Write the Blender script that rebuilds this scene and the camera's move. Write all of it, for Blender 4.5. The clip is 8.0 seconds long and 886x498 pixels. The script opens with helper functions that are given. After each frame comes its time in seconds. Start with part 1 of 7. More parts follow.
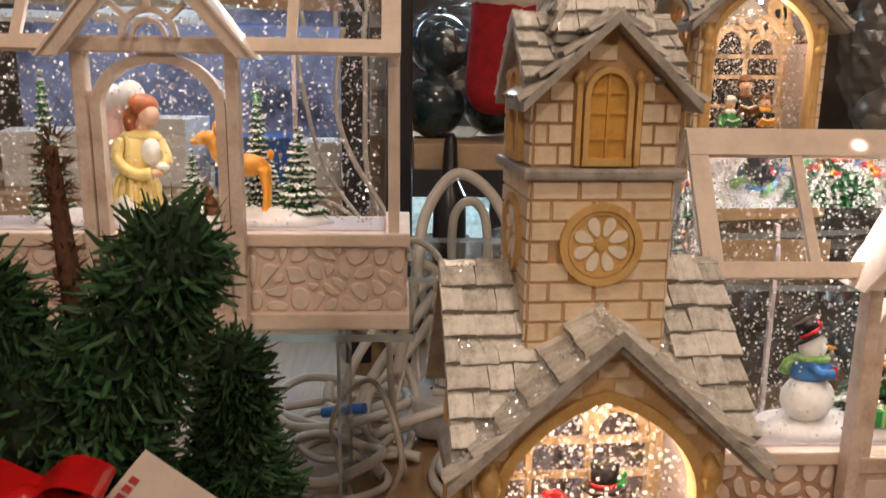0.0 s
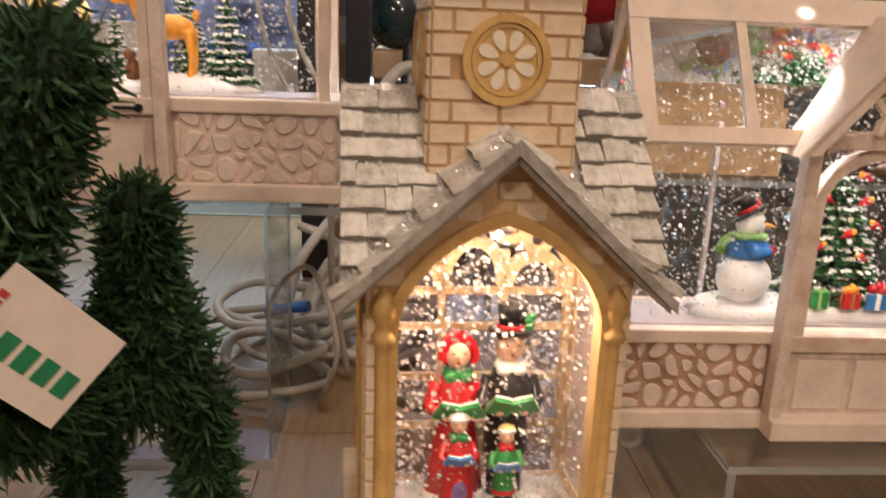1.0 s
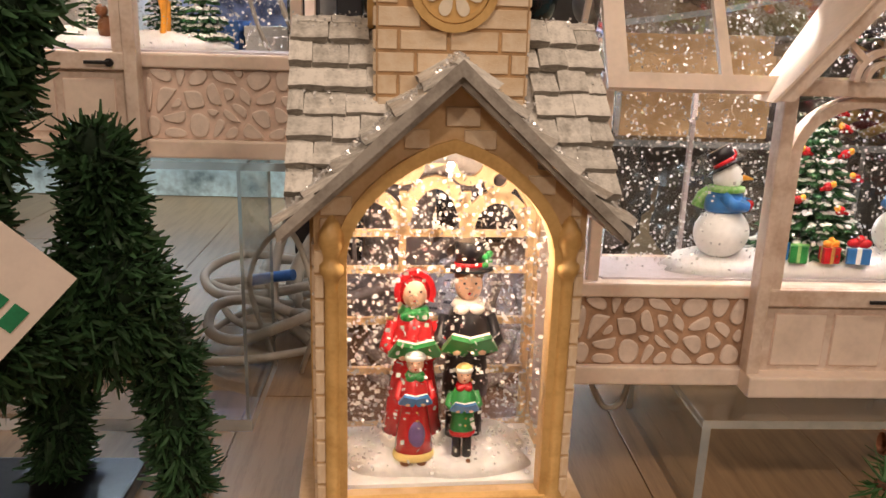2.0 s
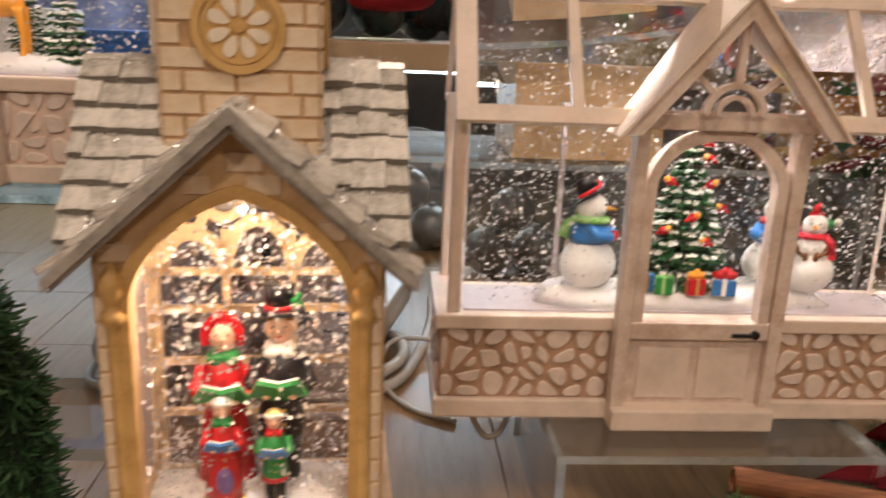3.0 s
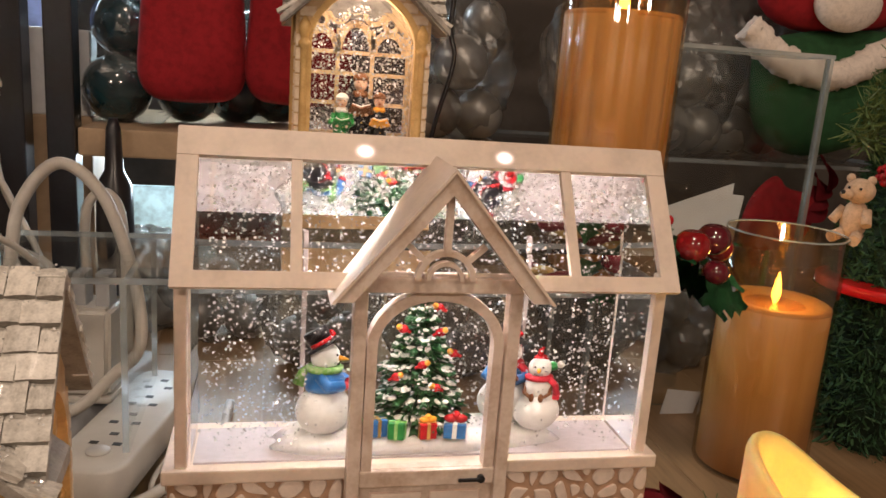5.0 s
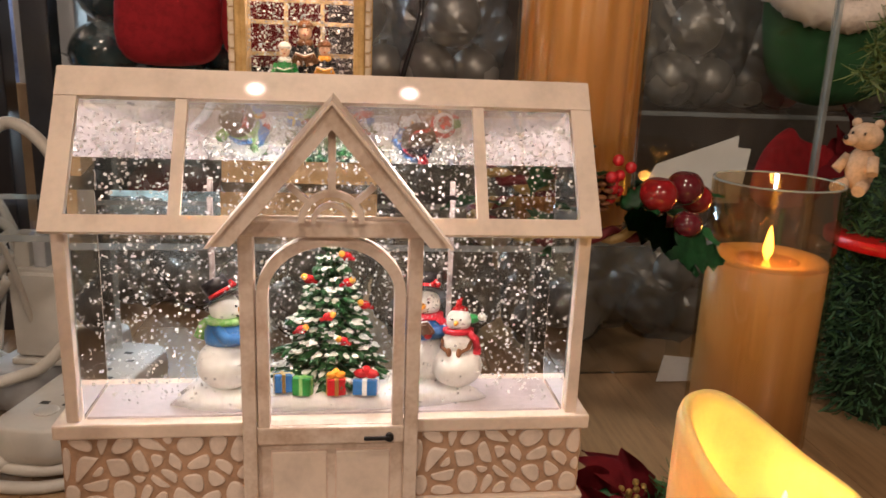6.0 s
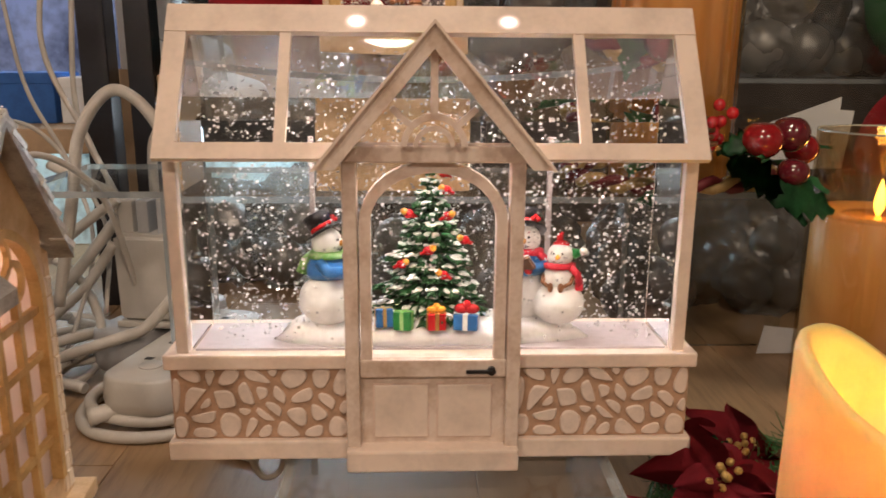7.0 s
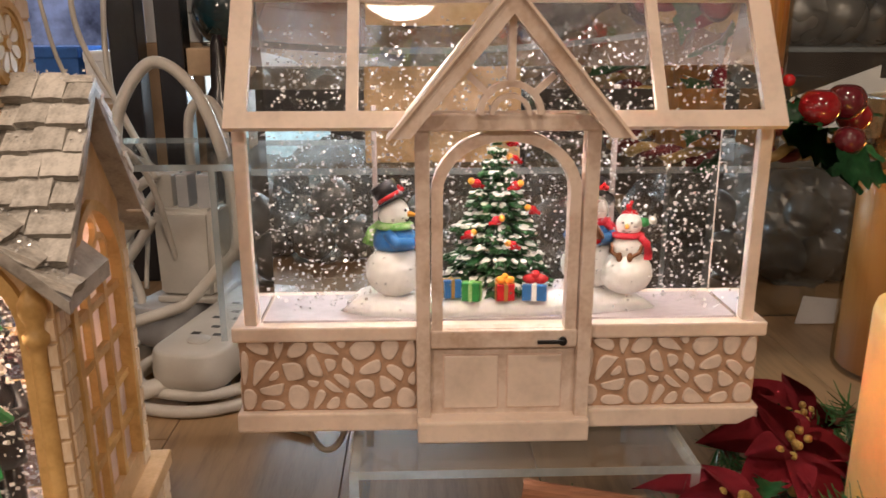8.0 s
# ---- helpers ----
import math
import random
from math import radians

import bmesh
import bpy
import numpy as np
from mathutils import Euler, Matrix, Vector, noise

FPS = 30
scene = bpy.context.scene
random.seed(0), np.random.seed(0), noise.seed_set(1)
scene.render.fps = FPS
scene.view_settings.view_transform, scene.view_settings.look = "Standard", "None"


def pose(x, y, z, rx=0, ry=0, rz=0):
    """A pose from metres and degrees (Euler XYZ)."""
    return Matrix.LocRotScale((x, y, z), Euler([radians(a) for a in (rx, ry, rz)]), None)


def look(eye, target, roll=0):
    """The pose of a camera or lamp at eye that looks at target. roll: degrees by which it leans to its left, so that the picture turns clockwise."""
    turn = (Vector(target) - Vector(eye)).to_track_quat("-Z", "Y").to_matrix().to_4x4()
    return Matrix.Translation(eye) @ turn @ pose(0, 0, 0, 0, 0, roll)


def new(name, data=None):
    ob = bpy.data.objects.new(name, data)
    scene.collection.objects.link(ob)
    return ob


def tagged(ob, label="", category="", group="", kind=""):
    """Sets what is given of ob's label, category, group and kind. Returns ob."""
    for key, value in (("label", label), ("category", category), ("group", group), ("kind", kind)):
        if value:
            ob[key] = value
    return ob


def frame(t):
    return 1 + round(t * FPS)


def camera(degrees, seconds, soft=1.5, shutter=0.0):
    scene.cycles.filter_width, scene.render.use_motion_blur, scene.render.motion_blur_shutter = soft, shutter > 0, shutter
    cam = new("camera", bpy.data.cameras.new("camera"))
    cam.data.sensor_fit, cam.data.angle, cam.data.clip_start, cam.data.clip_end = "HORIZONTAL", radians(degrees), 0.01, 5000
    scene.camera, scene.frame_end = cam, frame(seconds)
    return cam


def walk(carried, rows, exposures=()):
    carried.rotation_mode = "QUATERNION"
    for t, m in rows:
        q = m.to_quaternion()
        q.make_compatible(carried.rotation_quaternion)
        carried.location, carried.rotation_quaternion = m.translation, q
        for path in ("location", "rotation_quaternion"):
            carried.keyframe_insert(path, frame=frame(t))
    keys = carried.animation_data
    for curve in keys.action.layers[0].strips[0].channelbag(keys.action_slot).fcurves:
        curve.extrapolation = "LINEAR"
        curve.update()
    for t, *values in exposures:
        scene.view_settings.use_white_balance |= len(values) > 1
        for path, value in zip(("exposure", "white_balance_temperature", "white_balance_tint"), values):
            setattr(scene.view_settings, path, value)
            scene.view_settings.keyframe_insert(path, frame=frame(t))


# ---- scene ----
cam = camera(58.9, 8.0, shutter=0.4)
PATH = [
    (0, (-0.014, -0.047, 0.274), (0.086, 1.902, -0.161), 0.8),
    (0.5, (-0.008, -0.048, 0.25), (0.095, 1.892, -0.226), 1.8),
    (1, (0.019, -0.046, 0.223), (0.152, 1.878, -0.31), 2.2),
    (1.2, (0.026, -0.046, 0.217), (0.167, 1.872, -0.334), 2.3),
    (2.5, (0.064, -0.051, 0.197), (0.143, 1.874, -0.34), 1.5),
    (3, (0.108, -0.042, 0.216), (0.243, 1.88, -0.322), 2.3),
    (3.5, (0.152, -0.031, 0.231), (0.386, 1.892, -0.269), 3.2),
    (4, (0.175, -0.031, 0.259), (0.504, 1.892, -0.184), 3.2),
    (5.3, (0.194, -0.045, 0.286), (0.627, 1.854, -0.17), 4.4),
    (5.5, (0.225, -0.042, 0.27), (0.632, 1.86, -0.196), 3.9),
    (6, (0.275, -0.034, 0.265), (0.529, 1.883, -0.243), 2.3),
    (6.5, (0.281, -0.04, 0.244), (0.431, 1.898, -0.225), 1.1),
    (7, (0.262, -0.039, 0.223), (0.328, 1.901, -0.255), 0.4),
    (7.5, (0.248, -0.042, 0.222), (0.301, 1.891, -0.29), 0.1),
    (8, (0.226, -0.035, 0.219), (0.296, 1.891, -0.318), -0.0),
]
walk(cam, [(t, look(eye, target, roll)) for t, eye, target, roll in PATH], [(0.0, -0.20), (0.5, 0.06), (1.2, 0.02), (2.5, -0.02), (3.5, -0.18), (4.2, -0.20), (5.5, 0.0), (8.0, 0.0)])

# ---- world, lamps, exposure ----
world = bpy.data.worlds.new("shop_air")
scene.world = world
world.use_nodes = True
world.node_tree.nodes["Background"].inputs[0].default_value = (0.9, 0.8, 0.7, 1)
world.node_tree.nodes["Background"].inputs[1].default_value = 0.012


def lamp(name, kind, m, power, colour, size=0.1, size_y=None):
    data = bpy.data.lights.new(name, kind)
    data.energy, data.color = power, colour
    if kind == "AREA":
        data.size, data.shape = size, "DISK"
        if size_y:
            data.shape, data.size_y = "RECTANGLE", size_y
    else:
        data.shadow_soft_size = size
    if kind == "SPOT":
        data.spot_size, data.spot_blend = radians(112), 0.6
    ob = new(name, data)
    ob.matrix_world = m
    return ob


TABLE = -0.043
WARM = (1.0, 0.77, 0.60)
for lx, ly, lp in ((-0.50, -1.35, 9.6), (0.85, -1.35, 7.7), (0.2, -0.30, 7.8), (0.3, 0.95, 1.1)):
    lamp("ceiling_lamp", "AREA", look((lx, ly, 1.22 if ly < -1 else 1.50), (lx * 0.6 + 0.1, ly + 0.6 * abs(ly), 0)), lp, WARM, 0.20)

# ---- materials ----


def material(name, base, rough=0.5, vary=0.15, scale=80.0, bump=0.15, metal=0.0, coat=0.0, sub=0.0,
             emit=None, strength=0.0, trans=0.0, ior=1.45, second=None, lit=False, rand=0.0, island=0.0, stretch=(1, 1, 1), fine=7.0):
    m = bpy.data.materials.new(name)
    m.use_nodes = True
    nt = m.node_tree
    b = nt.nodes["Principled BSDF"]
    b.inputs["Roughness"].default_value = rough
    b.inputs["Metallic"].default_value = metal
    b.inputs["IOR"].default_value = ior
    b.inputs["Coat Weight"].default_value = coat
    b.inputs["Coat Roughness"].default_value = 0.12
    b.inputs["Transmission Weight"].default_value = trans
    if sub:
        b.inputs["Subsurface Weight"].default_value = sub
        b.inputs["Subsurface Radius"].default_value = (0.01, 0.006, 0.003)
        b.inputs["Subsurface Scale"].default_value = 1.0
    if emit:
        b.inputs["Emission Color"].default_value = (*emit, 1)
        b.inputs["Emission Strength"].default_value = strength
    b.inputs["Base Color"].default_value = (*base, 1)
    if vary <= 0 and bump <= 0:
        return m
    tc = nt.nodes.new("ShaderNodeTexCoord")
    mp = nt.nodes.new("ShaderNodeMapping")
    mp.inputs["Scale"].default_value = stretch
    nt.links.new(tc.outputs["Object"], mp.inputs["Vector"])
    n1 = nt.nodes.new("ShaderNodeTexNoise")
    n1.inputs["Scale"].default_value = scale
    n1.inputs["Detail"].default_value = 5
    n2 = nt.nodes.new("ShaderNodeTexNoise")
    n2.inputs["Scale"].default_value = scale * fine
    n2.inputs["Detail"].default_value = 3
    for n in (n1, n2):
        nt.links.new(mp.outputs[0], n.inputs["Vector"])
    add = nt.nodes.new("ShaderNodeMath")
    add.operation = "MULTIPLY_ADD"
    add.inputs[1].default_value = 0.35
    nt.links.new(n2.outputs["Fac"], add.inputs[0])
    nt.links.new(n1.outputs["Fac"], add.inputs[2])
    fac = add.outputs[0]
    if rand or island:
        src = nt.nodes.new("ShaderNodeObjectInfo" if rand else "ShaderNodeNewGeometry")
        more = nt.nodes.new("ShaderNodeMath")
        more.operation = "MULTIPLY_ADD"
        more.inputs[1].default_value = rand or island
        nt.links.new(src.outputs["Random" if rand else "Random Per Island"], more.inputs[0])
        nt.links.new(fac, more.inputs[2])
        fac = more.outputs[0]
    ramp = nt.nodes.new("ShaderNodeMapRange")
    spread = 0.5 * (rand or island)
    ramp.inputs["From Min"].default_value = 0.58 + spread * 0.6
    ramp.inputs["From Max"].default_value = 0.94 + spread * 1.8
    nt.links.new(fac, ramp.inputs["Value"])
    mix = nt.nodes.new("ShaderNodeMix")
    mix.data_type = "RGBA"
    dark = second or tuple(c * (1 - vary) for c in base)
    light = base if second else tuple(min(1.0, c * (1 + vary * 0.6)) for c in base)
    mix.inputs[6].default_value = (*light, 1)
    mix.inputs[7].default_value = (*dark, 1)
    nt.links.new(ramp.outputs[0], mix.inputs[0])
    nt.links.new(mix.outputs[2], b.inputs["Base Color"])
    if lit:
        nt.links.new(mix.outputs[2], b.inputs["Emission Color"])
    if bump > 0:
        bp = nt.nodes.new("ShaderNodeBump")
        bp.inputs["Strength"].default_value = bump
        bp.inputs["Distance"].default_value = 0.001
        nt.links.new(fac if not (rand or island) else add.outputs[0], bp.inputs["Height"])
        nt.links.new(bp.outputs[0], b.inputs["Normal"])
    return m


CREAM = material("cream_plastic", (0.74, 0.62, 0.53), 0.42, 0.14, 45, 0.12, sub=0.08)
CREAM_WORN = material("cream_plastic_brown_wash", (0.74, 0.63, 0.55), 0.45, 0.1, 60, 0.2, second=(0.50, 0.37, 0.28), sub=0.05)
MORTAR = material("brown_wash", (0.42, 0.27, 0.18), 0.6, 0.3, 120, 0.35)
MORTAR_PALE = material("pale_pink_wash", (0.66, 0.51, 0.43), 0.6, 0.2, 120, 0.3)
PEBBLE = material("cream_stone", (0.70, 0.59, 0.515), 0.5, 0.15, 150, 0.3, rand=0.15)
BLACK = material("black_paint", (0.015, 0.015, 0.016), 0.35, 0.3, 200, 0.05)
WATER = material("clear_water", (0.985, 0.99, 0.99), 0.0, 0, 1, 0, trans=1.0, ior=1.41)
SNOW = material("white_snow", (0.88, 0.87, 0.86), 0.7, 0.08, 400, 0.6, sub=0.1)
INNER_FLOOR = material("pinkish_white_floor", (0.49, 0.435, 0.46), 0.4, 0.1, 200, 0.2)
GLITTER = material("white_glitter", (0.9, 0.9, 0.9), 0.25, 0.1, 100, 0, metal=0.5)
OCHRE = material("ochre_paint", (0.66, 0.43, 0.17), 0.45, 0.2, 90, 0.25, second=(0.47, 0.28, 0.09))
OCHRE_PALE = material("pale_ochre_plaster", (0.66, 0.47, 0.27), 0.55, 0.2, 80, 0.35, second=(0.50, 0.32, 0.15))
BRICK = material("cream_brick", (0.78, 0.65, 0.49), 0.55, 0.2, 2.0, 0.35, rand=0.18, second=(0.66, 0.48, 0.29))
JOINT = material("ochre_joint", (0.47, 0.30, 0.155), 0.65, 0.25, 140, 0.3)
SHINGLE = material("grey_glitter_shingle", (0.86, 0.83, 0.77), 0.34, 0.3, 2.2, 0.5, rand=0.22, second=(0.27, 0.255, 0.225), coat=0.4, fine=5.0)
ROOF_EDGE = material("grey_roof_edge", (0.42, 0.395, 0.36), 0.42, 0.3, 120, 0.5, second=(0.22, 0.20, 0.175))
WINDOW_OCHRE = material("ochre_window", (0.52, 0.28, 0.06), 0.4, 0.3, 100, 0.2)
PETAL_PALE = material("pale_window_petal", (0.8, 0.72, 0.58), 0.35, 0.1, 200, 0.1)
OAK = material("light_oak", (0.30, 0.19, 0.10), 0.36, 0.25, 30, 0.16, second=(0.17, 0.103, 0.05), rand=0.18, stretch=(6, 0.5, 6))
WALL_DARK = material("dark_shop_wall", (0.10, 0.085, 0.075), 0.7, 0.3, 8, 0.2)
CEILING_MAT = material("ceiling_paint", (0.55, 0.5, 0.45), 0.8, 0.1, 8, 0.1)
FLOOR_MAT = material("shop_floor_tile", (0.35, 0.3, 0.26), 0.4, 0.2, 6, 0.1)
GREEN = material("green_tinsel", (0.042, 0.112, 0.042), 0.6, 0.3, 300, 0, island=0.7, second=(0.006, 0.022, 0.008))
RED_CLOTH = material("red_felt", (0.32, 0.009, 0.016), 0.9, 0.25, 120, 0.4, second=(0.20, 0.005, 0.010))
WAX_AMBER = material("amber_wax", (0.66, 0.35, 0.11), 0.4, 0.12, 70, 0.05, sub=0.3, second=(0.54, 0.27, 0.075), stretch=(1, 1, 0.05))
WAX_IVORY = material("ivory_wax", (0.92, 0.62, 0.26), 0.5, 0.08, 60, 0.15, sub=0.8)
WAX_IVORY.node_tree.nodes["Principled BSDF"].inputs["Subsurface Scale"].default_value = 2.5
FLAME = material("led_flame", (1, 0.6, 0.1), 0.4, 0, 1, 0, emit=(1.0, 0.55, 0.08), strength=7)
WHITE_PLASTIC = material("white_plastic", (0.44, 0.415, 0.37), 0.35, 0.06, 50, 0.04)
GREY_PLASTIC = material("grey_plastic", (0.34, 0.34, 0.34), 0.4, 0.1, 50, 0.04)
CABLE_WHITE = material("white_cable", (0.45, 0.42, 0.37), 0.45, 0.1, 60, 0.05)


def soft_led(name, colour, strength):
    """A round glow that fades towards its rim."""
    m = bpy.data.materials.new(name)
    m.use_nodes = True
    nt = m.node_tree
    nt.nodes.remove(nt.nodes["Principled BSDF"])
    tc, mp, gr, pw, em, tr, x = (nt.nodes.new("ShaderNode" + k) for k in ("TexCoord", "Mapping", "TexGradient", "Math", "Emission", "BsdfTransparent", "MixShader"))
    gr.gradient_type = "SPHERICAL"
    mp.inputs["Scale"].default_value = (125, 160, 1)
    pw.operation = "POWER"
    pw.inputs[1].default_value = 3.6
    em.inputs[0].default_value, em.inputs[1].default_value = (*colour, 1), strength
    nt.links.new(tc.outputs["Object"], mp.inputs[0])
    nt.links.new(mp.outputs[0], gr.inputs[0])
    nt.links.new(gr.outputs["Fac"], pw.inputs[0])
    nt.links.new(pw.outputs[0], x.inputs[0])
    nt.links.new(tr.outputs[0], x.inputs[1])
    nt.links.new(em.outputs[0], x.inputs[2])
    nt.links.new(x.outputs[0], nt.nodes["Material Output"].inputs[0])
    return m



def milky(name, colour, share):
    """Milky sheet that lets part of the light through."""
    m = bpy.data.materials.new(name)
    m.use_nodes = True
    nt = m.node_tree
    nt.nodes.remove(nt.nodes["Principled BSDF"])
    d, t, x = (nt.nodes.new("ShaderNode" + k) for k in ("BsdfDiffuse", "BsdfTranslucent", "MixShader"))
    d.inputs[0].default_value = t.inputs[0].default_value = (*colour, 1)
    x.inputs[0].default_value = share
    nt.links.new(d.outputs[0], x.inputs[1])
    nt.links.new(t.outputs[0], x.inputs[2])
    nt.links.new(x.outputs[0], nt.nodes["Material Output"].inputs[0])
    return m


POST_DULL = material("dull_mauve_plastic", (0.30, 0.25, 0.24), 0.5, 0.15, 60, 0.1)
MILKY = milky("milky_pane", (0.85, 0.74, 0.70), 0.6)
LED_GLOW = soft_led("led_glow", (1.0, 0.74, 0.66), 5.0)
LED_WHITE = material("led_white", (1, 0.95, 0.9), 0.4, 0, 1, 0, emit=(1, 0.93, 0.85), strength=12)



def thin_sheet(name, tint, gloss=0.02, least=0.03):
    """A thin clear sheet: it lets light through and mirrors by Fresnel."""
    m = bpy.data.materials.new(name)
    m.use_nodes = True
    nt = m.node_tree
    nt.nodes.remove(nt.nodes["Principled BSDF"])
    a, g, f, x, p = (nt.nodes.new("ShaderNode" + k) for k in ("BsdfTransparent", "BsdfGlossy", "LayerWeight", "MixShader", "Math"))
    a.inputs[0].default_value = (*tint, 1)
    g.inputs["Roughness"].default_value = gloss
    f.inputs["Blend"].default_value = 0.22
    p.operation = "MULTIPLY_ADD"
    p.inputs[1].default_value, p.inputs[2].default_value = 0.36, least
    nt.links.new(f.outputs["Facing"], p.inputs[0])
    nt.links.new(p.outputs[0], x.inputs[0])
    nt.links.new(a.outputs[0], x.inputs[1])
    nt.links.new(g.outputs[0], x.inputs[2])
    nt.links.new(x.outputs[0], nt.nodes["Material Output"].inputs[0])
    return m


THIN = thin_sheet("clear_acrylic_sheet", (0.93, 0.95, 0.95))
POLISHED = thin_sheet("polished_acrylic_sheet", (0.93, 0.95, 0.95), 0.02, 0.14)
SMOKY = thin_sheet("smoky_pane", (0.80, 0.75, 0.79))
THIN_AMBER = thin_sheet("amber_tinted_glass_wall", (0.93, 0.84, 0.70), 0.03, 0.10)
# Lit copy of EDGE: light caught in the polished edge is put into the colour.
EDGE_BRIGHT = material("lit_polished_edge", (0.86, 0.91, 0.93), 0.08, 0.1, 60, 0.1, trans=0.5)
EDGE = material("acrylic_sawn_edge", (0.62, 0.68, 0.70), 0.15, 0.2, 60, 0.1, trans=0.65, second=(0.45, 0.52, 0.55))

# ---- mesh helpers ----


def part(name, bm, mat, parent, label="", kind="", smooth=None):
    me = bpy.data.meshes.new(name)
    bmesh.ops.recalc_face_normals(bm, faces=bm.faces)
    bm.to_mesh(me)
    bm.free()
    for mm in (mat if isinstance(mat, (list, tuple)) else [mat]):
        me.materials.append(mm)
    if smooth is not None:
        me.shade_smooth()
        me.set_sharp_from_angle(angle=radians(smooth))
    ob = new(name, me)
    ob.parent = parent
    return tagged(ob, label, kind=kind)


def thing(name, m, label, category, group="", kind=""):
    ob = new(name)
    ob.empty_display_size = 0.02
    ob.matrix_world = m
    return tagged(ob, label, category, group, kind)


def piece(name, mesh, m, parent):
    ob = new(name, mesh)
    ob.parent = parent
    ob.matrix_basis = m
    return ob


def box(bm, x0, x1, y0, y1, z0, z1, bevel=0.0, mi=0, m=None):
    made = bmesh.ops.create_cube(bm, size=1)["verts"]
    for v in made:
        v.co = Vector(((x0 + x1) / 2 + v.co.x * (x1 - x0), (y0 + y1) / 2 + v.co.y * (y1 - y0), (z0 + z1) / 2 + v.co.z * (z1 - z0)))
        if m:
            v.co = m @ v.co
    faces = {f for v in made for f in v.link_faces}
    for f in faces:
        f.material_index = mi
    if bevel:
        edges = list({e for v in made for e in v.link_edges})
        bmesh.ops.bevel(bm, geom=edges, offset=bevel, segments=2, affect="EDGES", profile=0.6, clamp_overlap=True)
    return bm


def nb():
    return bmesh.new()


def prism(bm, pts, place, a, b, mi=0):
    """A polygon of 2D points, drawn out from a to b; place(p, q, r) gives the 3D point."""
    low = [bm.verts.new(place(p, q, a)) for p, q in pts]
    top = [bm.verts.new(place(p, q, b)) for p, q in pts]
    made = [bm.faces.new(low), bm.faces.new(top)]
    n = len(pts)
    for i in range(n):
        made.append(bm.faces.new((low[i], low[(i + 1) % n], top[(i + 1) % n], top[i])))
    for f in made:
        f.material_index = mi
    return bm


def along_y(p, q, r):
    return (p, r, q)


def along_x(p, q, r):
    return (r, p, q)


def along_z(p, q, r):
    return (p, q, r)


def band(bm, pts, wide, a, b, place=along_y, mi=0, closed=False):
    """A flat strip of that width along a 2D line, with depth from a to b."""
    n = len(pts)
    left, right = [], []
    for i in range(n):
        p0 = Vector(pts[i - 1] if (i or closed) else pts[0])
        p1 = Vector(pts[(i + 1) % n] if (i < n - 1 or closed) else pts[-1])
        d = (p1 - p0).normalized()
        nor = Vector((-d.y, d.x)) * wide / 2
        left.append(Vector(pts[i]) + nor)
        right.append(Vector(pts[i]) - nor)
    rings = [[bm.verts.new(place(p.x, p.y, r)) for p, r in ((left[i], a), (right[i], a), (right[i], b), (left[i], b))] for i in range(n)]
    for i in range(n if closed else n - 1):
        r0, r1 = rings[i], rings[(i + 1) % n]
        for k in range(4):
            bm.faces.new((r0[k], r0[(k + 1) % 4], r1[(k + 1) % 4], r1[k])).material_index = mi
    if not closed:
        bm.faces.new(rings[0]).material_index = mi
        bm.faces.new(rings[-1]).material_index = mi
    return bm


def tube(bm, pts, radius, sides=8, mi=0, taper=None):
    pts = [Vector(p) for p in pts]
    rings = []
    side = None
    for i, p in enumerate(pts):
        d = (pts[min(i + 1, len(pts) - 1)] - pts[max(i - 1, 0)]).normalized()
        if side is None:
            side = d.orthogonal().normalized()
        side = (side - d * side.dot(d)).normalized()
        other = d.cross(side)
        r = radius if taper is None else taper[i] if not callable(taper) else taper(i / (len(pts) - 1))
        rings.append([bm.verts.new(p + (side * math.cos(2 * math.pi * k / sides) + other * math.sin(2 * math.pi * k / sides)) * r) for k in range(sides)])
    for r0, r1 in zip(rings, rings[1:]):
        for k in range(sides):
            f = bm.faces.new((r0[k], r0[(k + 1) % sides], r1[(k + 1) % sides], r1[k]))
            f.material_index, f.smooth = mi, True
    bm.faces.new(rings[0]).material_index = mi
    bm.faces.new(rings[-1]).material_index = mi
    return bm


def ball(bm, c, r, squash=(1, 1, 1), mi=0, seg=14, m=None):
    rows = max(4, seg * 2 // 3)
    c = Vector(c)

    def at(x, y, z):
        v = Vector((x * r * squash[0], y * r * squash[1], z * r * squash[2]))
        return bm.verts.new((m @ v if m else v) + c)
    top, low = at(0, 0, 1), at(0, 0, -1)
    rings = []
    for j in range(1, rows):
        a = math.pi * j / rows
        rings.append([at(math.sin(a) * math.cos(2 * math.pi * k / seg), math.sin(a) * math.sin(2 * math.pi * k / seg), math.cos(a)) for k in range(seg)])
    made = []
    for k in range(seg):
        n = (k + 1) % seg
        made.append(bm.faces.new((top, rings[0][k], rings[0][n])))
        made.append(bm.faces.new((low, rings[-1][n], rings[-1][k])))
        for r0, r1 in zip(rings, rings[1:]):
            made.append(bm.faces.new((r0[k], r1[k], r1[n], r0[n])))
    for f in made:
        f.material_index, f.smooth = mi, True
    return bm


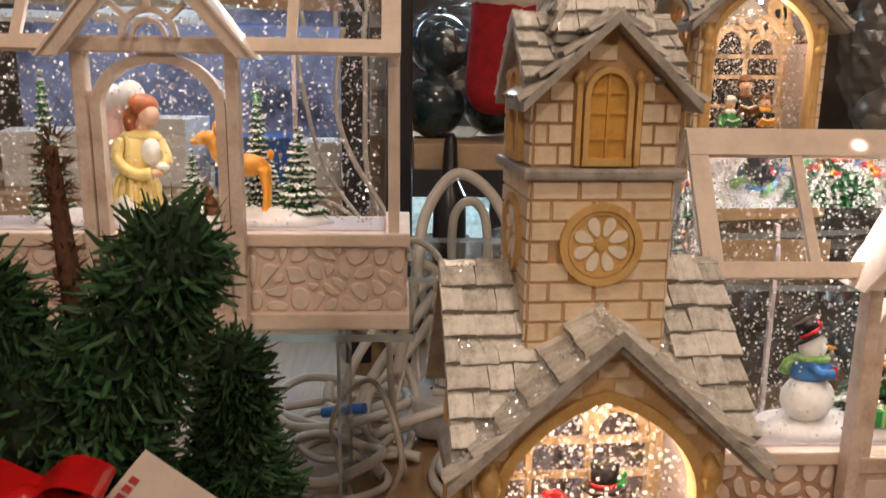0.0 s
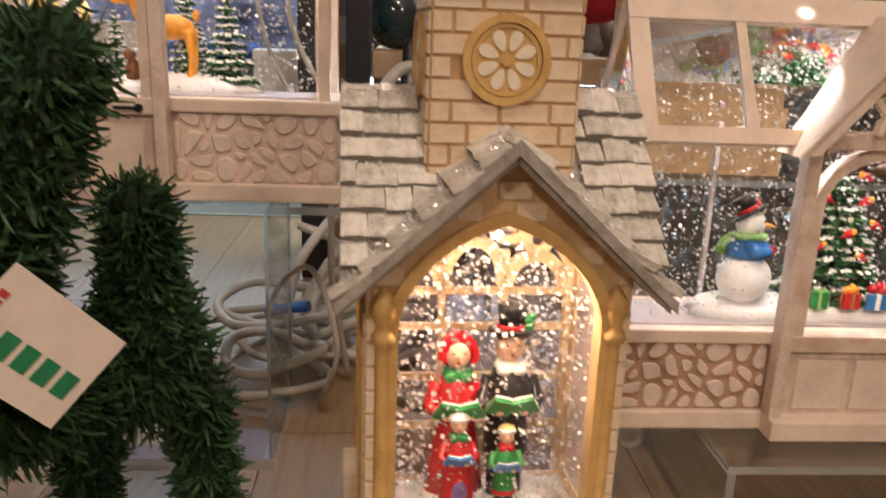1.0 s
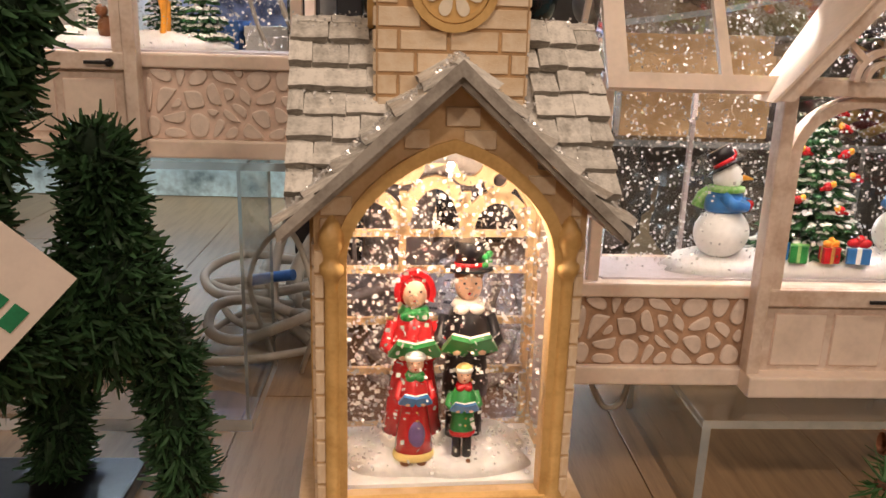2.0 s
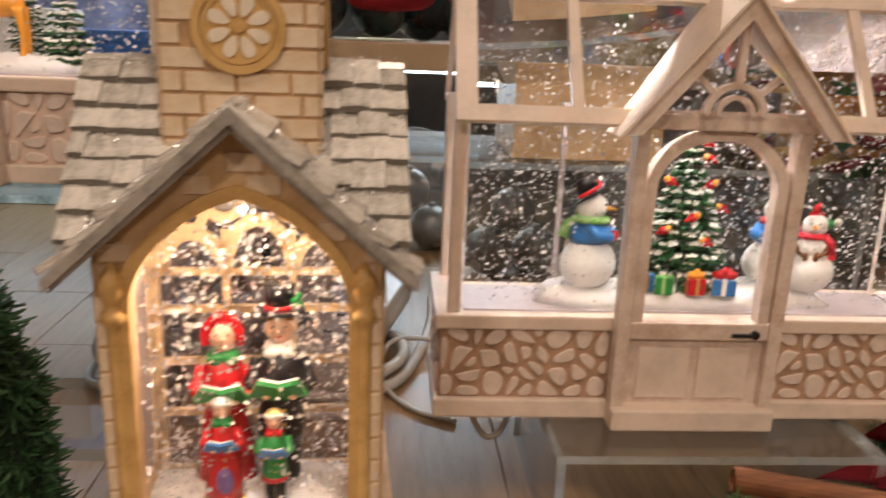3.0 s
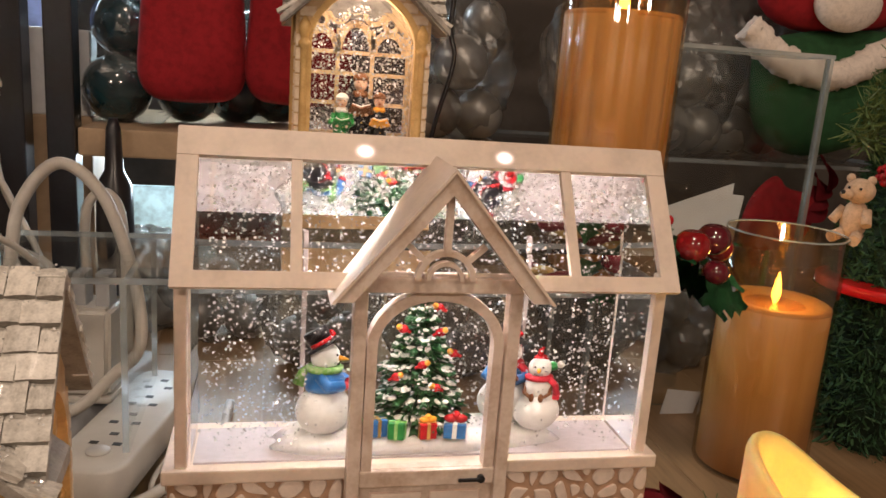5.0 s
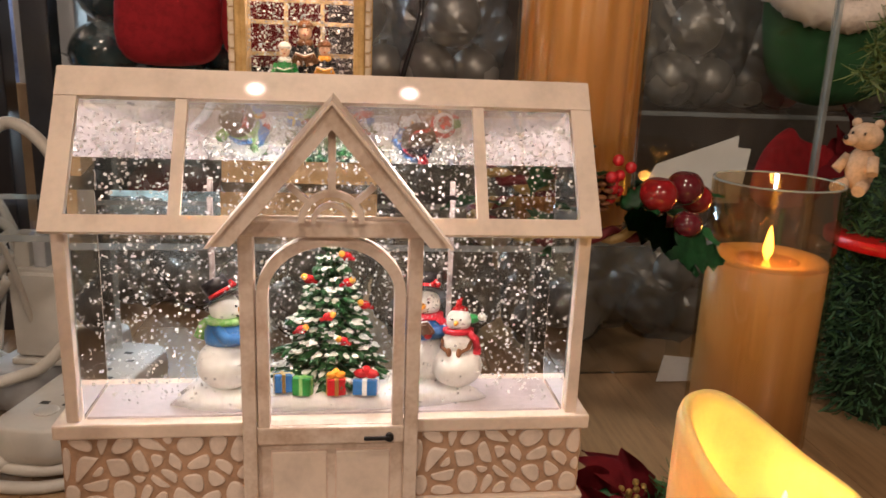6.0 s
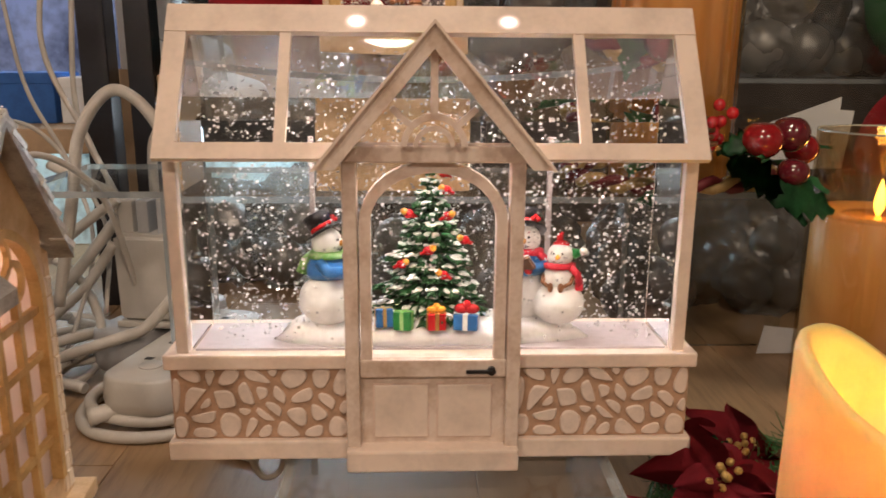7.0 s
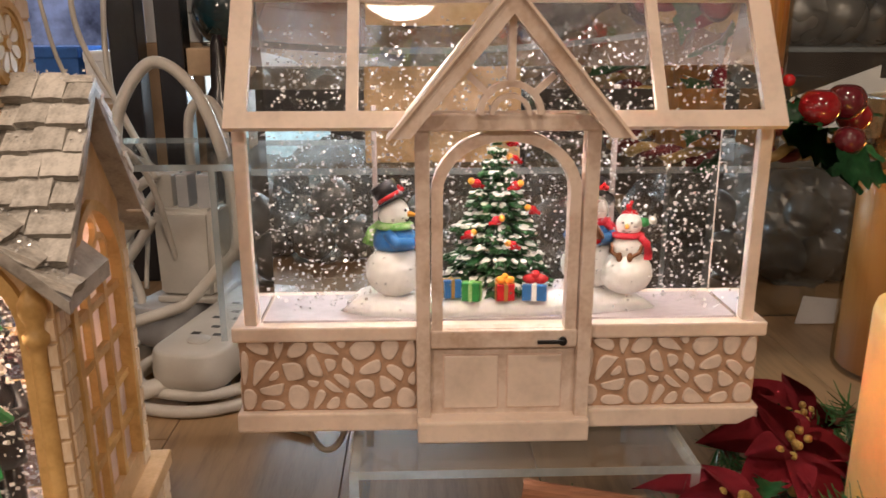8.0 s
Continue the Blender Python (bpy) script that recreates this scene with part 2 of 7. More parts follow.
def turned(bm, profile, c=(0, 0, 0), seg=32, mi=0, wave=None):
    """A turned form from (radius, height) pairs."""
    rings = []
    for r, z in profile:
        rings.append([bm.verts.new((c[0] + r * math.cos(2 * math.pi * k / seg), c[1] + r * math.sin(2 * math.pi * k / seg),
                                    c[2] + z + (wave(2 * math.pi * k / seg, r, z) if wave else 0))) for k in range(seg)])
    for r0, r1 in zip(rings, rings[1:]):
        for k in range(seg):
            f = bm.faces.new((r0[k], r0[(k + 1) % seg], r1[(k + 1) % seg], r1[k]))
            f.material_index, f.smooth = mi, True
    bm.faces.new(rings[0]).material_index = mi
    bm.faces.new(rings[-1]).material_index = mi
    return bm


def curve_pts(ctrl, steps=10):
    """A smooth line through the control points."""
    p = [Vector(c) for c in ctrl]
    p = [p[0] * 2 - p[1]] + p + [p[-1] * 2 - p[-2]]
    out = []
    for i in range(1, len(p) - 2):
        for k in range(steps):
            t = k / steps
            out.append(0.5 * (2 * p[i] + (p[i + 1] - p[i - 1]) * t + (2 * p[i - 1] - 5 * p[i] + 4 * p[i + 1] - p[i + 2]) * t * t
                              + (3 * p[i] - p[i - 1] - 3 * p[i + 1] + p[i + 2]) * t ** 3))
    out.append(p[-2])
    return out


def arch_line(half, low, spring, top, n=18, point=0.0):
    """From the left foot up, over the arch and down to the right foot."""
    pts = [(-half, low)]
    for i in range(n + 1):
        a = math.pi * (1 - i / n)
        u = math.cos(a)
        w = math.sin(a) ** (1.0 - 0.0) * (1 - point) + point * (1 - abs(u))
        pts.append((half * u, spring + (top - spring) * w))
    pts.append((half, low))
    return pts


def arch_wall(bm, pts, half, roof, a, b, mi=0):
    """A wall with an arched opening; roof(u) is its top edge."""
    outer = []
    n = len(pts)
    for i, (u, w) in enumerate(pts):
        if i == 0:
            outer.append((-half, w))
        elif i == n - 1:
            outer.append((half, w))
        else:
            uu = -half if i == 1 else half if i == n - 2 else u
            outer.append((uu, roof(uu)))
    prism(bm, list(pts) + outer[::-1], along_y, a, b, mi)
    return bm


def blob_polys(w, h, n, seed, gap):
    """Irregular pebble outlines that fill a panel of w by h."""
    rng = random.Random(seed)
    cols = max(2, round(math.sqrt(n * w / h)))
    rows = max(2, round(n / cols))
    seeds = []
    heft = [rng.uniform(-0.0019, 0.0019) for _ in range(cols * rows)]
    for j in range(rows):
        for i in range(cols):
            seeds.append(Vector(((i + 0.5 + (0.5 if j % 2 else 0) - 0.25 + rng.uniform(-0.46, 0.46)) * w / cols, (j + 0.5 + rng.uniform(-0.46, 0.46)) * h / rows)))
    out = []
    for k, s in enumerate(seeds):
        poly = [Vector((0, 0)), Vector((w, 0)), Vector((w, h)), Vector((0, h))]
        for l, o in enumerate(seeds):
            if l == k:
                continue
            mid, d = (s + o) / 2, (o - s).normalized()
            mid = mid + d * (max(-0.4, min(0.4, (heft[k] - heft[l]) / (o - s).length)) * (o - s).length / 2 - gap / 2)
            cut = []
            for i in range(len(poly)):
                p, q = poly[i], poly[(i + 1) % len(poly)]
                dp, dq = (p - mid).dot(d), (q - mid).dot(d)
                if dp <= 0:
                    cut.append(p)
                if (dp < 0) != (dq < 0) and abs(dp - dq) > 1e-12:
                    cut.append(p + (q - p) * dp / (dp - dq))
            poly = cut
            if len(poly) < 3:
                break
        if len(poly) < 3:
            continue
        for _ in range(3):
            poly = [c for i in range(len(poly)) for c in (poly[i] * 0.75 + poly[(i + 1) % len(poly)] * 0.25, poly[i] * 0.25 + poly[(i + 1) % len(poly)] * 0.75)]
        area = abs(sum(poly[i].x * poly[(i + 1) % len(poly)].y - poly[(i + 1) % len(poly)].x * poly[i].y for i in range(len(poly)))) / 2
        if area > 6e-6:
            out.append(poly)
    return out


def stones(parent, x0, z0, w, h, n, seed, mat, y, depth=0.0012, gap=0.0028, turn=None):
    """Raised pebbles on a panel that faces -y; turn brings them to another face."""
    for poly in blob_polys(w, h, n, seed, gap):
        c = sum(poly, Vector((0, 0))) / len(poly)
        bm = nb()
        ring0 = [bm.verts.new((x0 + p.x, y + 0.0006, z0 + p.y)) for p in poly]
        ring1 = [bm.verts.new((x0 + p.x, y - depth * 0.6, z0 + p.y)) for p in poly]
        ring2 = [bm.verts.new((x0 + c.x + (p.x - c.x) * 0.86, y - depth, z0 + c.y + (p.y - c.y) * 0.86)) for p in poly]
        k = len(poly)
        for i in range(k):
            j = (i + 1) % k
            bm.faces.new((ring0[i], ring0[j], ring1[j], ring1[i]))
            bm.faces.new((ring1[i], ring1[j], ring2[j], ring2[i])).smooth = True
        bm.faces.new(ring2)
        if turn:
            bm.transform(turn)
        part("stone", bm, mat, parent)


def flakes(bm, count, inside, seed, lo, hi, size=(0.0004, 0.0009)):
    rng = random.Random(seed)
    made = 0
    while made < count:
        p = Vector([rng.uniform(a, b) for a, b in zip(lo, hi)])
        if not inside(p):
            continue
        made += 1
        s = rng.uniform(*size)
        a = Vector((rng.gauss(0, 1), rng.gauss(0, 1), rng.gauss(0, 1))).normalized()
        b = a.orthogonal().normalized()
        c = a.cross(b)
        quad = [bm.verts.new(p + (b * math.cos(t) + c * math.sin(t)) * s) for t in (0, 1.57, 3.14, 4.71)]
        bm.faces.new(quad)
    return bm


# ---- the shop round the table ----
def shell(name, label, category, mat, dims, bevel=0.0):
    ob = part(name, box(nb(), *dims, bevel), mat, None)
    return tagged(ob, label, category, kind="structure")


shell("floor", "plain brownish shop floor under the table", "floor", FLOOR_MAT, (-1.6, 2.2, -1.6, 1.5, -1.0, -0.94))
shell("ceiling", "plain pale shop ceiling", "ceiling", CEILING_MAT, (-1.6, 2.2, -1.6, 1.5, 1.6, 1.66))
shell("wall_north", "dark wall behind the display", "wall", WALL_DARK, (-1.6, 2.2, 1.45, 1.5, -0.94, 1.6))
shell("wall_south", "plain shop wall facing the display", "wall", CEILING_MAT, (-1.6, 2.2, -1.65, -1.6, -0.94, 1.6))
shell("wall_west", "plain shop wall beside the display", "wall", CEILING_MAT, (-1.65, -1.6, -1.6, 1.5, -0.94, 1.6))
shell("wall_east", "plain shop wall beside the display", "wall", CEILING_MAT, (2.2, 2.25, -1.6, 1.5, -0.94, 1.6))

table = thing("display_table", pose(0, 0, TABLE), "light oak plank display table crowded with festive lanterns", "table")
part("table_core", box(nb(), -0.9, 1.5, -0.1, 1.25, -0.04, -0.0045), OAK, table)
for lx in (-0.85, 1.45):
    for ly in (-0.05, 1.2):
        part("leg", box(nb(), lx - 0.03, lx + 0.03, ly - 0.03, ly + 0.03, TABLE * 0 - 0.895, -0.04, 0.003), OAK, table)
for i in range(20):
    x0 = -0.9 + i * 0.12
    off = (i * 0.37) % 0.5
    for y0, y1 in ((-0.1, 0.35 + off), (0.35 + off, 1.25)):
        part("plank", box(nb(), x0 + 0.0003, x0 + 0.1197, y0 + 0.0003, y1 - 0.0003, -0.0045, 0, 0.0006), OAK, table)


# ---- greenhouse snow globes ----
def greenhouse(m, label, mortar, seed, led):
    g = thing("greenhouse_snow_globe", m, label, "snow globe", "greenhouse snow globes")
    E, R, D = 0.160, 0.230, 0.072           # eaves, ridge, depth
    RV = 0.036
    part("plinth", box(nb(), -0.1375, 0.1375, -0.001, D + 0.006, 0, 0.0105, 0.0012), CREAM, g)
    part("step", box(nb(), -0.044, 0.044, -0.014, 0.004, -0.001, 0.011, 0.0014), CREAM, g)
    base = part("stone_base", box(nb(), -0.1350, 0.1350, 0.003, D + 0.002, 0.0105, 0.050, 0.0006), mortar, g)
    stones(base, -0.1342, 0.0115, 0.0897, 0.038, 30, seed, PEBBLE, 0.003)
    stones(base, 0.0445, 0.0115, 0.0897, 0.038, 30, seed, PEBBLE, 0.003)
    stones(base, 0.006, 0.0115, 0.064, 0.038, 22, seed + 1, PEBBLE, 0, turn=Matrix.Translation((-0.1350, 0, 0)) @ Matrix(((0, 1, 0, 0), (1, 0, 0, 0), (0, 0, 1, 0), (0, 0, 0, 1))))
    stones(base, 0.006, 0.0115, 0.064, 0.038, 22, seed + 2, PEBBLE, 0, turn=Matrix.Translation((0.1350, 0, 0)) @ Matrix(((0, -1, 0, 0), (1, 0, 0, 0), (0, 0, 1, 0), (0, 0, 0, 1))))
    part("sill", box(nb(), -0.1378, 0.1378, 0.0, D + 0.005, 0.050, 0.058, 0.0012), CREAM, g)
    for sx in (-1, 1):
        for v in (0.0035, D - 0.004):
            part("corner_post", box(nb(), sx * 0.1282 - 0.0032, sx * 0.1282 + 0.0032, v, v + 0.006, 0.0578, E + 0.006, 0.0008), CREAM, g)
    for u in (-0.066, 0.066):
        part("back_post", box(nb(), u - 0.0014, u + 0.0014, D - 0.0015, D + 0.0015, 0.0578, E + 0.004, 0.0004), POST_DULL, g)
    # roof frames, front and back slopes
    length = math.hypot(RV + 0.008, R - E)
    for side in (-1, 1):
        d = Vector((0, (RV + 0.008) / length, (R - E) / length))
        nrm = Vector((0, -(R - E) / length, (RV + 0.008) / length))
        rm = Matrix(((1, 0, 0, 0), (0, d.y, nrm.y, -0.008), (0, d.z, nrm.z, E - 0.0015), (0, 0, 0, 1)))
        if side > 0:
            rm = Matrix.Translation((0, 2 * RV, 0)) @ Matrix.Diagonal((1, -1, 1, 1)) @ rm
        bm = nb()
        L = length + 0.0015
        low = 0.0085 if side < 0 else 0.0036
        if side < 0:
            prism(bm, [(-0.132, 0), (0.132, 0), (0.132, low), (-0.132, low)], along_z, -0.001, 0.0025)
        prism(bm, [(-0.132, L - 0.0155), (0.132, L - 0.0155), (0.132, L), (-0.132, L)], along_z, -0.001, 0.003)
        edge = 0.1215 if side < 0 else 0.1290
        for u0, u1 in ((-0.132, -edge), (edge, 0.132)):
            prism(bm, [(u0, low), (u1, low), (u1, L - 0.0155), (u0, L - 0.0155)], along_z, -0.001, 0.0025)
        bar = 0.0028 if side < 0 else 0.0012
        for u in (-0.073, 0.073) if side < 0 else ():
            prism(bm, [(u - bar, low), (u + bar, low), (u + bar, L - 0.0155), (u - bar, L - 0.0155)], along_z, -0.001, 0.0022)
        bm.transform(rm)
        part("roof_frame", bm, CREAM, g)
        if side < 0:
            ridge_m = rm
    # porch
    for sx in (-1, 1):
        part("porch_post", box(nb(), sx * 0.0405 - 0.0035, sx * 0.0405 + 0.0035, -0.009, 0.001, 0.0105, E, 0.0009), CREAM_WORN, g)
    part("lintel", box(nb(), -0.046, 0.046, -0.011, 0.002, E - 0.002, E + 0.006, 0.0009), CREAM_WORN, g)
    A = 0.2215
    for sx in (-1, 1):
        bm = nb()
        dx, dz = 0.0555, A - (E - 0.004)
        ln = math.hypot(dx, dz)
        nx, nz = dz / ln, dx / ln
        t = 0.0075
        quad = [(sx * 0.0555, E - 0.004), (0, A), (0, A - t / nz), (sx * (0.0555 - t / nx), E - 0.004)]
        prism(bm, quad, along_y, -0.021, -0.013)
        part("bargeboard", bm, CREAM_WORN, g)
        bm = nb()
        quad = [(sx * 0.057, E - 0.0045), (0, A + 0.0014), (0, A - 0.0006), (sx * 0.055, E - 0.0045)]
        prism(bm, quad, along_y, -0.023, 0.004)
        # the porch roof dies into the main slope
        for v in bm.verts:
            if v.co.y > 0:
                v.co.y = max(0.0, -0.008 + (v.co.z - E) * (RV + 0.008) / (R - E) + 0.002)
        part("porch_roof", bm, CREAM, g)
    bm = nb()
    band(bm, [(0, E + 0.02), (0, A - 0.008)], 0.0035, -0.016, -0.012)
    part("king_post", bm, CREAM_WORN, g)
    bm = nb()
    for rad, wd in ((0.0140, 0.0030), (0.0085, 0.0022)):
        band(bm, [(rad * math.cos(math.pi * i / 14), E + 0.006 + rad * math.sin(math.pi * i / 14)) for i in range(15)], wd, -0.0155, -0.011)
    for a in (42, 138):
        c, s = math.cos(radians(a)), math.sin(radians(a))
        band(bm, [(0.0145 * c, E + 0.006 + 0.0145 * s), (0.0265 * c, E + 0.006 + 0.0265 * s)], 0.0028, -0.0155, -0.0115)
    part("sunburst", bm, CREAM_WORN, g)
    bm = nb()
    band(bm, arch_line(0.0335, 0.058, 0.128, 0.1555, 18), 0.0055, -0.0065, 0.0015)
    part("door_arch", bm, CREAM_WORN, g)
    door = part("half_door", box(nb(), -0.0372, 0.0372, -0.004, 0.003, 0.0105, 0.058, 0.0006), CREAM_WORN, g)
    part("door_rail", box(nb(), -0.0370, 0.0370, -0.0075, -0.004, 0.0485, 0.058, 0.001), CREAM_WORN, door)
    for x0, x1 in ((-0.0300, -0.0025), (0.0025, 0.0300)):
        bm = nb()
        box(bm, x0, x1, -0.0052, -0.004, 0.0145, 0.0435, 0.0011)
        part("door_panel", bm, CREAM, door)
        bm = nb()
        band(bm, [(x0 - 0.0002, 0.0143), (x1 + 0.0002, 0.0143), (x1 + 0.0002, 0.0437), (x0 - 0.0002, 0.0437)], 0.0012, -0.0044, -0.0040, closed=True)
        part("panel_groove", bm, MORTAR_PALE, door)
    bm = nb()
    box(bm, 0.0165, 0.0300, -0.0105, -0.009, 0.0515, 0.0535, 0.0005)
    turned(bm, [(0.0022, 0), (0.0022, 0.0015)], seg=14)
    for v in bm.verts:
        if abs(v.co.y) < 0.004 and abs(v.co.x) < 0.004:
            v.co = Vector((0.0295 + v.co.x, -0.0075 - v.co.z * 1.6, 0.0525 + v.co.y))
    part("door_handle", bm, BLACK, door, "black metal lever handle")
    # the water body with its clear shell
    bm = nb()
    prof = [(0.0065, 0.0562), (D - 0.0045, 0.0562), (D - 0.0045, E + 0.016), (RV + 0.003, R - 0.0065), (RV - 0.003, R - 0.0065), (0.0065, E + 0.016)]
    prism(bm, prof, along_x, -0.1235, 0.1235)
    water = part("water_body", bm, WATER, g, "clear water-filled shell")
    water.visible_shadow = False
    part("inner_floor", box(nb(), -0.1225, 0.1225, 0.0075, D - 0.0055, 0.0572, 0.0592), INNER_FLOOR, g)

    def inside(p):
        return 0.009 < p.y < D - 0.008 and abs(p.x) < 0.12 and p.z < E + 0.008 + max(0, (RV - abs(p.y - RV))) * 1.3
    part("glitter", flakes(nb(), 5600, inside, seed, (-0.12, 0.009, 0.061), (0.12, D - 0.008, 0.21), (0.0004, 0.0012)), GLITTER, g, "floating white glitter flakes", "stuff")
    for u in (-0.038, 0.038):
        glow = part("led", prism(nb(), [(0.008 * math.cos(2 * math.pi * i / 24), 0.0062 * math.sin(2 * math.pi * i / 24)) for i in range(24)], along_z, 0, 0.0002), LED_GLOW, g, "small LED shining through the ridge")
        glow.matrix_basis = ridge_m @ Matrix.Translation((u, length - 0.0080, 0.0033))
        lamp("globe_led", "SPOT", m @ Matrix.Translation((u, RV, R - 0.014)), led, (1.0, 0.89, 0.84), 0.0012)
    return g


def mound(parent, u0, u1, v0, v1, w, h, seed):
    """A low heap of snow with an uneven rounded outline."""
    rng = random.Random(seed)
    ph = [rng.uniform(0, 6) for _ in range(5)]
    bm = nb()
    n, k = 64, 9
    cu, cv, a, b = (u0 + u1) / 2, (v0 + v1) / 2, (u1 - u0) / 2, (v1 - v0) / 2
    top = bm.verts.new((cu, cv, w + h))
    rings = []
    for j in range(1, k + 1):
        r = j / k
        ring = []
        for i in range(n):
            t = 2 * math.pi * i / n
            c, s = math.cos(t), math.sin(t)
            f = (abs(c) ** 3 + abs(s) ** 3) ** (-1 / 3) * (0.93 + 0.05 * math.sin(3 * t + ph[0]) + 0.03 * math.sin(7 * t + ph[1]))
            z = h * max(0.0, 1 - r ** 4) ** 0.6 * (0.86 + 0.10 * math.sin(9 * c * r + ph[2]) + 0.08 * math.sin(6 * s * r + 5 * c * r + ph[3]))
            ring.append(bm.verts.new((cu + a * r * f * c, cv + b * r * f * s, w + z)))
        rings.append(ring)
    for i in range(n):
        bm.faces.new((top, rings[0][i], rings[0][(i + 1) % n])).smooth = True
        for p, q in zip(rings, rings[1:]):
            bm.faces.new((p[i], q[i], q[(i + 1) % n], p[(i + 1) % n])).smooth = True
    bm.faces.new(rings[-1])
    part("snow_mound", bm, SNOW, parent, "sparkling white snow mound")


front_house = greenhouse(pose(0.270, 0.339, 0.016), "cream plastic greenhouse snow globe with snowmen and a lit tree inside", MORTAR, 11, 0.86)
back_house = greenhouse(pose(-0.148, 0.400, 0.125), "cream greenhouse snow globe with a kneeling angel and fawn inside", MORTAR_PALE, 11, 0.50)
mound(front_house, -0.092, 0.086, 0.0085, 0.062, 0.0590, 0.0150, 3)
mound(back_house, -0.094, 0.092, 0.0085, 0.062, 0.0590, 0.0115, 4)


# ---- church lanterns ----
def cube_mesh(name, mat, bevel=0.06):
    bm = nb()
    box(bm, -0.5, 0.5, -0.5, 0.5, -0.5, 0.5)
    for v in bm.verts:
        if v.co.y < 0:
            v.co.x *= 1 - bevel
            v.co.z *= 1 - bevel * 2
    me = bpy.data.meshes.new(name)
    bm.to_mesh(me)
    bm.free()
    me.materials.append(mat)
    return me


# Dark butt paint; the shadow line under each shingle row is in this colour.
SHINGLE_BUTT = material("shadow_dark_shingle_butt", (0.27, 0.25, 0.22), 0.7, 0.3, 3.0, 0.4, second=(0.13, 0.12, 0.10))


def shingle_mesh(name, seed):
    rng = random.Random(seed)
    bm = nb()
    box(bm, -0.5, 0.5, 0, 1, 0, 1)
    bmesh.ops.subdivide_edges(bm, edges=[e for e in bm.edges if abs(e.verts[0].co.x - e.verts[1].co.x) > 0.5], cuts=2)
    for v in bm.verts:
        v.co.x += rng.uniform(-0.04, 0.04)
        if v.co.y < 0.5:
            v.co.y += rng.uniform(-0.05, 0.03)
        if v.co.z > 0.5:
            v.co.z += rng.uniform(-0.15, 0.10)
    me = bpy.data.meshes.new(name)
    bmesh.ops.recalc_face_normals(bm, faces=bm.faces)
    # Lower end faces take the shadow-dark butt material.
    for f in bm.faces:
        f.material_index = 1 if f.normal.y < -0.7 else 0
    bm.to_mesh(me)
    bm.free()
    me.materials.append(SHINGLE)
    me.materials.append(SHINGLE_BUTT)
    return me


BRICK_MESH = cube_mesh("brick", BRICK)
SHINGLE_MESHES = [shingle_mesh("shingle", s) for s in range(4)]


def bricks(parent, turn, x0, x1, z0, z1, row, length, keep=lambda x, z, w: True, proud=0.0009, seed=0):
    """Raised bricks on a wall that faces -y in the frame of turn."""
    rng = random.Random(seed)
    rows = max(1, round((z1 - z0) / row))
    h = (z1 - z0) / rows
    for j in range(rows):
        x = x0
        first = True
        while x < x1 - 0.0012:
            ln = length * rng.uniform(0.85, 1.2)
            if first and j % 2:
                ln = length * 0.5
            first = False
            e = min(x + ln, x1)
            if x1 - e < length * 0.3:
                e = x1
            cx, cz = (x + e) / 2, z0 + (j + 0.5) * h
            if keep(cx, cz, (e - x) / 2):
                piece("brick", BRICK_MESH, turn @ Matrix.Translation((cx, -proud / 2 + 0.0002, cz)) @ Matrix.Diagonal((e - x - 0.0008, proud + 0.0004, h - 0.0008, 1)), parent)
            x = e


def shingles(parent, o, across, down, width, length, rows, wide, keep=lambda s, t: True, seed=0, thick=0.0026):
    """Overlapping shingles from the ridge corner o; across and down are unit vectors."""
    rng = random.Random(seed)
    nrm = across.cross(-down).normalized()
    step = length / rows
    for j in range(rows):
        x = -wide * (0.5 if j % 2 else 0.0) * rng.uniform(0.6, 1)
        while x < width - 0.001:
            w = wide * rng.uniform(0.75, 1.25)
            a, b = max(0.0, x), min(width, x + w)
            x += w
            if b - a < wide * 0.22:
                continue
            c = (a + b) / 2
            low = (j + 1.12) * step
            if not keep(c, low - step * 0.6):
                continue
            y = (-down)
            m = Matrix.Identity(4)
            tilt = 0.25
            yy = (y - nrm * tilt).normalized()
            zz = (nrm + y * tilt).normalized()
            for k in range(3):
                m[k][0], m[k][1], m[k][2] = across[k] * (b - a - 0.0006), yy[k] * step * 1.25, zz[k] * thick * rng.uniform(0.8, 1.3)
                m[k][3] = o[k] + across[k] * c + down[k] * (low + rng.uniform(-0.0006, 0.0006)) + nrm[k] * (0.0010)
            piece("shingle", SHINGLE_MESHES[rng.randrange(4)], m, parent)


def rose(bm_frame, bm_petal, c, y, r):
    n = 24
    for rad, wd, dep in ((r, r * 0.2, 0.0022), (r * 0.82, r * 0.10, 0.0014)):
        band(bm_frame, [(c[0] + rad * math.cos(2 * math.pi * i / n), c[1] + rad * math.sin(2 * math.pi * i / n)) for i in range(n)], wd, y - dep, y, closed=True)
    prism(bm_frame, [(c[0] + r * 0.15 * math.cos(2 * math.pi * i / 12), c[1] + r * 0.15 * math.sin(2 * math.pi * i / 12)) for i in range(12)], along_y, y - 0.0018, y)
    for k in range(8):
        a = math.pi / 8 + k * math.pi / 4
        d, e = (math.cos(a), math.sin(a)), (-math.sin(a), math.cos(a))
        pts = []
        for i in range(12):
            t = 2 * math.pi * i / 12
            s = r * (0.49 + 0.27 * math.cos(t))
            wd = r * 0.15 * math.sin(t) * (1 + 0.35 * math.cos(t))
            pts.append((c[0] + d[0] * s + e[0] * wd, c[1] + d[1] * s + e[1] * wd))
        prism(bm_petal, pts, along_y, y - 0.0013, y - 0.0002)


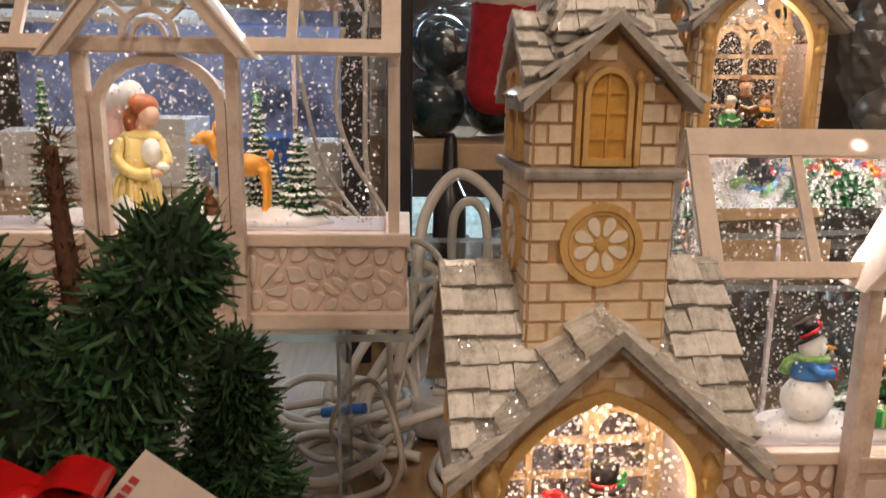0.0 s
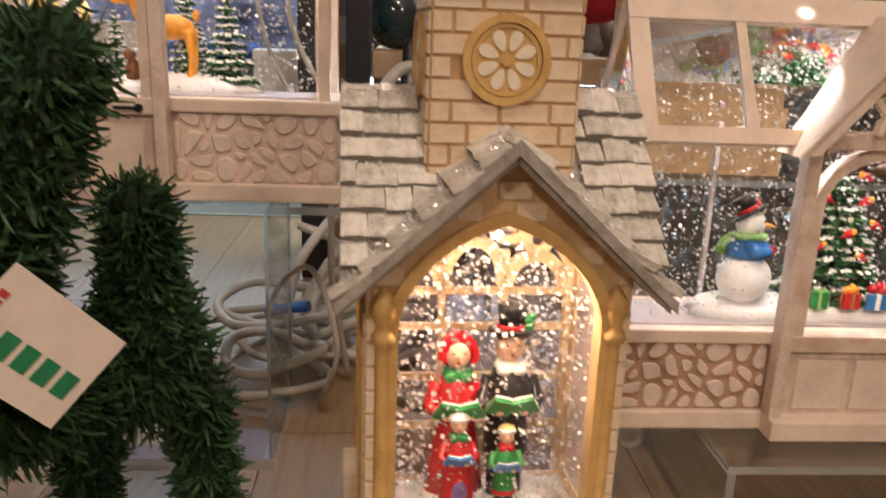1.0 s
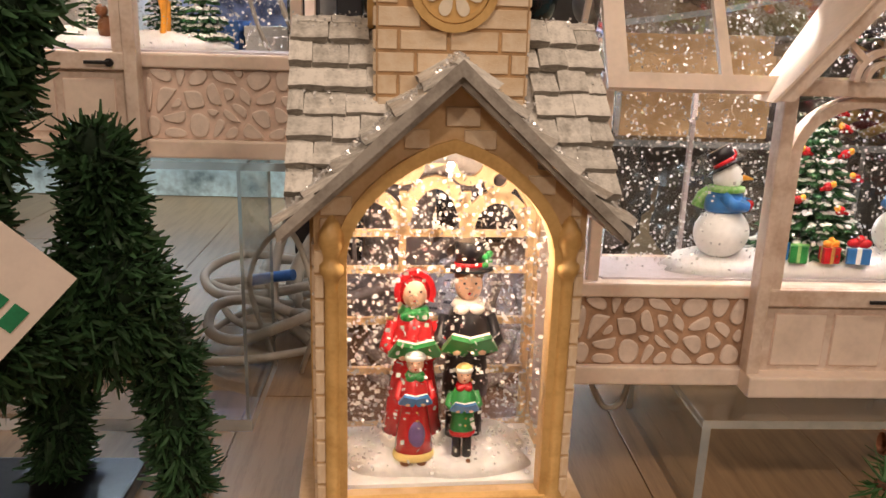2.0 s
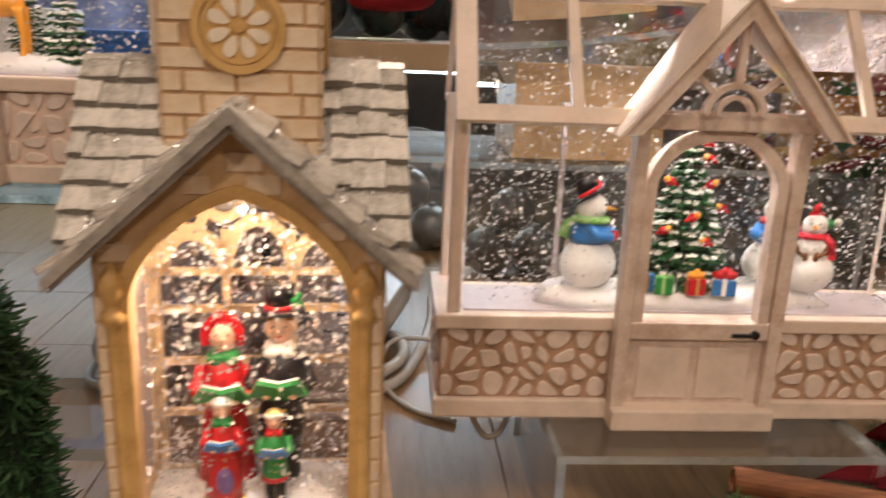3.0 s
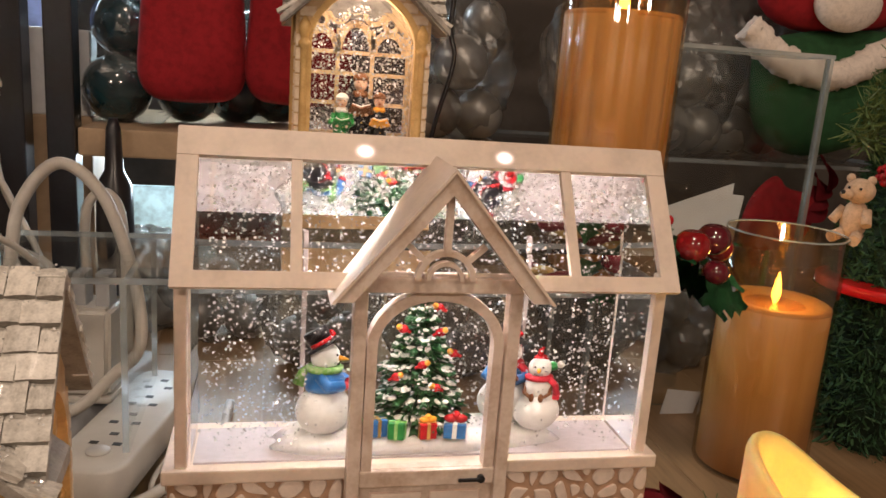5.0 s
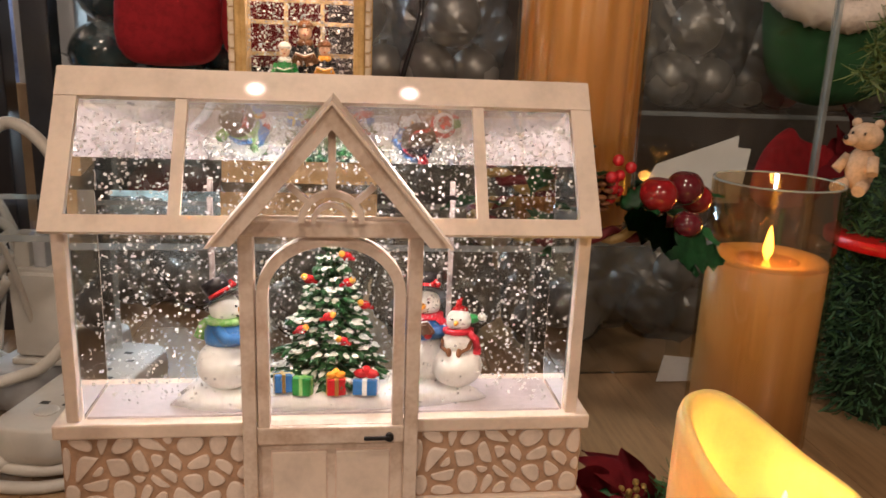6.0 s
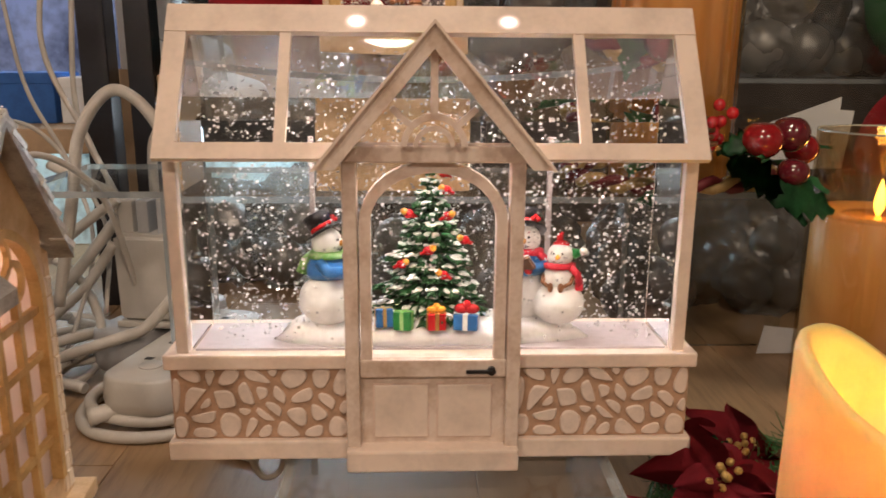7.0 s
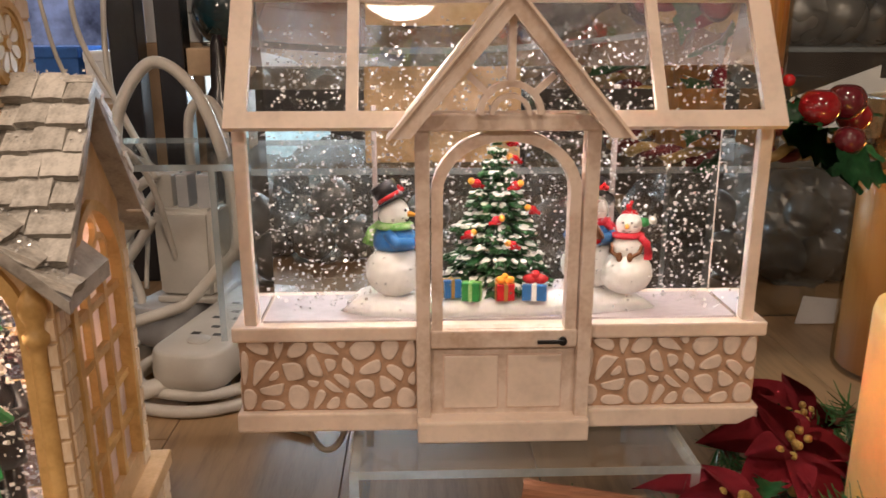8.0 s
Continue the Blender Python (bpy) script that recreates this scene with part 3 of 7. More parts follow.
def church(m, label, seed, led, plain=False):
    c = thing("church_lantern", m, label, "lantern", "church lanterns")
    HW, DP = 0.0474, 0.084
    B0, B1 = 0.060, 0.068                    # base plate
    SP, AT, A0 = 0.166, 0.2035, 0.0725        # arch spring, top and foot
    EV, GA, RG = 0.181, 0.233, 0.245          # eaves, gable and ridge heights
    RV = 0.040
    turn_r = Matrix.Translation((HW, 0, 0)) @ Matrix(((0, -1, 0, 0), (1, 0, 0, 0), (0, 0, 1, 0), (0, 0, 0, 1)))
    turn_l = Matrix.Translation((-HW, DP, 0)) @ Matrix(((0, 1, 0, 0), (-1, 0, 0, 0), (0, 0, 1, 0), (0, 0, 0, 1)))
    foot = part("stone_foot", box(nb(), -0.0532, 0.0532, -0.0065, DP + 0.0065, 0, B0, 0.001), OCHRE_PALE if plain else JOINT, c)
    for k, (tm, ww) in () if plain else enumerate(((Matrix.Translation((0, -0.0065, 0)), 0.0520), (Matrix.Translation((0.0058, 0, 0)) @ turn_r, 0), (Matrix.Translation((-0.0058, 0, 0)) @ turn_l, 0))):
        if ww:
            bricks(foot, tm, -ww, ww, 0.003, B0 - 0.001, 0.011, 0.02, seed=seed + k)
        else:
            bricks(foot, tm, -0.005, DP + 0.005, 0.003, B0 - 0.001, 0.011, 0.02, seed=seed + k)
    part("base_plate", box(nb(), -0.0552, 0.0552, -0.0085, DP + 0.0085, B0, B1, 0.0015), OCHRE_PALE, c)
    arch = arch_line(0.0362, A0, SP, AT, 20, 0.25)

    def gable(u):
        return GA - 0.0060 - abs(u) * (GA - EV) / 0.058

    def arch_top(u):
        q = min(1.0, u / 0.0408)
        return SP + (AT + 0.0045 - SP) * (0.75 * math.sqrt(1 - q * q) + 0.25 * (1 - q))
    bm = nb()
    arch_wall(bm, arch, HW, gable, 0.0, 0.006)
    box(bm, -HW, HW, 0.0, 0.006, B1, A0)
    wall = part("front_wall", bm, OCHRE_PALE, c, "ochre plaster gable front")
    bricks(wall, Matrix.Identity(4), -0.0455, 0.0455, 0.166, GA - 0.006, 0.0072, 0.0105,
           lambda x, z, w: z < gable(abs(x) + w * 0.5) - 0.0012 and z > arch_top(max(0.0, abs(x) - w * 0.2)) + 0.0012, 0.0010, seed)
    for sx in (-1, 1):
        bricks(wall, Matrix.Identity(4), sx * 0.0457 - 0.0020, sx * 0.0457 + 0.0020, B1 + 0.002, 0.170, 0.0095, 0.006, proud=0.0012, seed=seed + 5)
    bm = nb()
    band(bm, arch_line(0.0385, B1 + 0.001, SP, AT + 0.0025, 20, 0.25), 0.0045, -0.0028, 0.001)
    part("arch_moulding", bm, OCHRE, c, "ochre arched window moulding")
    part("window_sill", box(nb(), -0.041, 0.041, -0.004, 0.001, B1, A0 + 0.0008, 0.0009), OCHRE, c)
    for sx in (-1, 1):
        bm = nb()
        turned(bm, [(0.0044, 0), (0.0044, 0.004), (0.0030, 0.006), (0.0027, 0.090), (0.0030, 0.092), (0.0044, 0.094), (0.0044, 0.0965), (0.0030, 0.098),
                    (0.0030, 0.100), (0.0046, 0.104), (0.0044, 0.108), (0.0022, 0.112), (0.0006, 0.114)], (sx * 0.0412, -0.0012, B1), 16)
        part("column", bm, OCHRE, c, "ochre column with a bud finial")
    # side walls with lattice windows
    for sx, tm in ((1, turn_r), (-1, turn_l)):
        bm = nb()
        sm = Matrix.Translation((DP / 2, 0, 0))

        def side_roof(u):
            return RG - 0.0040 - abs(u) * (RG - EV) / 0.052
        arch_wall(bm, arch_line(0.028, 0.080, 0.165, 0.198, 16, 0.15), DP / 2 - 0.006, side_roof, 0.0, 0.005)
        box(bm, -DP / 2 + 0.006, DP / 2 - 0.006, 0.0, 0.005, B1, 0.080)
        bm.transform(tm @ sm)
        side = part("side_wall", bm, OCHRE_PALE, c)
        bm = nb()
        band(bm, arch_line(0.029, 0.080, 0.165, 0.199, 16, 0.15), 0.004, -0.002, 0.003)
        for u in (-0.0095, 0.0095):
            band(bm, [(u, 0.080), (u, 0.172)], 0.0036, 0.0, 0.003)
        for w in (0.100, 0.120, 0.140, 0.160):
            band(bm, [(-0.028, w), (0.028, w)], 0.0034, 0.0002, 0.0028)
        for u, w in ((-0.010, 0.177), (0.010, 0.177), (0, 0.188)):
            band(bm, [(u + 0.0078 * math.cos(2 * math.pi * i / 16), w + 0.0078 * math.sin(2 * math.pi * i / 16)) for i in range(16)], 0.0024, 0.0004, 0.0026, closed=True)
        bm.transform(tm @ sm)
        part("lattice_window", bm, OCHRE, c, "ochre arched lattice window")
        bm = nb()
        prism(bm, arch_line(0.0285, 0.080, 0.165, 0.198, 16, 0.15), along_y, 0.0032, 0.0040)
        bm.transform(tm @ sm)
        part("milky_pane", bm, MILKY, c, "milky lit window pane")
        bricks(side, tm, 0.001, 0.011, B1 + 0.002, 0.172, 0.0095, 0.005, seed=seed + 9)
        bricks(side, tm, DP - 0.011, DP - 0.001, B1 + 0.002, 0.172, 0.0095, 0.005, seed=seed + 10)
    # back tracery
    bm = nb()
    arch_wall(bm, arch_line(0.0400, A0, SP, AT, 20, 0.45), HW, lambda u: 0.222 - abs(u) * 0.85, DP - 0.005, DP)
    box(bm, -HW, HW, DP - 0.005, DP, B1, A0)
    part("back_wall", bm, OCHRE_PALE, c)
    bm = nb()
    y0, y1 = DP - 0.0035, DP - 0.0005
    for u in (-0.0135, 0.0135):
        band(bm, [(u, A0), (u, 0.178)], 0.003, y0, y1)
    for w in (0.098, 0.121, 0.144, 0.160):
        band(bm, [(-0.040, w), (0.040, w)], 0.003, y0 + 0.0003, y1 - 0.0003)
    for u, hw, w0, w1 in ((0, 0.0135, 0.160, 0.182), (-0.0265, 0.0125, 0.160, 0.176), (0.0265, 0.0125, 0.160, 0.176)):
        band(bm, [(u + hw * math.cos(math.pi * (1 - i / 12)), w0 + (w1 - w0) * math.sin(math.pi * i / 12)) for i in range(13)], 0.0055, y0, y1)
    for u, w, r in ((-0.014, 0.190, 0.0075), (0.014, 0.190, 0.0075), (0, 0.197, 0.0065), (-0.027, 0.183, 0.005), (0.027, 0.183, 0.005)):
        band(bm, [(u + r * math.cos(2 * math.pi * i / 16), w + r * math.sin(2 * math.pi * i / 16)) for i in range(16)], 0.004, y0, y1, closed=True)
    part("back_tracery", bm, OCHRE_PALE, c, "pale arched window tracery")
    bm = nb()
    prism(bm, arch_line(0.0398, A0 + 0.0005, SP, AT - 0.0005, 20, 0.45), along_y, DP - 0.0003, DP + 0.0003)
    part("back_pane", bm, SMOKY, c, "smoky clear window pane").visible_shadow = False
    # main roof
    sl = math.hypot(RV + 0.011, RG - EV)
    bm = nb()
    cut = (RG - GA) * sl / (RG - EV)
    slope = Matrix(((1, 0, 0, 0), (0, -(RV + 0.011) / sl, -(RG - EV) / sl, RV), (0, -(RG - EV) / sl, (RV + 0.011) / sl, RG), (0, 0, 0, 1)))
    prism(bm, [(-0.056, 0), (0.056, 0), (0.056, sl), (0, cut), (-0.056, sl)], along_z, -0.0035, 0.0)
    bm.transform(slope)
    prism(bm, [(RV, RG), (2 * RV + 0.011, EV), (2 * RV + 0.011, EV - 0.004), (RV, RG - 0.0055)], along_x, -0.0560, 0.0560)
    roof = part("main_roof", bm, ROOF_EDGE, c)
    dn = Vector((0, -(RV + 0.011) / sl, -(RG - EV) / sl))

    def front_keep(s, t):
        u = s - 0.0565
        v = RV + dn.y * t
        w = RG + dn.z * t
        if abs(u) < 0.024 and v > 0.013:
            return False
        return w > GA - abs(u) * (GA - EV) / 0.058 - 0.002
    shingles(roof, Vector((-0.0565, RV, RG + 0.0005)), Vector((1, 0, 0)), dn, 0.113, sl, 8, 0.0125, front_keep, seed)
    shingles(roof, Vector((0.0565, RV, RG + 0.0005)), Vector((-1, 0, 0)), Vector((0, -dn.y, dn.z)), 0.113, sl, 8, 0.0125, lambda s, t: abs(s - 0.0565) > 0.025 or t > 0.03, seed + 1)
    # front gable roof
    gl = math.hypot(0.0570, GA - EV)
    for sx in (-1, 1):
        bm = nb()
        pts = [(0, GA), (sx * 0.0570, EV), (sx * 0.0570, EV - 0.006), (0, GA - 0.0065)]
        prism(bm, pts, along_y, -0.0125, 0.030)
        gr = part("gable_roof", bm, ROOF_EDGE, c)
        part("gable_rake", prism(nb(), [(0, GA + 0.0016), (sx * 0.0584, EV - 0.0010), (sx * 0.0584, EV - 0.0052), (0, GA - 0.0036)], along_y, -0.0150, -0.0122), ROOF_EDGE, gr)
        d2 = Vector((sx * 0.0570 / gl, 0, -(GA - EV) / gl))
        o = Vector((0, -0.0145, GA + 0.0008)) if sx > 0 else Vector((0, 0.0285, GA + 0.0008))
        ac = Vector((0, 1, 0)) if sx > 0 else Vector((0, -1, 0))
        shingles(gr, o, ac, d2, 0.043, gl, 6, 0.0135, lambda s, t, sx=sx: ((s - 0.0145) if sx > 0 else (0.0285 - s)) < RV - (RG - (GA + d2.z * t)) * (RV + 0.011) / (RG - EV) + 0.006, seed + 2)
    # tower
    TW, T0, T1 = 0.0262, 0.2125, 0.281
    TF, TB = 0.0165, 0.066
    tower = part("tower", box(nb(), -TW, TW, TF, TB, T0, T1), JOINT, c, "cream brick tower")
    rc = (0.0, 0.2575)
    tm_f = Matrix.Translation((0, TF, 0))
    tm_r = Matrix.Translation((TW, TF, 0)) @ Matrix(((0, -1, 0, 0), (1, 0, 0, 0), (0, 0, 1, 0), (0, 0, 0, 1)))
    tm_l = Matrix.Translation((-TW, TB, 0)) @ Matrix(((0, 1, 0, 0), (-1, 0, 0, 0), (0, 0, 1, 0), (0, 0, 0, 1)))
    dpt = TB - TF
    bricks(tower, tm_f, -TW, TW, 0.213, T1, 0.0076, 0.0150, lambda x, z, w: math.hypot(max(0, abs(x - rc[0]) - w * 0.5), z - rc[1]) > 0.0110, seed=seed + 3)
    bricks(tower, tm_r, 0, dpt, 0.213, T1, 0.0076, 0.0150, lambda x, z, w: math.hypot((x - dpt / 2), z - rc[1]) > 0.0125, seed=seed + 4)
    bricks(tower, tm_l, 0, dpt, 0.213, T1, 0.0076, 0.0150, lambda x, z, w: math.hypot((x - dpt / 2), z - rc[1]) > 0.0125, seed=seed + 6)
    for tm, cc in ((tm_f, rc), (tm_r, (dpt / 2, rc[1])), (tm_l, (dpt / 2, rc[1]))):
        bf, bp = nb(), nb()
        rose(bf, bp, cc, -0.0004, 0.0140)
        prism(bf, [(cc[0] + 0.0138 * math.cos(2 * math.pi * i / 24), cc[1] + 0.0138 * math.sin(2 * math.pi * i / 24)) for i in range(24)], along_y, -0.0010, 0.0002)
        for b in (bf, bp):
            b.transform(tm)
        win = part("rose_window", bf, OCHRE, tower, "ochre rose window")
        win.parent = c
        part("window_petals", bp, PETAL_PALE, win)
    part("tower_ledge", box(nb(), -TW - 0.0035, TW + 0.0035, TF - 0.0035, TB + 0.0035, T1, T1 + 0.0042, 0.0012), ROOF_EDGE, c)
    U0, UE, UG = T1 + 0.0042, 0.3085, 0.3385
    bm = nb()
    prism(bm, [(-TW, U0), (TW, U0), (TW, UE), (0, UG - 0.004), (-TW, UE)], along_y, TF, TB)
    prism(bm, [(TF, U0), (TB, U0), (TB, UE), ((TF + TB) / 2, UG - 0.002), (TF, UE)], along_x, -TW + 0.0004, TW - 0.0004)
    belfry = part("belfry", bm, JOINT, c, "cream brick belfry")

    def belfry_keep(x, z, w):
        return z < UG - 0.0055 - (abs(x) + w * 0.5) * (UG - UE) / 0.031 and not (abs(x) < 0.0085 + w * 0.4 and z < 0.3200)
    for x0, x1 in ((-TW, -0.0121), (0.0121, TW)):
        bricks(belfry, tm_f, x0, x1, U0 + 0.0005, 0.3155, 0.0076, 0.0100, lambda x, z, w: z < UG - 0.0065 - (abs(x) + w * 0.4) * (UG - UE) / 0.031, seed=seed + 7)
    bricks(belfry, tm_f, -TW, TW, 0.3155, UG - 0.004, 0.0066, 0.0120, belfry_keep, seed=seed + 7)
    for tm in (tm_r, tm_l):
        for x0, x1 in ((0, dpt / 2 - 0.0121), (dpt / 2 + 0.0121, dpt)):
            bricks(belfry, tm, x0, x1, U0 + 0.0005, UE, 0.0076, 0.0100, seed=seed + 8)
    for tm, du in ((tm_f, 0), (tm_r, dpt / 2), (tm_l, dpt / 2)):
        bf, bp = nb(), nb()
        band(bf, [(u + du, w) for u, w in arch_line(0.0078, U0 + 0.0022, 0.3105, 0.3192, 14)], 0.0020, -0.0026, 0.0)
        band(bf, [(du - 0.0090, U0 + 0.0022), (du + 0.0090, U0 + 0.0022)], 0.0026, -0.0030, 0.0)
        for sx in (-1, 1):
            bq = nb()
            band(bq, [(du + sx * 0.0108, U0 + 0.001), (du + sx * 0.0108, 0.3150)], 0.0019, -0.0028, 0.0)
            ball(bq, (du + sx * 0.0108, -0.0014, 0.3164), 0.0020, (1, 1, 1.5), seg=10)
            bq.transform(tm)
            part("pilaster", bq, OCHRE, c)
        prism(bp, [(u + du, w) for u, w in arch_line(0.0076, U0 + 0.002, 0.3105, 0.3188, 14)], along_y, -0.0008, 0.0002)
        band(bp, [(du, U0 + 0.002), (du, 0.318)], 0.0012, -0.0015, 0)
        for w in (0.2955, 0.3045, 0.3115):
            band(bp, [(du - 0.0072, w), (du + 0.0072, w)], 0.0010, -0.0014, 0)
        for b in (bf, bp):
            b.transform(tm)
        wf = part("belfry_window", bf, OCHRE, c, "ochre arched belfry window")
        part("shutter", bp, WINDOW_OCHRE, wf)
    cv = (TF + TB) / 2
    hl = math.hypot(cv - TF + 0.0055, UG - UE)
    bm = nb()
    run = cv - TF + 0.0055
    prism(bm, [(-0.030, 0), (0.030, 0), (0.030, hl), (0, 0.002), (-0.030, hl)], along_z, -0.0025, 0.0)
    bm.transform(Matrix(((1, 0, 0, 0), (0, -run / hl, -(UG - UE) / hl, cv), (0, -(UG - UE) / hl, run / hl, UG), (0, 0, 0, 1))))
    prism(bm, [(cv, UG), (TB + 0.0055, UE), (TB + 0.0055, UE - 0.003), (cv, UG - 0.004)], along_x, -0.0300, 0.0300)
    troof = part("belfry_roof", bm, ROOF_EDGE, c)
    dn2 = Vector((0, -(cv - TF + 0.0055) / hl, -(UG - UE) / hl))
    shingles(troof, Vector((-0.0305, cv, UG + 0.0004)), Vector((1, 0, 0)), dn2, 0.061, hl, 5, 0.0105, lambda s, t: UG + dn2.z * t > UG - abs(s - 0.0305) * (UG - UE) / 0.031 - 0.001, seed + 11, 0.0018)
    shingles(troof, Vector((0.0305, cv, UG + 0.0004)), Vector((-1, 0, 0)), Vector((0, -dn2.y, dn2.z)), 0.061, hl, 5, 0.0105, seed=seed + 12, thick=0.0018)
    for sx in (-1, 1):
        bm = nb()
        prism(bm, [(0, UG), (sx * 0.0315, UE), (sx * 0.0315, UE - 0.0036), (0, UG - 0.0040)], along_y, TF - 0.0085, TF + 0.022)
        gr = part("belfry_gable", bm, ROOF_EDGE, c)
        l3 = math.hypot(0.0315, UG - UE)
        d3 = Vector((sx * 0.0315 / l3, 0, -(UG - UE) / l3))
        o = Vector((0, TF - 0.0085, UG + 0.0004)) if sx > 0 else Vector((0, TF + 0.0215, UG + 0.0004))
        shingles(gr, o, Vector((0, sx, 0)), d3, 0.030, l3, 4, 0.0105, seed=seed + 13, thick=0.0018)
    bm = nb()
    turned(bm, [(0.0250, 0), (0.0012, 0.072), (0.0001, 0.073)], (0, cv, UG - 0.010), 4)
    bm.transform(Matrix.Translation((0, cv, 0)) @ Matrix.Rotation(radians(45), 4, "Z") @ Matrix.Translation((0, -cv, 0)))
    for f in bm.faces:
        f.smooth = False
    spire = part("spire", bm, ROOF_EDGE, c, "grey shingled spire")
    for k in range(4):
        a = radians(90 * k)
        rot = Matrix.Translation((0, cv, 0)) @ Matrix.Rotation(a, 4, "Z")
        sdn = Vector((0, -0.0177, -0.072)).normalized()
        o = rot @ Vector((-0.0177, 0, UG + 0.062))
        ac = (rot.to_3x3() @ Vector((1, 0, 0)))
        dd = (rot.to_3x3() @ sdn)
        shingles(spire, o, ac, dd, 0.0354, 0.070, 9, 0.0095, lambda s, t: abs(s - 0.0177) < 0.0177 * t / 0.074 + 0.001, seed + 14 + k, 0.0016)
    # glitter on the roofs
    rng = random.Random(seed)
    bm = nb()
    for i in range(2600):
        u = rng.uniform(-0.056, 0.056)
        if rng.random() < 0.6:
            k = rng.random()
            p = Vector((u, RV - (RV + 0.011) * k, RG - (RG - EV) * k + 0.0034))
            if p.z < GA - abs(u) * (GA - EV) / 0.058 + 0.003 or (abs(u) < TW and p.y > TF):
                continue
        else:
            p = Vector((u, rng.uniform(-0.014, 0.006), GA - abs(u) * (GA - EV) / 0.058 + 0.0034))
        a = Vector((rng.gauss(0, 1), rng.gauss(-1, 1), rng.gauss(1, 1))).normalized()
        b = a.orthogonal().normalized() * rng.uniform(0.0003, 0.0007)
        d = a.cross(b)
        bm.faces.new([bm.verts.new(p + q) for q in (b, d, -b, -d)])
    part("roof_glitter", bm, GLITTER, c, "silver glitter flecks", "stuff")
    # water body behind the arch
    bm = nb()
    prism(bm, arch_line(0.0440, 0.0705, SP, AT + 0.005, 14, 0.45), along_y, 0.0062, DP - 0.0055)
    water = part("water_body", bm, WATER, c, "clear water-filled shell")
    water.visible_shadow = False
    part("inner_floor", box(nb(), -0.043, 0.043, 0.0075, DP - 0.007, 0.0712, 0.0735), SNOW, c)

    def inside(p):
        return abs(p.x) < 0.041 and p.z < SP + 0.03 - abs(p.x) * 0.6
    part("glitter", flakes(nb(), 3400, inside, seed, (-0.041, 0.009, 0.075), (0.041, DP - 0.009, 0.197), (0.0004, 0.0013)), GLITTER, c, "floating white glitter flakes", "stuff")
    bm = nb()
    ball(bm, (0, 0.010, AT + 0.0065), 0.0016, seg=8)
    part("led", bm, LED_WHITE, c)
    lamp("church_led", "POINT", m @ Matrix.Translation((0, 0.012, AT - 0.006)), led, (1.0, 0.78, 0.61), 0.0010)
    return c


front_church = church(pose(0.0582, 0.2125, TABLE, 0, 0, 3.6), "ochre brick church lantern with carol singers under a snowy shingled roof", 21, 0.34)
back_church = church(pose(0.2455, 0.528, 0.131, 0, 0, 0.0), "ochre church lantern with a nativity group, on a clear stand", 22, 0.19, True)
mound(front_church, -0.042, 0.042, 0.010, 0.070, 0.0733, 0.0120, 6)
mound(back_church, -0.042, 0.042, 0.010, 0.070, 0.0733, 0.004, 7)


# ---- clear stands ----
def plate(name, parent, dims, big, mats=None):
    """A clear sheet; its two large faces are thin glass, its sawn edges are paler."""
    bm = box(nb(), *dims)
    for f in bm.faces:
        f.material_index = 0 if abs(f.normal[big]) > 0.5 else 1
    ob = part(name, bm, mats or [THIN, EDGE], parent)
    ob.visible_shadow = False
    return ob


def riser(label, x0, x1, y0, y1, z1, bottom=False, feet=None):
    r = thing("acrylic_riser", pose((x0 + x1) / 2, y0, TABLE), label, "display stand", "acrylic risers")
    h, T, d, H = (x1 - x0) / 2, 0.0045, y1 - y0, z1 - TABLE
    plate("top_plate", r, (-h, h, 0, d, H - T, H), 2)
    for sx in (-1, 1):
        f = (feet or h) - T / 2
        half = 0.0010 if bottom else T / 2
        plate("side_plate", r, (sx * f - half, sx * f + half, 0, d, 0.0080 if bottom else 0, H - T), 0)
    if bottom:
        plate("bottom_plate", r, (-(feet or h), (feet or h), -0.0004, d + 0.0004, 0, 0.0080), 2, [POLISHED, EDGE_BRIGHT])
    return r


riser("clear acrylic riser under the greenhouse globe, its front edge glinting", 0.193, 0.364, 0.300, 0.425, 0.015)
riser("tall clear acrylic riser over a tangle of white cables", -0.300, -0.008, 0.392, 0.490, 0.1245, True, 0.104)
riser("long clear acrylic riser carrying a small church and a candle", -0.020, 0.550, 0.500, 0.640, 0.131, False, 0.180)


# ---- figures inside the globes ----
SKIN = material("figurine_skin", (0.75, 0.48, 0.34), 0.35, 0.1, 200, 0.1, coat=0.3)
F_RED = material("glossy_red", (0.47, 0.014, 0.02), 0.25, 0.2, 200, 0.1, coat=0.5)
F_GREEN = material("glossy_green", (0.02, 0.22, 0.05), 0.3, 0.2, 200, 0.1, coat=0.4)
F_BLACK = material("glossy_black", (0.012, 0.011, 0.014), 0.3, 0.2, 200, 0.1, coat=0.4)
F_WHITE = material("painted_white", (0.85, 0.84, 0.80), 0.45, 0.08, 300, 0.3)
F_BLUE = material("glossy_blue", (0.03, 0.16, 0.42), 0.3, 0.2, 200, 0.1, coat=0.4)
F_PURPLE = material("muted_purple", (0.16, 0.10, 0.26), 0.35, 0.2, 200, 0.1)
F_ORANGE = material("orange_paint", (0.82, 0.36, 0.04), 0.3, 0.15, 200, 0.1, coat=0.4)
F_YELLOW = material("pale_yellow_paint", (0.78, 0.60, 0.22), 0.4, 0.15, 150, 0.15)
F_BROWN = material("brown_paint", (0.20, 0.08, 0.03), 0.4, 0.2, 200, 0.2)
F_PINK = material("pale_pink_paint", (0.72, 0.48, 0.45), 0.45, 0.12, 120, 0.2)
F_GOLD = material("gold_paint", (0.75, 0.48, 0.15), 0.3, 0.1, 200, 0.1, metal=0.8)
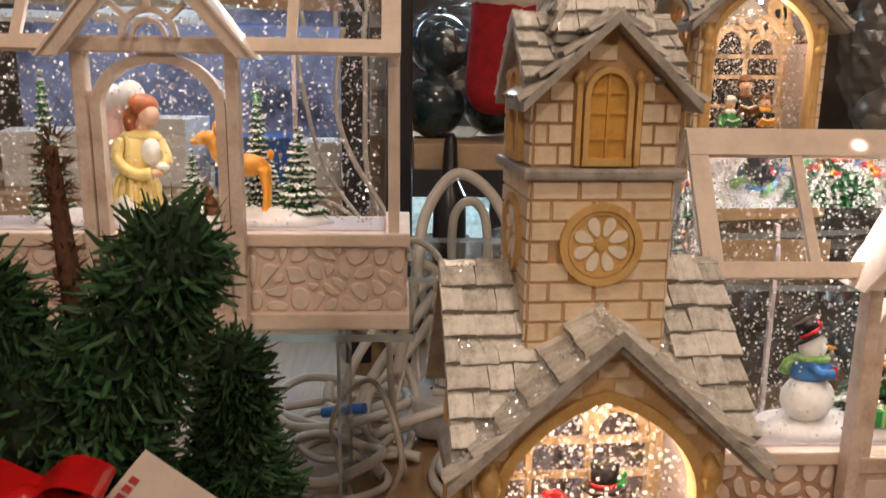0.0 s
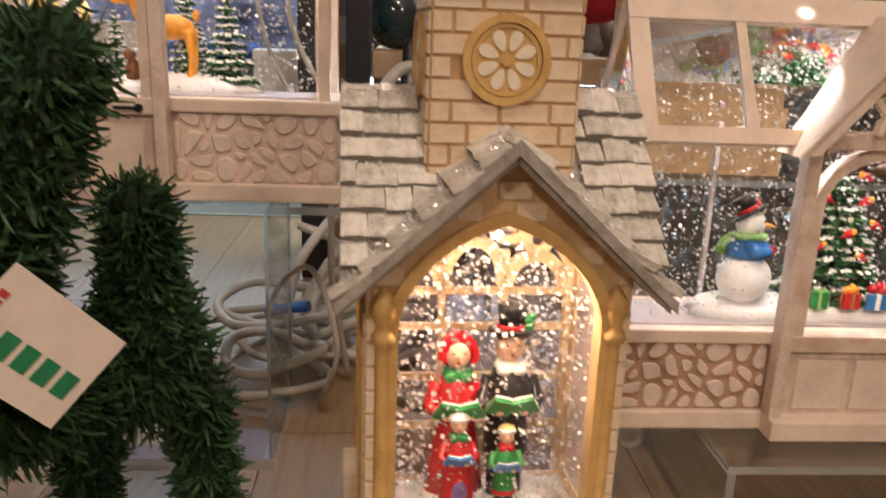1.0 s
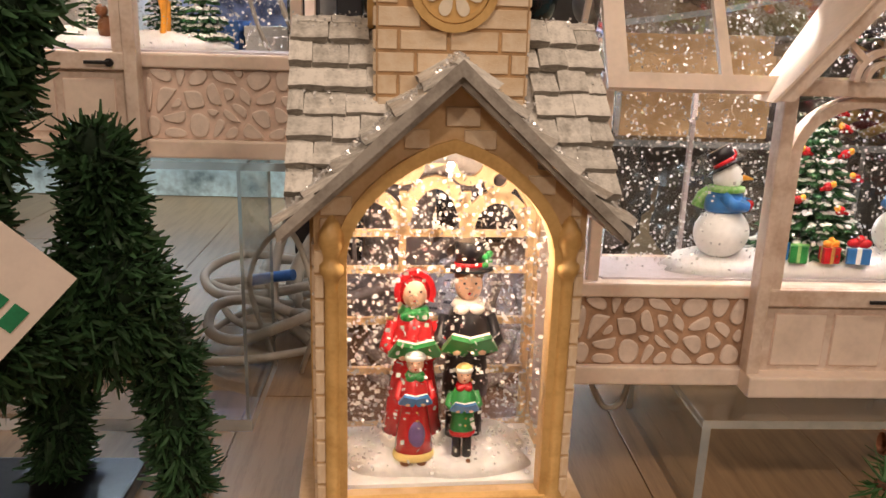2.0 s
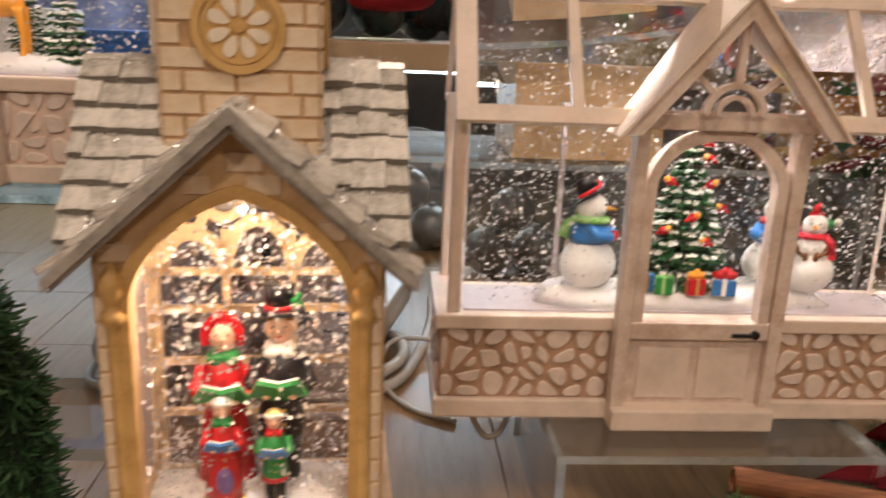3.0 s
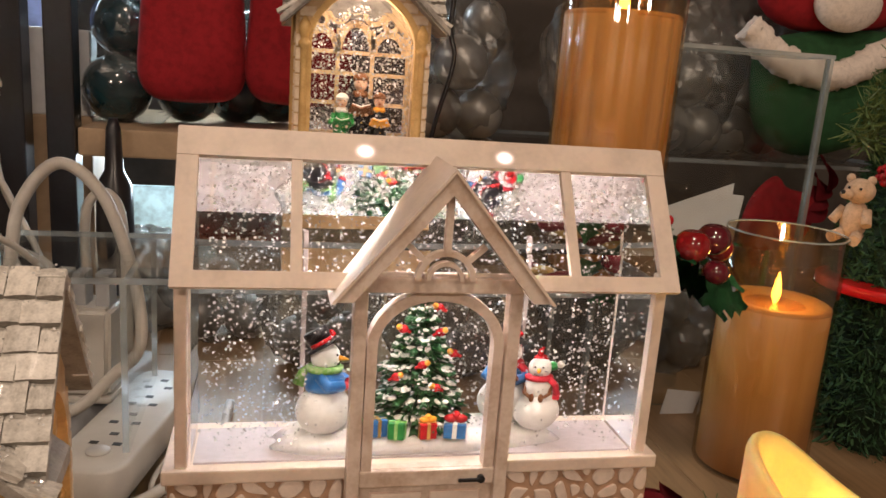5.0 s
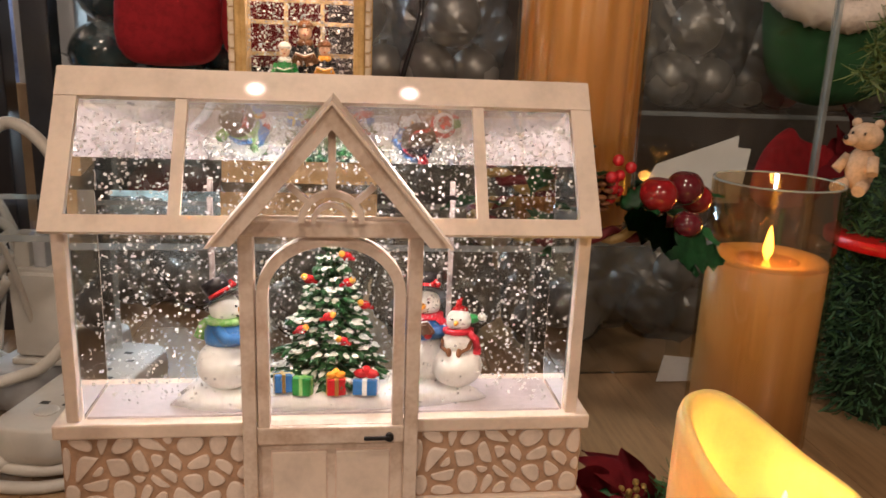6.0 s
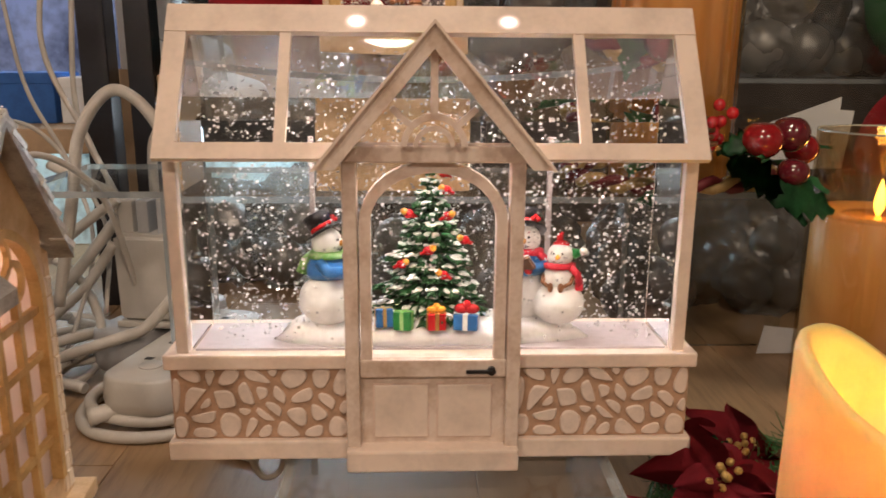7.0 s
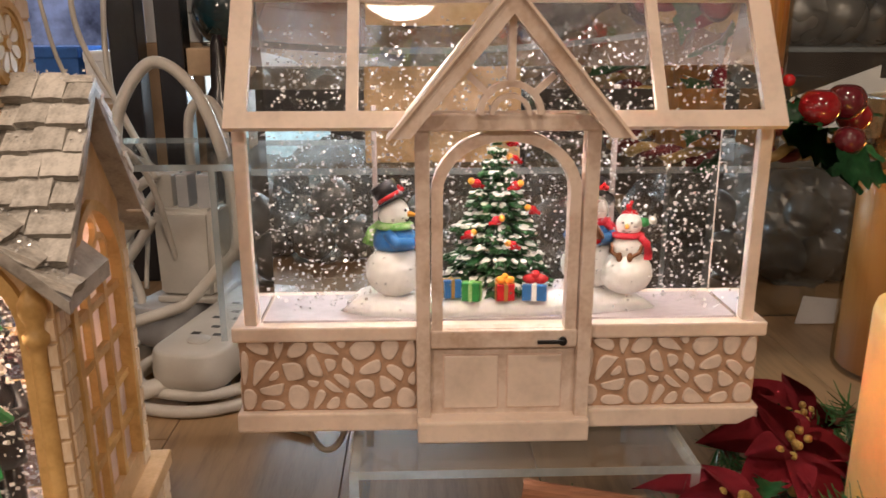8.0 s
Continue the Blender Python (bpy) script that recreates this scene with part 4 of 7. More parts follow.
TREE_GREEN = material("tree_green", (0.022, 0.11, 0.03), 0.4, 0.3, 200, 0.2, island=0.5, second=(0.008, 0.04, 0.012))
F_AUBURN = material("auburn_paint", (0.42, 0.12, 0.04), 0.4, 0.25, 250, 0.3)
FIGS = [SKIN, F_RED, F_GREEN, F_BLACK, F_WHITE, F_BLUE, F_PURPLE, F_ORANGE, F_YELLOW, F_BROWN, F_PINK, F_GOLD, F_AUBURN]
SK, RD, GN, BK, WH, BL, PU, OR, YE, BR, PK, GO, AU = range(13)


def open_book(bm, c, w, h, cover, tilt=38):
    for sx in (-1, 1):
        m = Matrix.Translation(c) @ Matrix.Rotation(radians(tilt), 4, "X") @ Matrix.Rotation(radians(-22 * sx), 4, "Y")
        box(bm, min(0, sx * w), max(0, sx * w), -h * 0.12, h * 0.12, -h / 2, h / 2, mi=cover, m=m)
        box(bm, min(sx * w * 0.05, sx * w * 0.94), max(sx * w * 0.05, sx * w * 0.94), h * 0.12, h * 0.24, -h * 0.45, h * 0.52, mi=WH, m=m)


def singer(parent, name, label, x, y, z, H, coat, hem, scarf, hat, skirt=True, book=GN, shawl=None, apron=None):
    """A painted figurine, one mesh."""
    bm = nb()
    w = H * 0.142
    if skirt:
        turned(bm, [(w * 1.12, 0.05 * H), (w * 1.2, 0.08 * H), (w * 1.12, 0.12 * H)], (x, y, z), 18, WH if hem is None else hem)
        turned(bm, [(w * 1.1, 0.11 * H), (w * 0.95, 0.28 * H), (w * 0.72, 0.48 * H), (w * 0.82, 0.62 * H), (w * 0.55, 0.74 * H), (w * 0.3, 0.78 * H)], (x, y, z), 18, coat)
        for sx in (-1, 1):
            ball(bm, (x + sx * w * 0.45, y - w * 0.4, z + 0.03 * H), w * 0.4, (0.9, 1.3, 0.7), BR, 10)
    else:
        for sx in (-1, 1):
            tube(bm, [(x + sx * w * 0.35, y, z), (x + sx * w * 0.32, y, z + 0.34 * H)], w * 0.3, 10, BK)
            ball(bm, (x + sx * w * 0.4, y - w * 0.3, z + 0.02 * H), w * 0.38, (0.8, 1.4, 0.6), BR, 10)
        turned(bm, [(w * 0.78, 0.30 * H), (w * 0.80, 0.36 * H), (w * 0.70, 0.48 * H), (w * 0.85, 0.64 * H), (w * 0.55, 0.74 * H), (w * 0.3, 0.77 * H)], (x, y, z), 16, coat)
        if hem is not None:
            turned(bm, [(w * 0.80, 0.28 * H), (w * 0.84, 0.31 * H), (w * 0.80, 0.33 * H)], (x, y, z), 16, hem)
    if shawl is not None:
        ball(bm, (x, y + w * 0.25, z + 0.5 * H), w * 0.9, (1.05, 0.8, 1.5), shawl, 14)
    if apron is not None:
        ball(bm, (x + w * 0.1, y - w * 0.74, z + 0.27 * H), w * 0.52, (0.95, 0.75, 1.75), apron, 12)
    for k in range(3):
        ball(bm, (x + w * 0.12, y - w * 0.80, z + (0.40 + 0.07 * k) * H), w * 0.07, mi=GO, seg=6)
    # shirt front
    ball(bm, (x, y - w * 0.42, z + 0.62 * H), w * 0.42, (0.8, 0.6, 1.2), WH, 10)
    for sx in (-1, 1):
        tube(bm, [(x + sx * w * 0.72, y, z + 0.70 * H), (x + sx * w * 1.0, y - w * 0.3, z + 0.58 * H), (x + sx * w * 0.5, y - w * 0.95, z + 0.56 * H)], w * 0.24, 8, coat)
        ball(bm, (x + sx * w * 0.42, y - w * 1.05, z + 0.565 * H), w * 0.2, mi=SK, seg=8)
    turned(bm, [(w * 0.45, 0.73 * H), (w * 0.58, 0.755 * H), (w * 0.45, 0.785 * H)], (x, y, z), 14, scarf)
    for sx in (-1, 1):
        ball(bm, (x + sx * w * 0.25, y - w * 0.5, z + 0.745 * H), w * 0.24, (1.2, 0.6, 0.8), scarf, 8)
    open_book(bm, (x, y - w * 1.15, z + 0.575 * H), w * 0.85, w * 0.75, book)
    hd = (x, y - w * 0.08, z + 0.855 * H)
    ball(bm, hd, w * 0.52, (0.9, 0.95, 1.12), SK, 14)
    ball(bm, (x, y - w * 0.58, z + 0.85 * H), w * 0.09, mi=SK, seg=6)
    ball(bm, (x, y - w * 0.52, z + 0.822 * H), w * 0.07, (1, 0.6, 0.8), RD, 6)
    for sx in (-1, 1):
        ball(bm, (x + sx * w * 0.19, y - w * 0.53, z + 0.872 * H), w * 0.045, mi=BK, seg=6)
    if hat == "bonnet":
        ball(bm, (x, y + w * 0.12, z + 0.87 * H), w * 0.66, (1, 0.85, 1.1), coat, 14)
        band(bm, [(x + w * 0.62 * math.cos(a), z + 0.86 * H + w * 0.70 * math.sin(a)) for a in [math.pi * (-0.15 + 1.3 * i / 14) for i in range(15)]], w * 0.2, y - w * 0.35, y + w * 0.1, mi=coat)
    elif hat == "top":
        turned(bm, [(w * 0.80, 0.925 * H), (w * 0.84, 0.935 * H), (w * 0.78, 0.945 * H)], (x, y, z), 18, BK)
        turned(bm, [(w * 0.50, 0.94 * H), (w * 0.50, 0.965 * H)], (x, y, z), 18, RD)
        turned(bm, [(w * 0.47, 0.96 * H), (w * 0.52, 1.06 * H), (w * 0.45, 1.065 * H)], (x, y, z), 18, BK)
        ball(bm, (x, y, z + 0.90 * H), w * 0.52, (0.98, 0.9, 0.5), BR, 12)
        for k in range(4):
            ball(bm, (x + w * (0.5 + 0.12 * (k % 2)), y - w * 0.3, z + (0.955 + 0.018 * k) * H), w * 0.13, mi=GN, seg=6)
    else:
        ball(bm, (x, y + w * 0.08, z + 0.90 * H), w * 0.56, (1, 0.95, 0.85), hat, 14)
        turned(bm, [(w * 0.52, 0.885 * H), (w * 0.60, 0.905 * H), (w * 0.52, 0.925 * H)], (x, y, z), 16, hat if hat == BR else WH)
    return part(name, bm, FIGS, parent, label)


singer(front_church, "carol_singer_figurine", "painted woman in a red coat and bonnet", -0.0105, 0.036, 0.0775, 0.0791, RD, WH, GN, "bonnet", book=GN)
singer(front_church, "carol_singer_figurine", "painted man in black with a top hat and green book", 0.0105, 0.036, 0.0775, 0.0828, BK, None, WH, "top", False, GN)
singer(front_church, "carol_singer_figurine", "painted girl in a red and purple dress", -0.0105, 0.021, 0.0775, 0.0496, RD, YE, GN, WH, True, BL, None, PU)
singer(front_church, "carol_singer_figurine", "painted child in a green coat with a red scarf", 0.0085, 0.020, 0.0775, 0.0438, GN, RD, RD, YE, False, BL)
singer(back_church, "nativity_figurine", "painted figure in a white veil and green robe", -0.012, 0.026, 0.0745, 0.058, GN, GN, WH, WH, True, GN)
singer(back_church, "nativity_figurine", "painted bearded figure in a dark green robe", 0.002, 0.038, 0.0745, 0.074, BK, GN, BR, BR, True, BR)
singer(back_church, "nativity_figurine", "painted figure in dark clothes with roses", 0.016, 0.030, 0.0745, 0.060, BK, BK, OR, BR, True, OR)


def snowman(parent, x, y, z, H, jacket, scarf, hat, yaw, label, book=False):
    R = Matrix.Translation((x, y - 0.005, z + 0.003)) @ Matrix.Rotation(radians(yaw), 4, "Z")
    bm = nb()
    ball(bm, (0, 0, 0.25 * H), 0.27 * H, (1.14, 1.05, 0.97), seg=20)
    ball(bm, (0, 0, 0.56 * H), 0.185 * H, (1, 0.95, 1), seg=18)
    ball(bm, (0, 0, 0.82 * H), 0.15 * H, seg=18)
    bm.transform(R)
    body = part("snowman", bm, F_WHITE, parent, label)
    bm = nb()
    tube(bm, [(0, -0.14 * H, 0.82 * H), (0, -0.20 * H, 0.815 * H), (0, -0.25 * H, 0.81 * H)], 0.03 * H, 8, taper=[0.032 * H, 0.02 * H, 0.004 * H])
    bm.transform(R)
    part("carrot_nose", bm, F_ORANGE, body)
    bm = nb()
    for sx in (-1, 1):
        ball(bm, (sx * 0.05 * H, -0.138 * H, 0.86 * H), 0.014 * H, seg=6)
    for k in range(5):
        ball(bm, ((k - 2) * 0.024 * H, -0.142 * H, (0.765 - 0.008 * (2 - abs(k - 2))) * H), 0.008 * H, seg=6)
    bm.transform(R)
    part("coal_face", bm, F_BLACK, body)
    bm = nb()
    if jacket is not None:
        turned(bm, [(0.19 * H, 0.47 * H), (0.205 * H, 0.52 * H), (0.20 * H, 0.60 * H), (0.14 * H, 0.70 * H)], seg=20)
        for sx in (-1, 1):
            tube(bm, [(sx * 0.16 * H, 0, 0.64 * H), (sx * 0.22 * H, -0.10 * H, 0.56 * H), (sx * 0.09 * H, -0.22 * H, 0.545 * H)], 0.06 * H, 10)
        bm.transform(R)
        part("jacket", bm, jacket, body)
        bm = nb()
        for sx in (-1, 1):
            ball(bm, (sx * 0.075 * H, -0.235 * H, 0.545 * H), 0.05 * H, seg=10)
        bm.transform(R)
        part("mitten", bm, F_RED, body)
    else:
        for sx in (-1, 1):
            tube(bm, [(sx * 0.17 * H, -0.02 * H, 0.6 * H), (sx * 0.16 * H, -0.17 * H, 0.52 * H), (sx * 0.05 * H, -0.22 * H, 0.46 * H)], 0.025 * H, 6)
            ball(bm, (sx * 0.06 * H, -0.215 * H, 0.47 * H), 0.05 * H, (0.7, 0.5, 1.2), seg=8)
        bm.transform(R)
        part("twig_arm", bm, F_BROWN, body)
    bm = nb()
    turned(bm, [(0.12 * H, 0.66 * H), (0.185 * H, 0.675 * H), (0.185 * H, 0.72 * H), (0.12 * H, 0.74 * H)], seg=18)
    tube(bm, [(0.14 * H, -0.08 * H, 0.70 * H), (0.22 * H, -0.06 * H, 0.62 * H), (0.25 * H, -0.03 * H, 0.48 * H)], 0.045 * H, 8)
    box(bm, 0.20 * H, 0.29 * H, -0.07 * H, 0.0, 0.42 * H, 0.50 * H, 0.01 * H)
    if jacket is not None:
        tube(bm, [(0, 0.13 * H, 0.71 * H), (0.02 * H, 0.23 * H, 0.62 * H), (0.01 * H, 0.27 * H, 0.50 * H)], 0.05 * H, 8, taper=[0.045 * H, 0.06 * H, 0.07 * H])
    bm.transform(R)
    part("scarf", bm, scarf, body)
    bm = nb()
    if hat == "top":
        turned(bm, [(0.20 * H, 0.0), (0.21 * H, 0.012 * H), (0.13 * H, 0.025 * H), (0.12 * H, 0.04 * H)], seg=18)
        turned(bm, [(0.122 * H, 0.07 * H), (0.135 * H, 0.20 * H), (0.11 * H, 0.205 * H)], seg=18)
        bb = nb()
        turned(bb, [(0.124 * H, 0.03 * H), (0.126 * H, 0.075 * H)], seg=18)
        for k in range(3):
            ball(bb, (0.07 * H + 0.03 * H * k, -0.11 * H, (0.07 + 0.03 * (k % 2)) * H), 0.028 * H, seg=6)
        hm = R @ Matrix.Translation((0, 0.02 * H, 0.92 * H)) @ Matrix.Rotation(radians(-32), 4, "X") @ Matrix.Scale(0.98, 4)
        bm.transform(hm)
        bb.transform(hm)
        hatp = part("top_hat", bm, F_BLACK, body)
        hatp2 = part("hat_band", bb, F_RED, body)
    else:
        ball(bm, (0, 0.03 * H, 0.94 * H), 0.10 * H, (1, 1, 0.6), seg=12)
        ball(bm, (-0.01 * H, 0, 1.02 * H), 0.05 * H, (0.8, 1, 1.3), seg=8)
        tube(bm, [(0, 0, 1.02 * H), (0.02 * H, 0, 1.10 * H)], 0.02 * H, 6)
        bm.transform(R)
        part("red_bird", bm, F_RED, body)
        bm = nb()
        ball(bm, (0.15 * H, 0.06 * H, 0.84 * H), 0.075 * H, (1.2, 1, 0.8), seg=10)
        bm.transform(R)
        part("earmuff", bm, F_GREEN, body)
        bm = nb()
        ball(bm, (0.26 * H, 0.06 * H, 0.87 * H), 0.05 * H, seg=10)
        bm.transform(R)
        part("pompom", bm, F_WHITE, body)
    if book:
        bm = nb()
        open_book(bm, (0, -0.29 * H, 0.60 * H), 0.13 * H, 0.16 * H, 0)
        bm.transform(R)
        for f in bm.faces:
            f.material_index = min(1, f.material_index)
        part("song_book", bm, [F_BROWN, F_WHITE], body)
    return body


F_SCARF = material("green_check_scarf", (0.16, 0.42, 0.08), 0.6, 0.4, 400, 0.3, second=(0.5, 0.62, 0.35))
F_SCARF_RED = material("red_dotted_scarf", (0.55, 0.02, 0.04), 0.6, 0.2, 500, 0.3)
snowman(front_house, -0.0550, 0.0330, 0.0650, 0.0540, F_BLUE, F_SCARF, "top", 70, "white snowman in a blue jacket and black top hat")
snowman(front_house, 0.0500, 0.0420, 0.0660, 0.0530, F_BLUE, F_SCARF_RED, "top", -15, "white snowman holding a brown song book", True)
snowman(front_house, 0.0670, 0.0290, 0.0655, 0.0455, None, F_SCARF_RED, "bird", -18, "small white snowman in a red dotted scarf")


def conifer(parent, x, y, z, H, R, levels, seed, snow=0.5, label="", fat=1.0, droop=(18, 34)):
    rng = random.Random(seed)
    bm, sn = nb(), nb()
    tube(bm, [(x, y, z), (x, y, z + 0.9 * H)], 0.03 * H, 6)
    for j in range(levels):
        t = j / (levels - 1)
        rad = R * (1 - t) ** 0.85 * (0.92 + 0.12 * math.sin(j * 2.4)) + R * 0.07
        zz = z + H * (0.06 + 0.90 * t)
        n = max(6, int(26 * (1 - t) + 6))
        for k in range(n):
            a = 2 * math.pi * (k + rng.uniform(-0.3, 0.3)) / n + j
            rr = rad * rng.uniform(0.75, 1.08)
            ln = max(rad * 0.55, R * 0.14)
            tilt = Matrix.Rotation(a, 4, "Z") @ Matrix.Rotation(radians(rng.uniform(*droop)), 4, "Y")
            c = Vector((x + (rr - ln * 0.45) * math.cos(a), y + (rr - ln * 0.45) * math.sin(a), zz - rr * 0.18 + rng.uniform(-0.01, 0.01) * H))
            wd = R * 0.095 * fat
            ball(bm, c, 1.0, (ln * 0.62, wd, wd * 0.55), 0, 6, tilt)
            for s in (-1, 1):
                tl2 = Matrix.Rotation(a + s * 0.45, 4, "Z") @ Matrix.Rotation(radians(droop[1]), 4, "Y")
                ball(bm, c + Vector((math.cos(a) * ln * 0.25, math.sin(a) * ln * 0.25, -wd * 0.3)), 1.0, (ln * 0.42, wd * 0.55, wd * 0.4), 0, 5, tl2)
            if rng.random() < snow:
                for q in range(3):
                    f = rng.uniform(0.0, 0.45)
                    side = rng.uniform(-0.9, 0.9) * wd
                    p = c + Vector((math.cos(a) * ln * f - math.sin(a) * side, math.sin(a) * ln * f + math.cos(a) * side, wd * rng.uniform(0.30, 0.48) - ln * f * 0.12))
                    ball(sn, p, 1.0, (ln * rng.uniform(0.10, 0.26), wd * rng.uniform(0.40, 0.85), wd * rng.uniform(0.20, 0.36)), 0, 6, tilt @ Matrix.Rotation(rng.uniform(-0.5, 0.5), 4, "Z"))
    tree = part("christmas_tree", bm, TREE_GREEN, parent, label)
    part("snow_tips", sn, F_WHITE, tree)
    return tree


tree = conifer(front_house, -0.001, 0.043, 0.0715, 0.0800, 0.0310, 15, 5, 0.62, "snow-dusted green resin tree with red birds", 1.0, (2, 17))
rng_b = random.Random(2)
for bx, bz, br in ((-0.0125, 0.1265, 1), (0.008, 0.1260, -1), (0.007, 0.1390, 1), (-0.002, 0.1090, -1), (0.0055, 0.0965, 1), (0.017, 0.1125, 1), (0.006, 0.1475, 1), (-0.016, 0.1010, -1)):
    bm = nb()
    rad = 0.0335 * (1 - (bz - 0.061) / 0.095) ** 0.85 + 0.001
    dy = math.sqrt(max(0.0, rad * rad - bx * bx))
    p = Vector((bx, 0.040 - dy - 0.0005, bz))
    ball(bm, p, 0.0026, (1.2, 0.9, 1.0), 0, 8)
    ball(bm, p + Vector((-0.0022 * br, -0.0008, 0.0014)), 0.0019, mi=1, seg=8)
    tube(bm, [p, p + Vector((0.0044 * br, 0.0004, -0.0020))], 0.0012, 6, 0, [0.0016, 0.0010])
    part("bird", bm, [F_RED, F_ORANGE], tree, "red and orange painted bird")


def gift(parent, x, y, z, w, d, h, mat, ribbon, yaw, bow):
    R = Matrix.Translation((x, y, z)) @ Matrix.Rotation(radians(yaw), 4, "Z")
    bm = box(nb(), -w / 2, w / 2, -d / 2, d / 2, 0, h, 0.0006)
    bm.transform(R)
    g = part("gift_box", bm, mat, parent)
    bm = nb()
    e = 0.0003
    box(bm, -w * 0.1, w * 0.1, -d / 2 - e, d / 2 + e, 0, h + e)
    box(bm, -w / 2 - e, w / 2 + e, -d * 0.1, d * 0.1, 0, h + e * 1.5)
    bm.transform(R)
    part("ribbon", bm, ribbon, g)
    if bow is not None:
        bm = nb()
        for sx in (-1, 1):
            ball(bm, (sx * w * 0.22, 0, h + w * 0.20), w * 0.27, (1.2, 0.7, 0.8), seg=8)
        ball(bm, (0, 0, h + w * 0.38), w * 0.20, seg=8)
        bm.transform(R)
        part("bow", bm, bow, g)


gift(front_house, -0.0255, 0.0160, 0.0690, 0.0090, 0.008, 0.0100, F_BLUE, F_GOLD, 10, None)
gift(front_house, -0.0150, 0.0130, 0.0680, 0.0094, 0.008, 0.0098, F_GREEN, F_SCARF, -16, None)
gift(front_house, 0.0020, 0.0128, 0.0680, 0.0096, 0.008, 0.0090, F_RED, F_GOLD, 6, F_ORANGE)
gift(front_house, 0.0178, 0.0128, 0.0680, 0.0128, 0.009, 0.0086, F_BLUE, F_WHITE, -12, F_RED)

# the lady, the fawn and their wood
for tx, ty, th, tr, sd in ((-0.077, 0.040, 0.088, 0.0125, 1), (0.045, 0.052, 0.083, 0.0110, 2), (0.070, 0.044, 0.056, 0.0165, 3), (0.006, 0.046, 0.042, 0.0105, 4), (0.052, 0.056, 0.034, 0.012, 6)):
    conifer(back_house, tx, ty, 0.062, th, tr, 20 if th > 0.06 else 12, sd, 0.95, "slim snow-tipped green resin tree", 1.3)
bm = nb()
ball(bm, (-0.025, 0.033, 0.0690), 0.0130, (1.45, 1.0, 0.75), YE, 18)
ball(bm, (-0.024, 0.032, 0.0790), 0.0125, (1.15, 0.95, 1.15), YE, 18)
ball(bm, (-0.029, 0.022, 0.0700), 0.0068, (1.0, 1.2, 1.1), WH, 12)
for k in range(7):
    a = -2.9 + 0.42 * k
    tube(bm, [(-0.024 + 0.010 * math.cos(a), 0.032 + 0.010 * math.sin(a), 0.088), (-0.025 + 0.0165 * math.cos(a), 0.033 + 0.0125 * math.sin(a), 0.066)], 0.0022, 6, YE)
tube(bm, [(-0.024, 0.032, 0.080), (-0.0225, 0.0315, 0.095), (-0.0200, 0.031, 0.110)], 0.009, 14, YE, [0.0105, 0.0088, 0.0098])
ball(bm, (-0.0195, 0.031, 0.1100), 0.0100, (1.25, 0.85, 0.6), YE, 16)
ball(bm, (-0.0125, 0.0235, 0.1025), 0.0072, (0.9, 0.7, 1.1), WH, 12)
tube(bm, curve_pts([(-0.031, 0.028, 0.1090), (-0.032, 0.022, 0.0980), (-0.022, 0.018, 0.0900), (-0.0115, 0.017, 0.0905)], 5), 0.0034, 10, YE)
tube(bm, curve_pts([(-0.0085, 0.027, 0.1085), (-0.0035, 0.021, 0.0990), (-0.0075, 0.017, 0.0920)], 5), 0.0032, 10, YE)
ball(bm, (-0.0090, 0.0160, 0.0905), 0.0030, (1.3, 1, 0.9), SK, 10)
ball(bm, (-0.0050, 0.0155, 0.0945), 0.0030, (1.35, 0.85, 0.8), WH, 10)
tube(bm, [(-0.0185, 0.030, 0.112), (-0.0160, 0.029, 0.120)], 0.0036, 10, SK)
ball(bm, (-0.0138, 0.0275, 0.1235), 0.0066, (0.92, 0.95, 1.12), SK, 16)
ball(bm, (-0.0172, 0.0300, 0.1285), 0.0084, (1.08, 1.0, 0.88), AU, 16)
tube(bm, curve_pts([(-0.0215, 0.030, 0.128), (-0.0255, 0.030, 0.120), (-0.0235, 0.029, 0.111)], 5), 0.0042, 10, AU, lambda t: 0.0048 - 0.0022 * t)
for sx, w in ((-0.0405, 0.1330), (-0.0275, 0.1340)):
    ball(bm, (sx, 0.045, w), 0.0092, (0.95, 0.45, 1.0), WH, 16)
    ball(bm, (sx + 0.002, 0.045, w - 0.016), 0.0085, (0.85, 0.40, 1.9), PK, 16)
part("angel_figurine", bm, FIGS, back_house, "painted kneeling angel in a pale yellow gown with white wings")
bm = nb()
fx, fz = 0.031, 0.0650
ball(bm, (fx + 0.010, 0.026, fz + 0.030), 0.0074, (1.85, 0.85, 0.95), 0, 14)
tube(bm, curve_pts([(fx + 0.001, 0.026, fz + 0.032), (fx - 0.005, 0.026, fz + 0.038), (fx - 0.008, 0.026, fz + 0.0450)], 6), 0.004, 10, taper=lambda t: 0.0072 - 0.0030 * t)
ball(bm, (fx - 0.0115, 0.026, fz + 0.0455), 0.0056, (1.35, 0.85, 0.85), 0, 12)
ball(bm, (fx - 0.0185, 0.026, fz + 0.0435), 0.0029, (1.3, 0.9, 0.8), 0, 8)
for sx in (-1, 1):
    ball(bm, (fx - 0.006, 0.026 + sx * 0.005, fz + 0.0515), 0.0024, (0.7, 0.9, 1.7), 0, 8)
for lx, ly in ((fx + 0.000, 0.023), (fx + 0.001, 0.029), (fx + 0.020, 0.023), (fx + 0.021, 0.029)):
    tube(bm, curve_pts([(lx, ly, fz + 0.029), (lx + 0.0015, ly, fz + 0.014), (lx, ly, fz)], 5), 0.002, 8, taper=lambda t: 0.0036 - 0.0018 * min(1, t * 2.2))
ball(bm, (fx + 0.0245, 0.026, fz + 0.0365), 0.0024, (0.9, 0.8, 1.4), 0, 8)
part("fawn_figurine", bm, F_ORANGE, back_house, "painted orange fawn")
bm = nb()
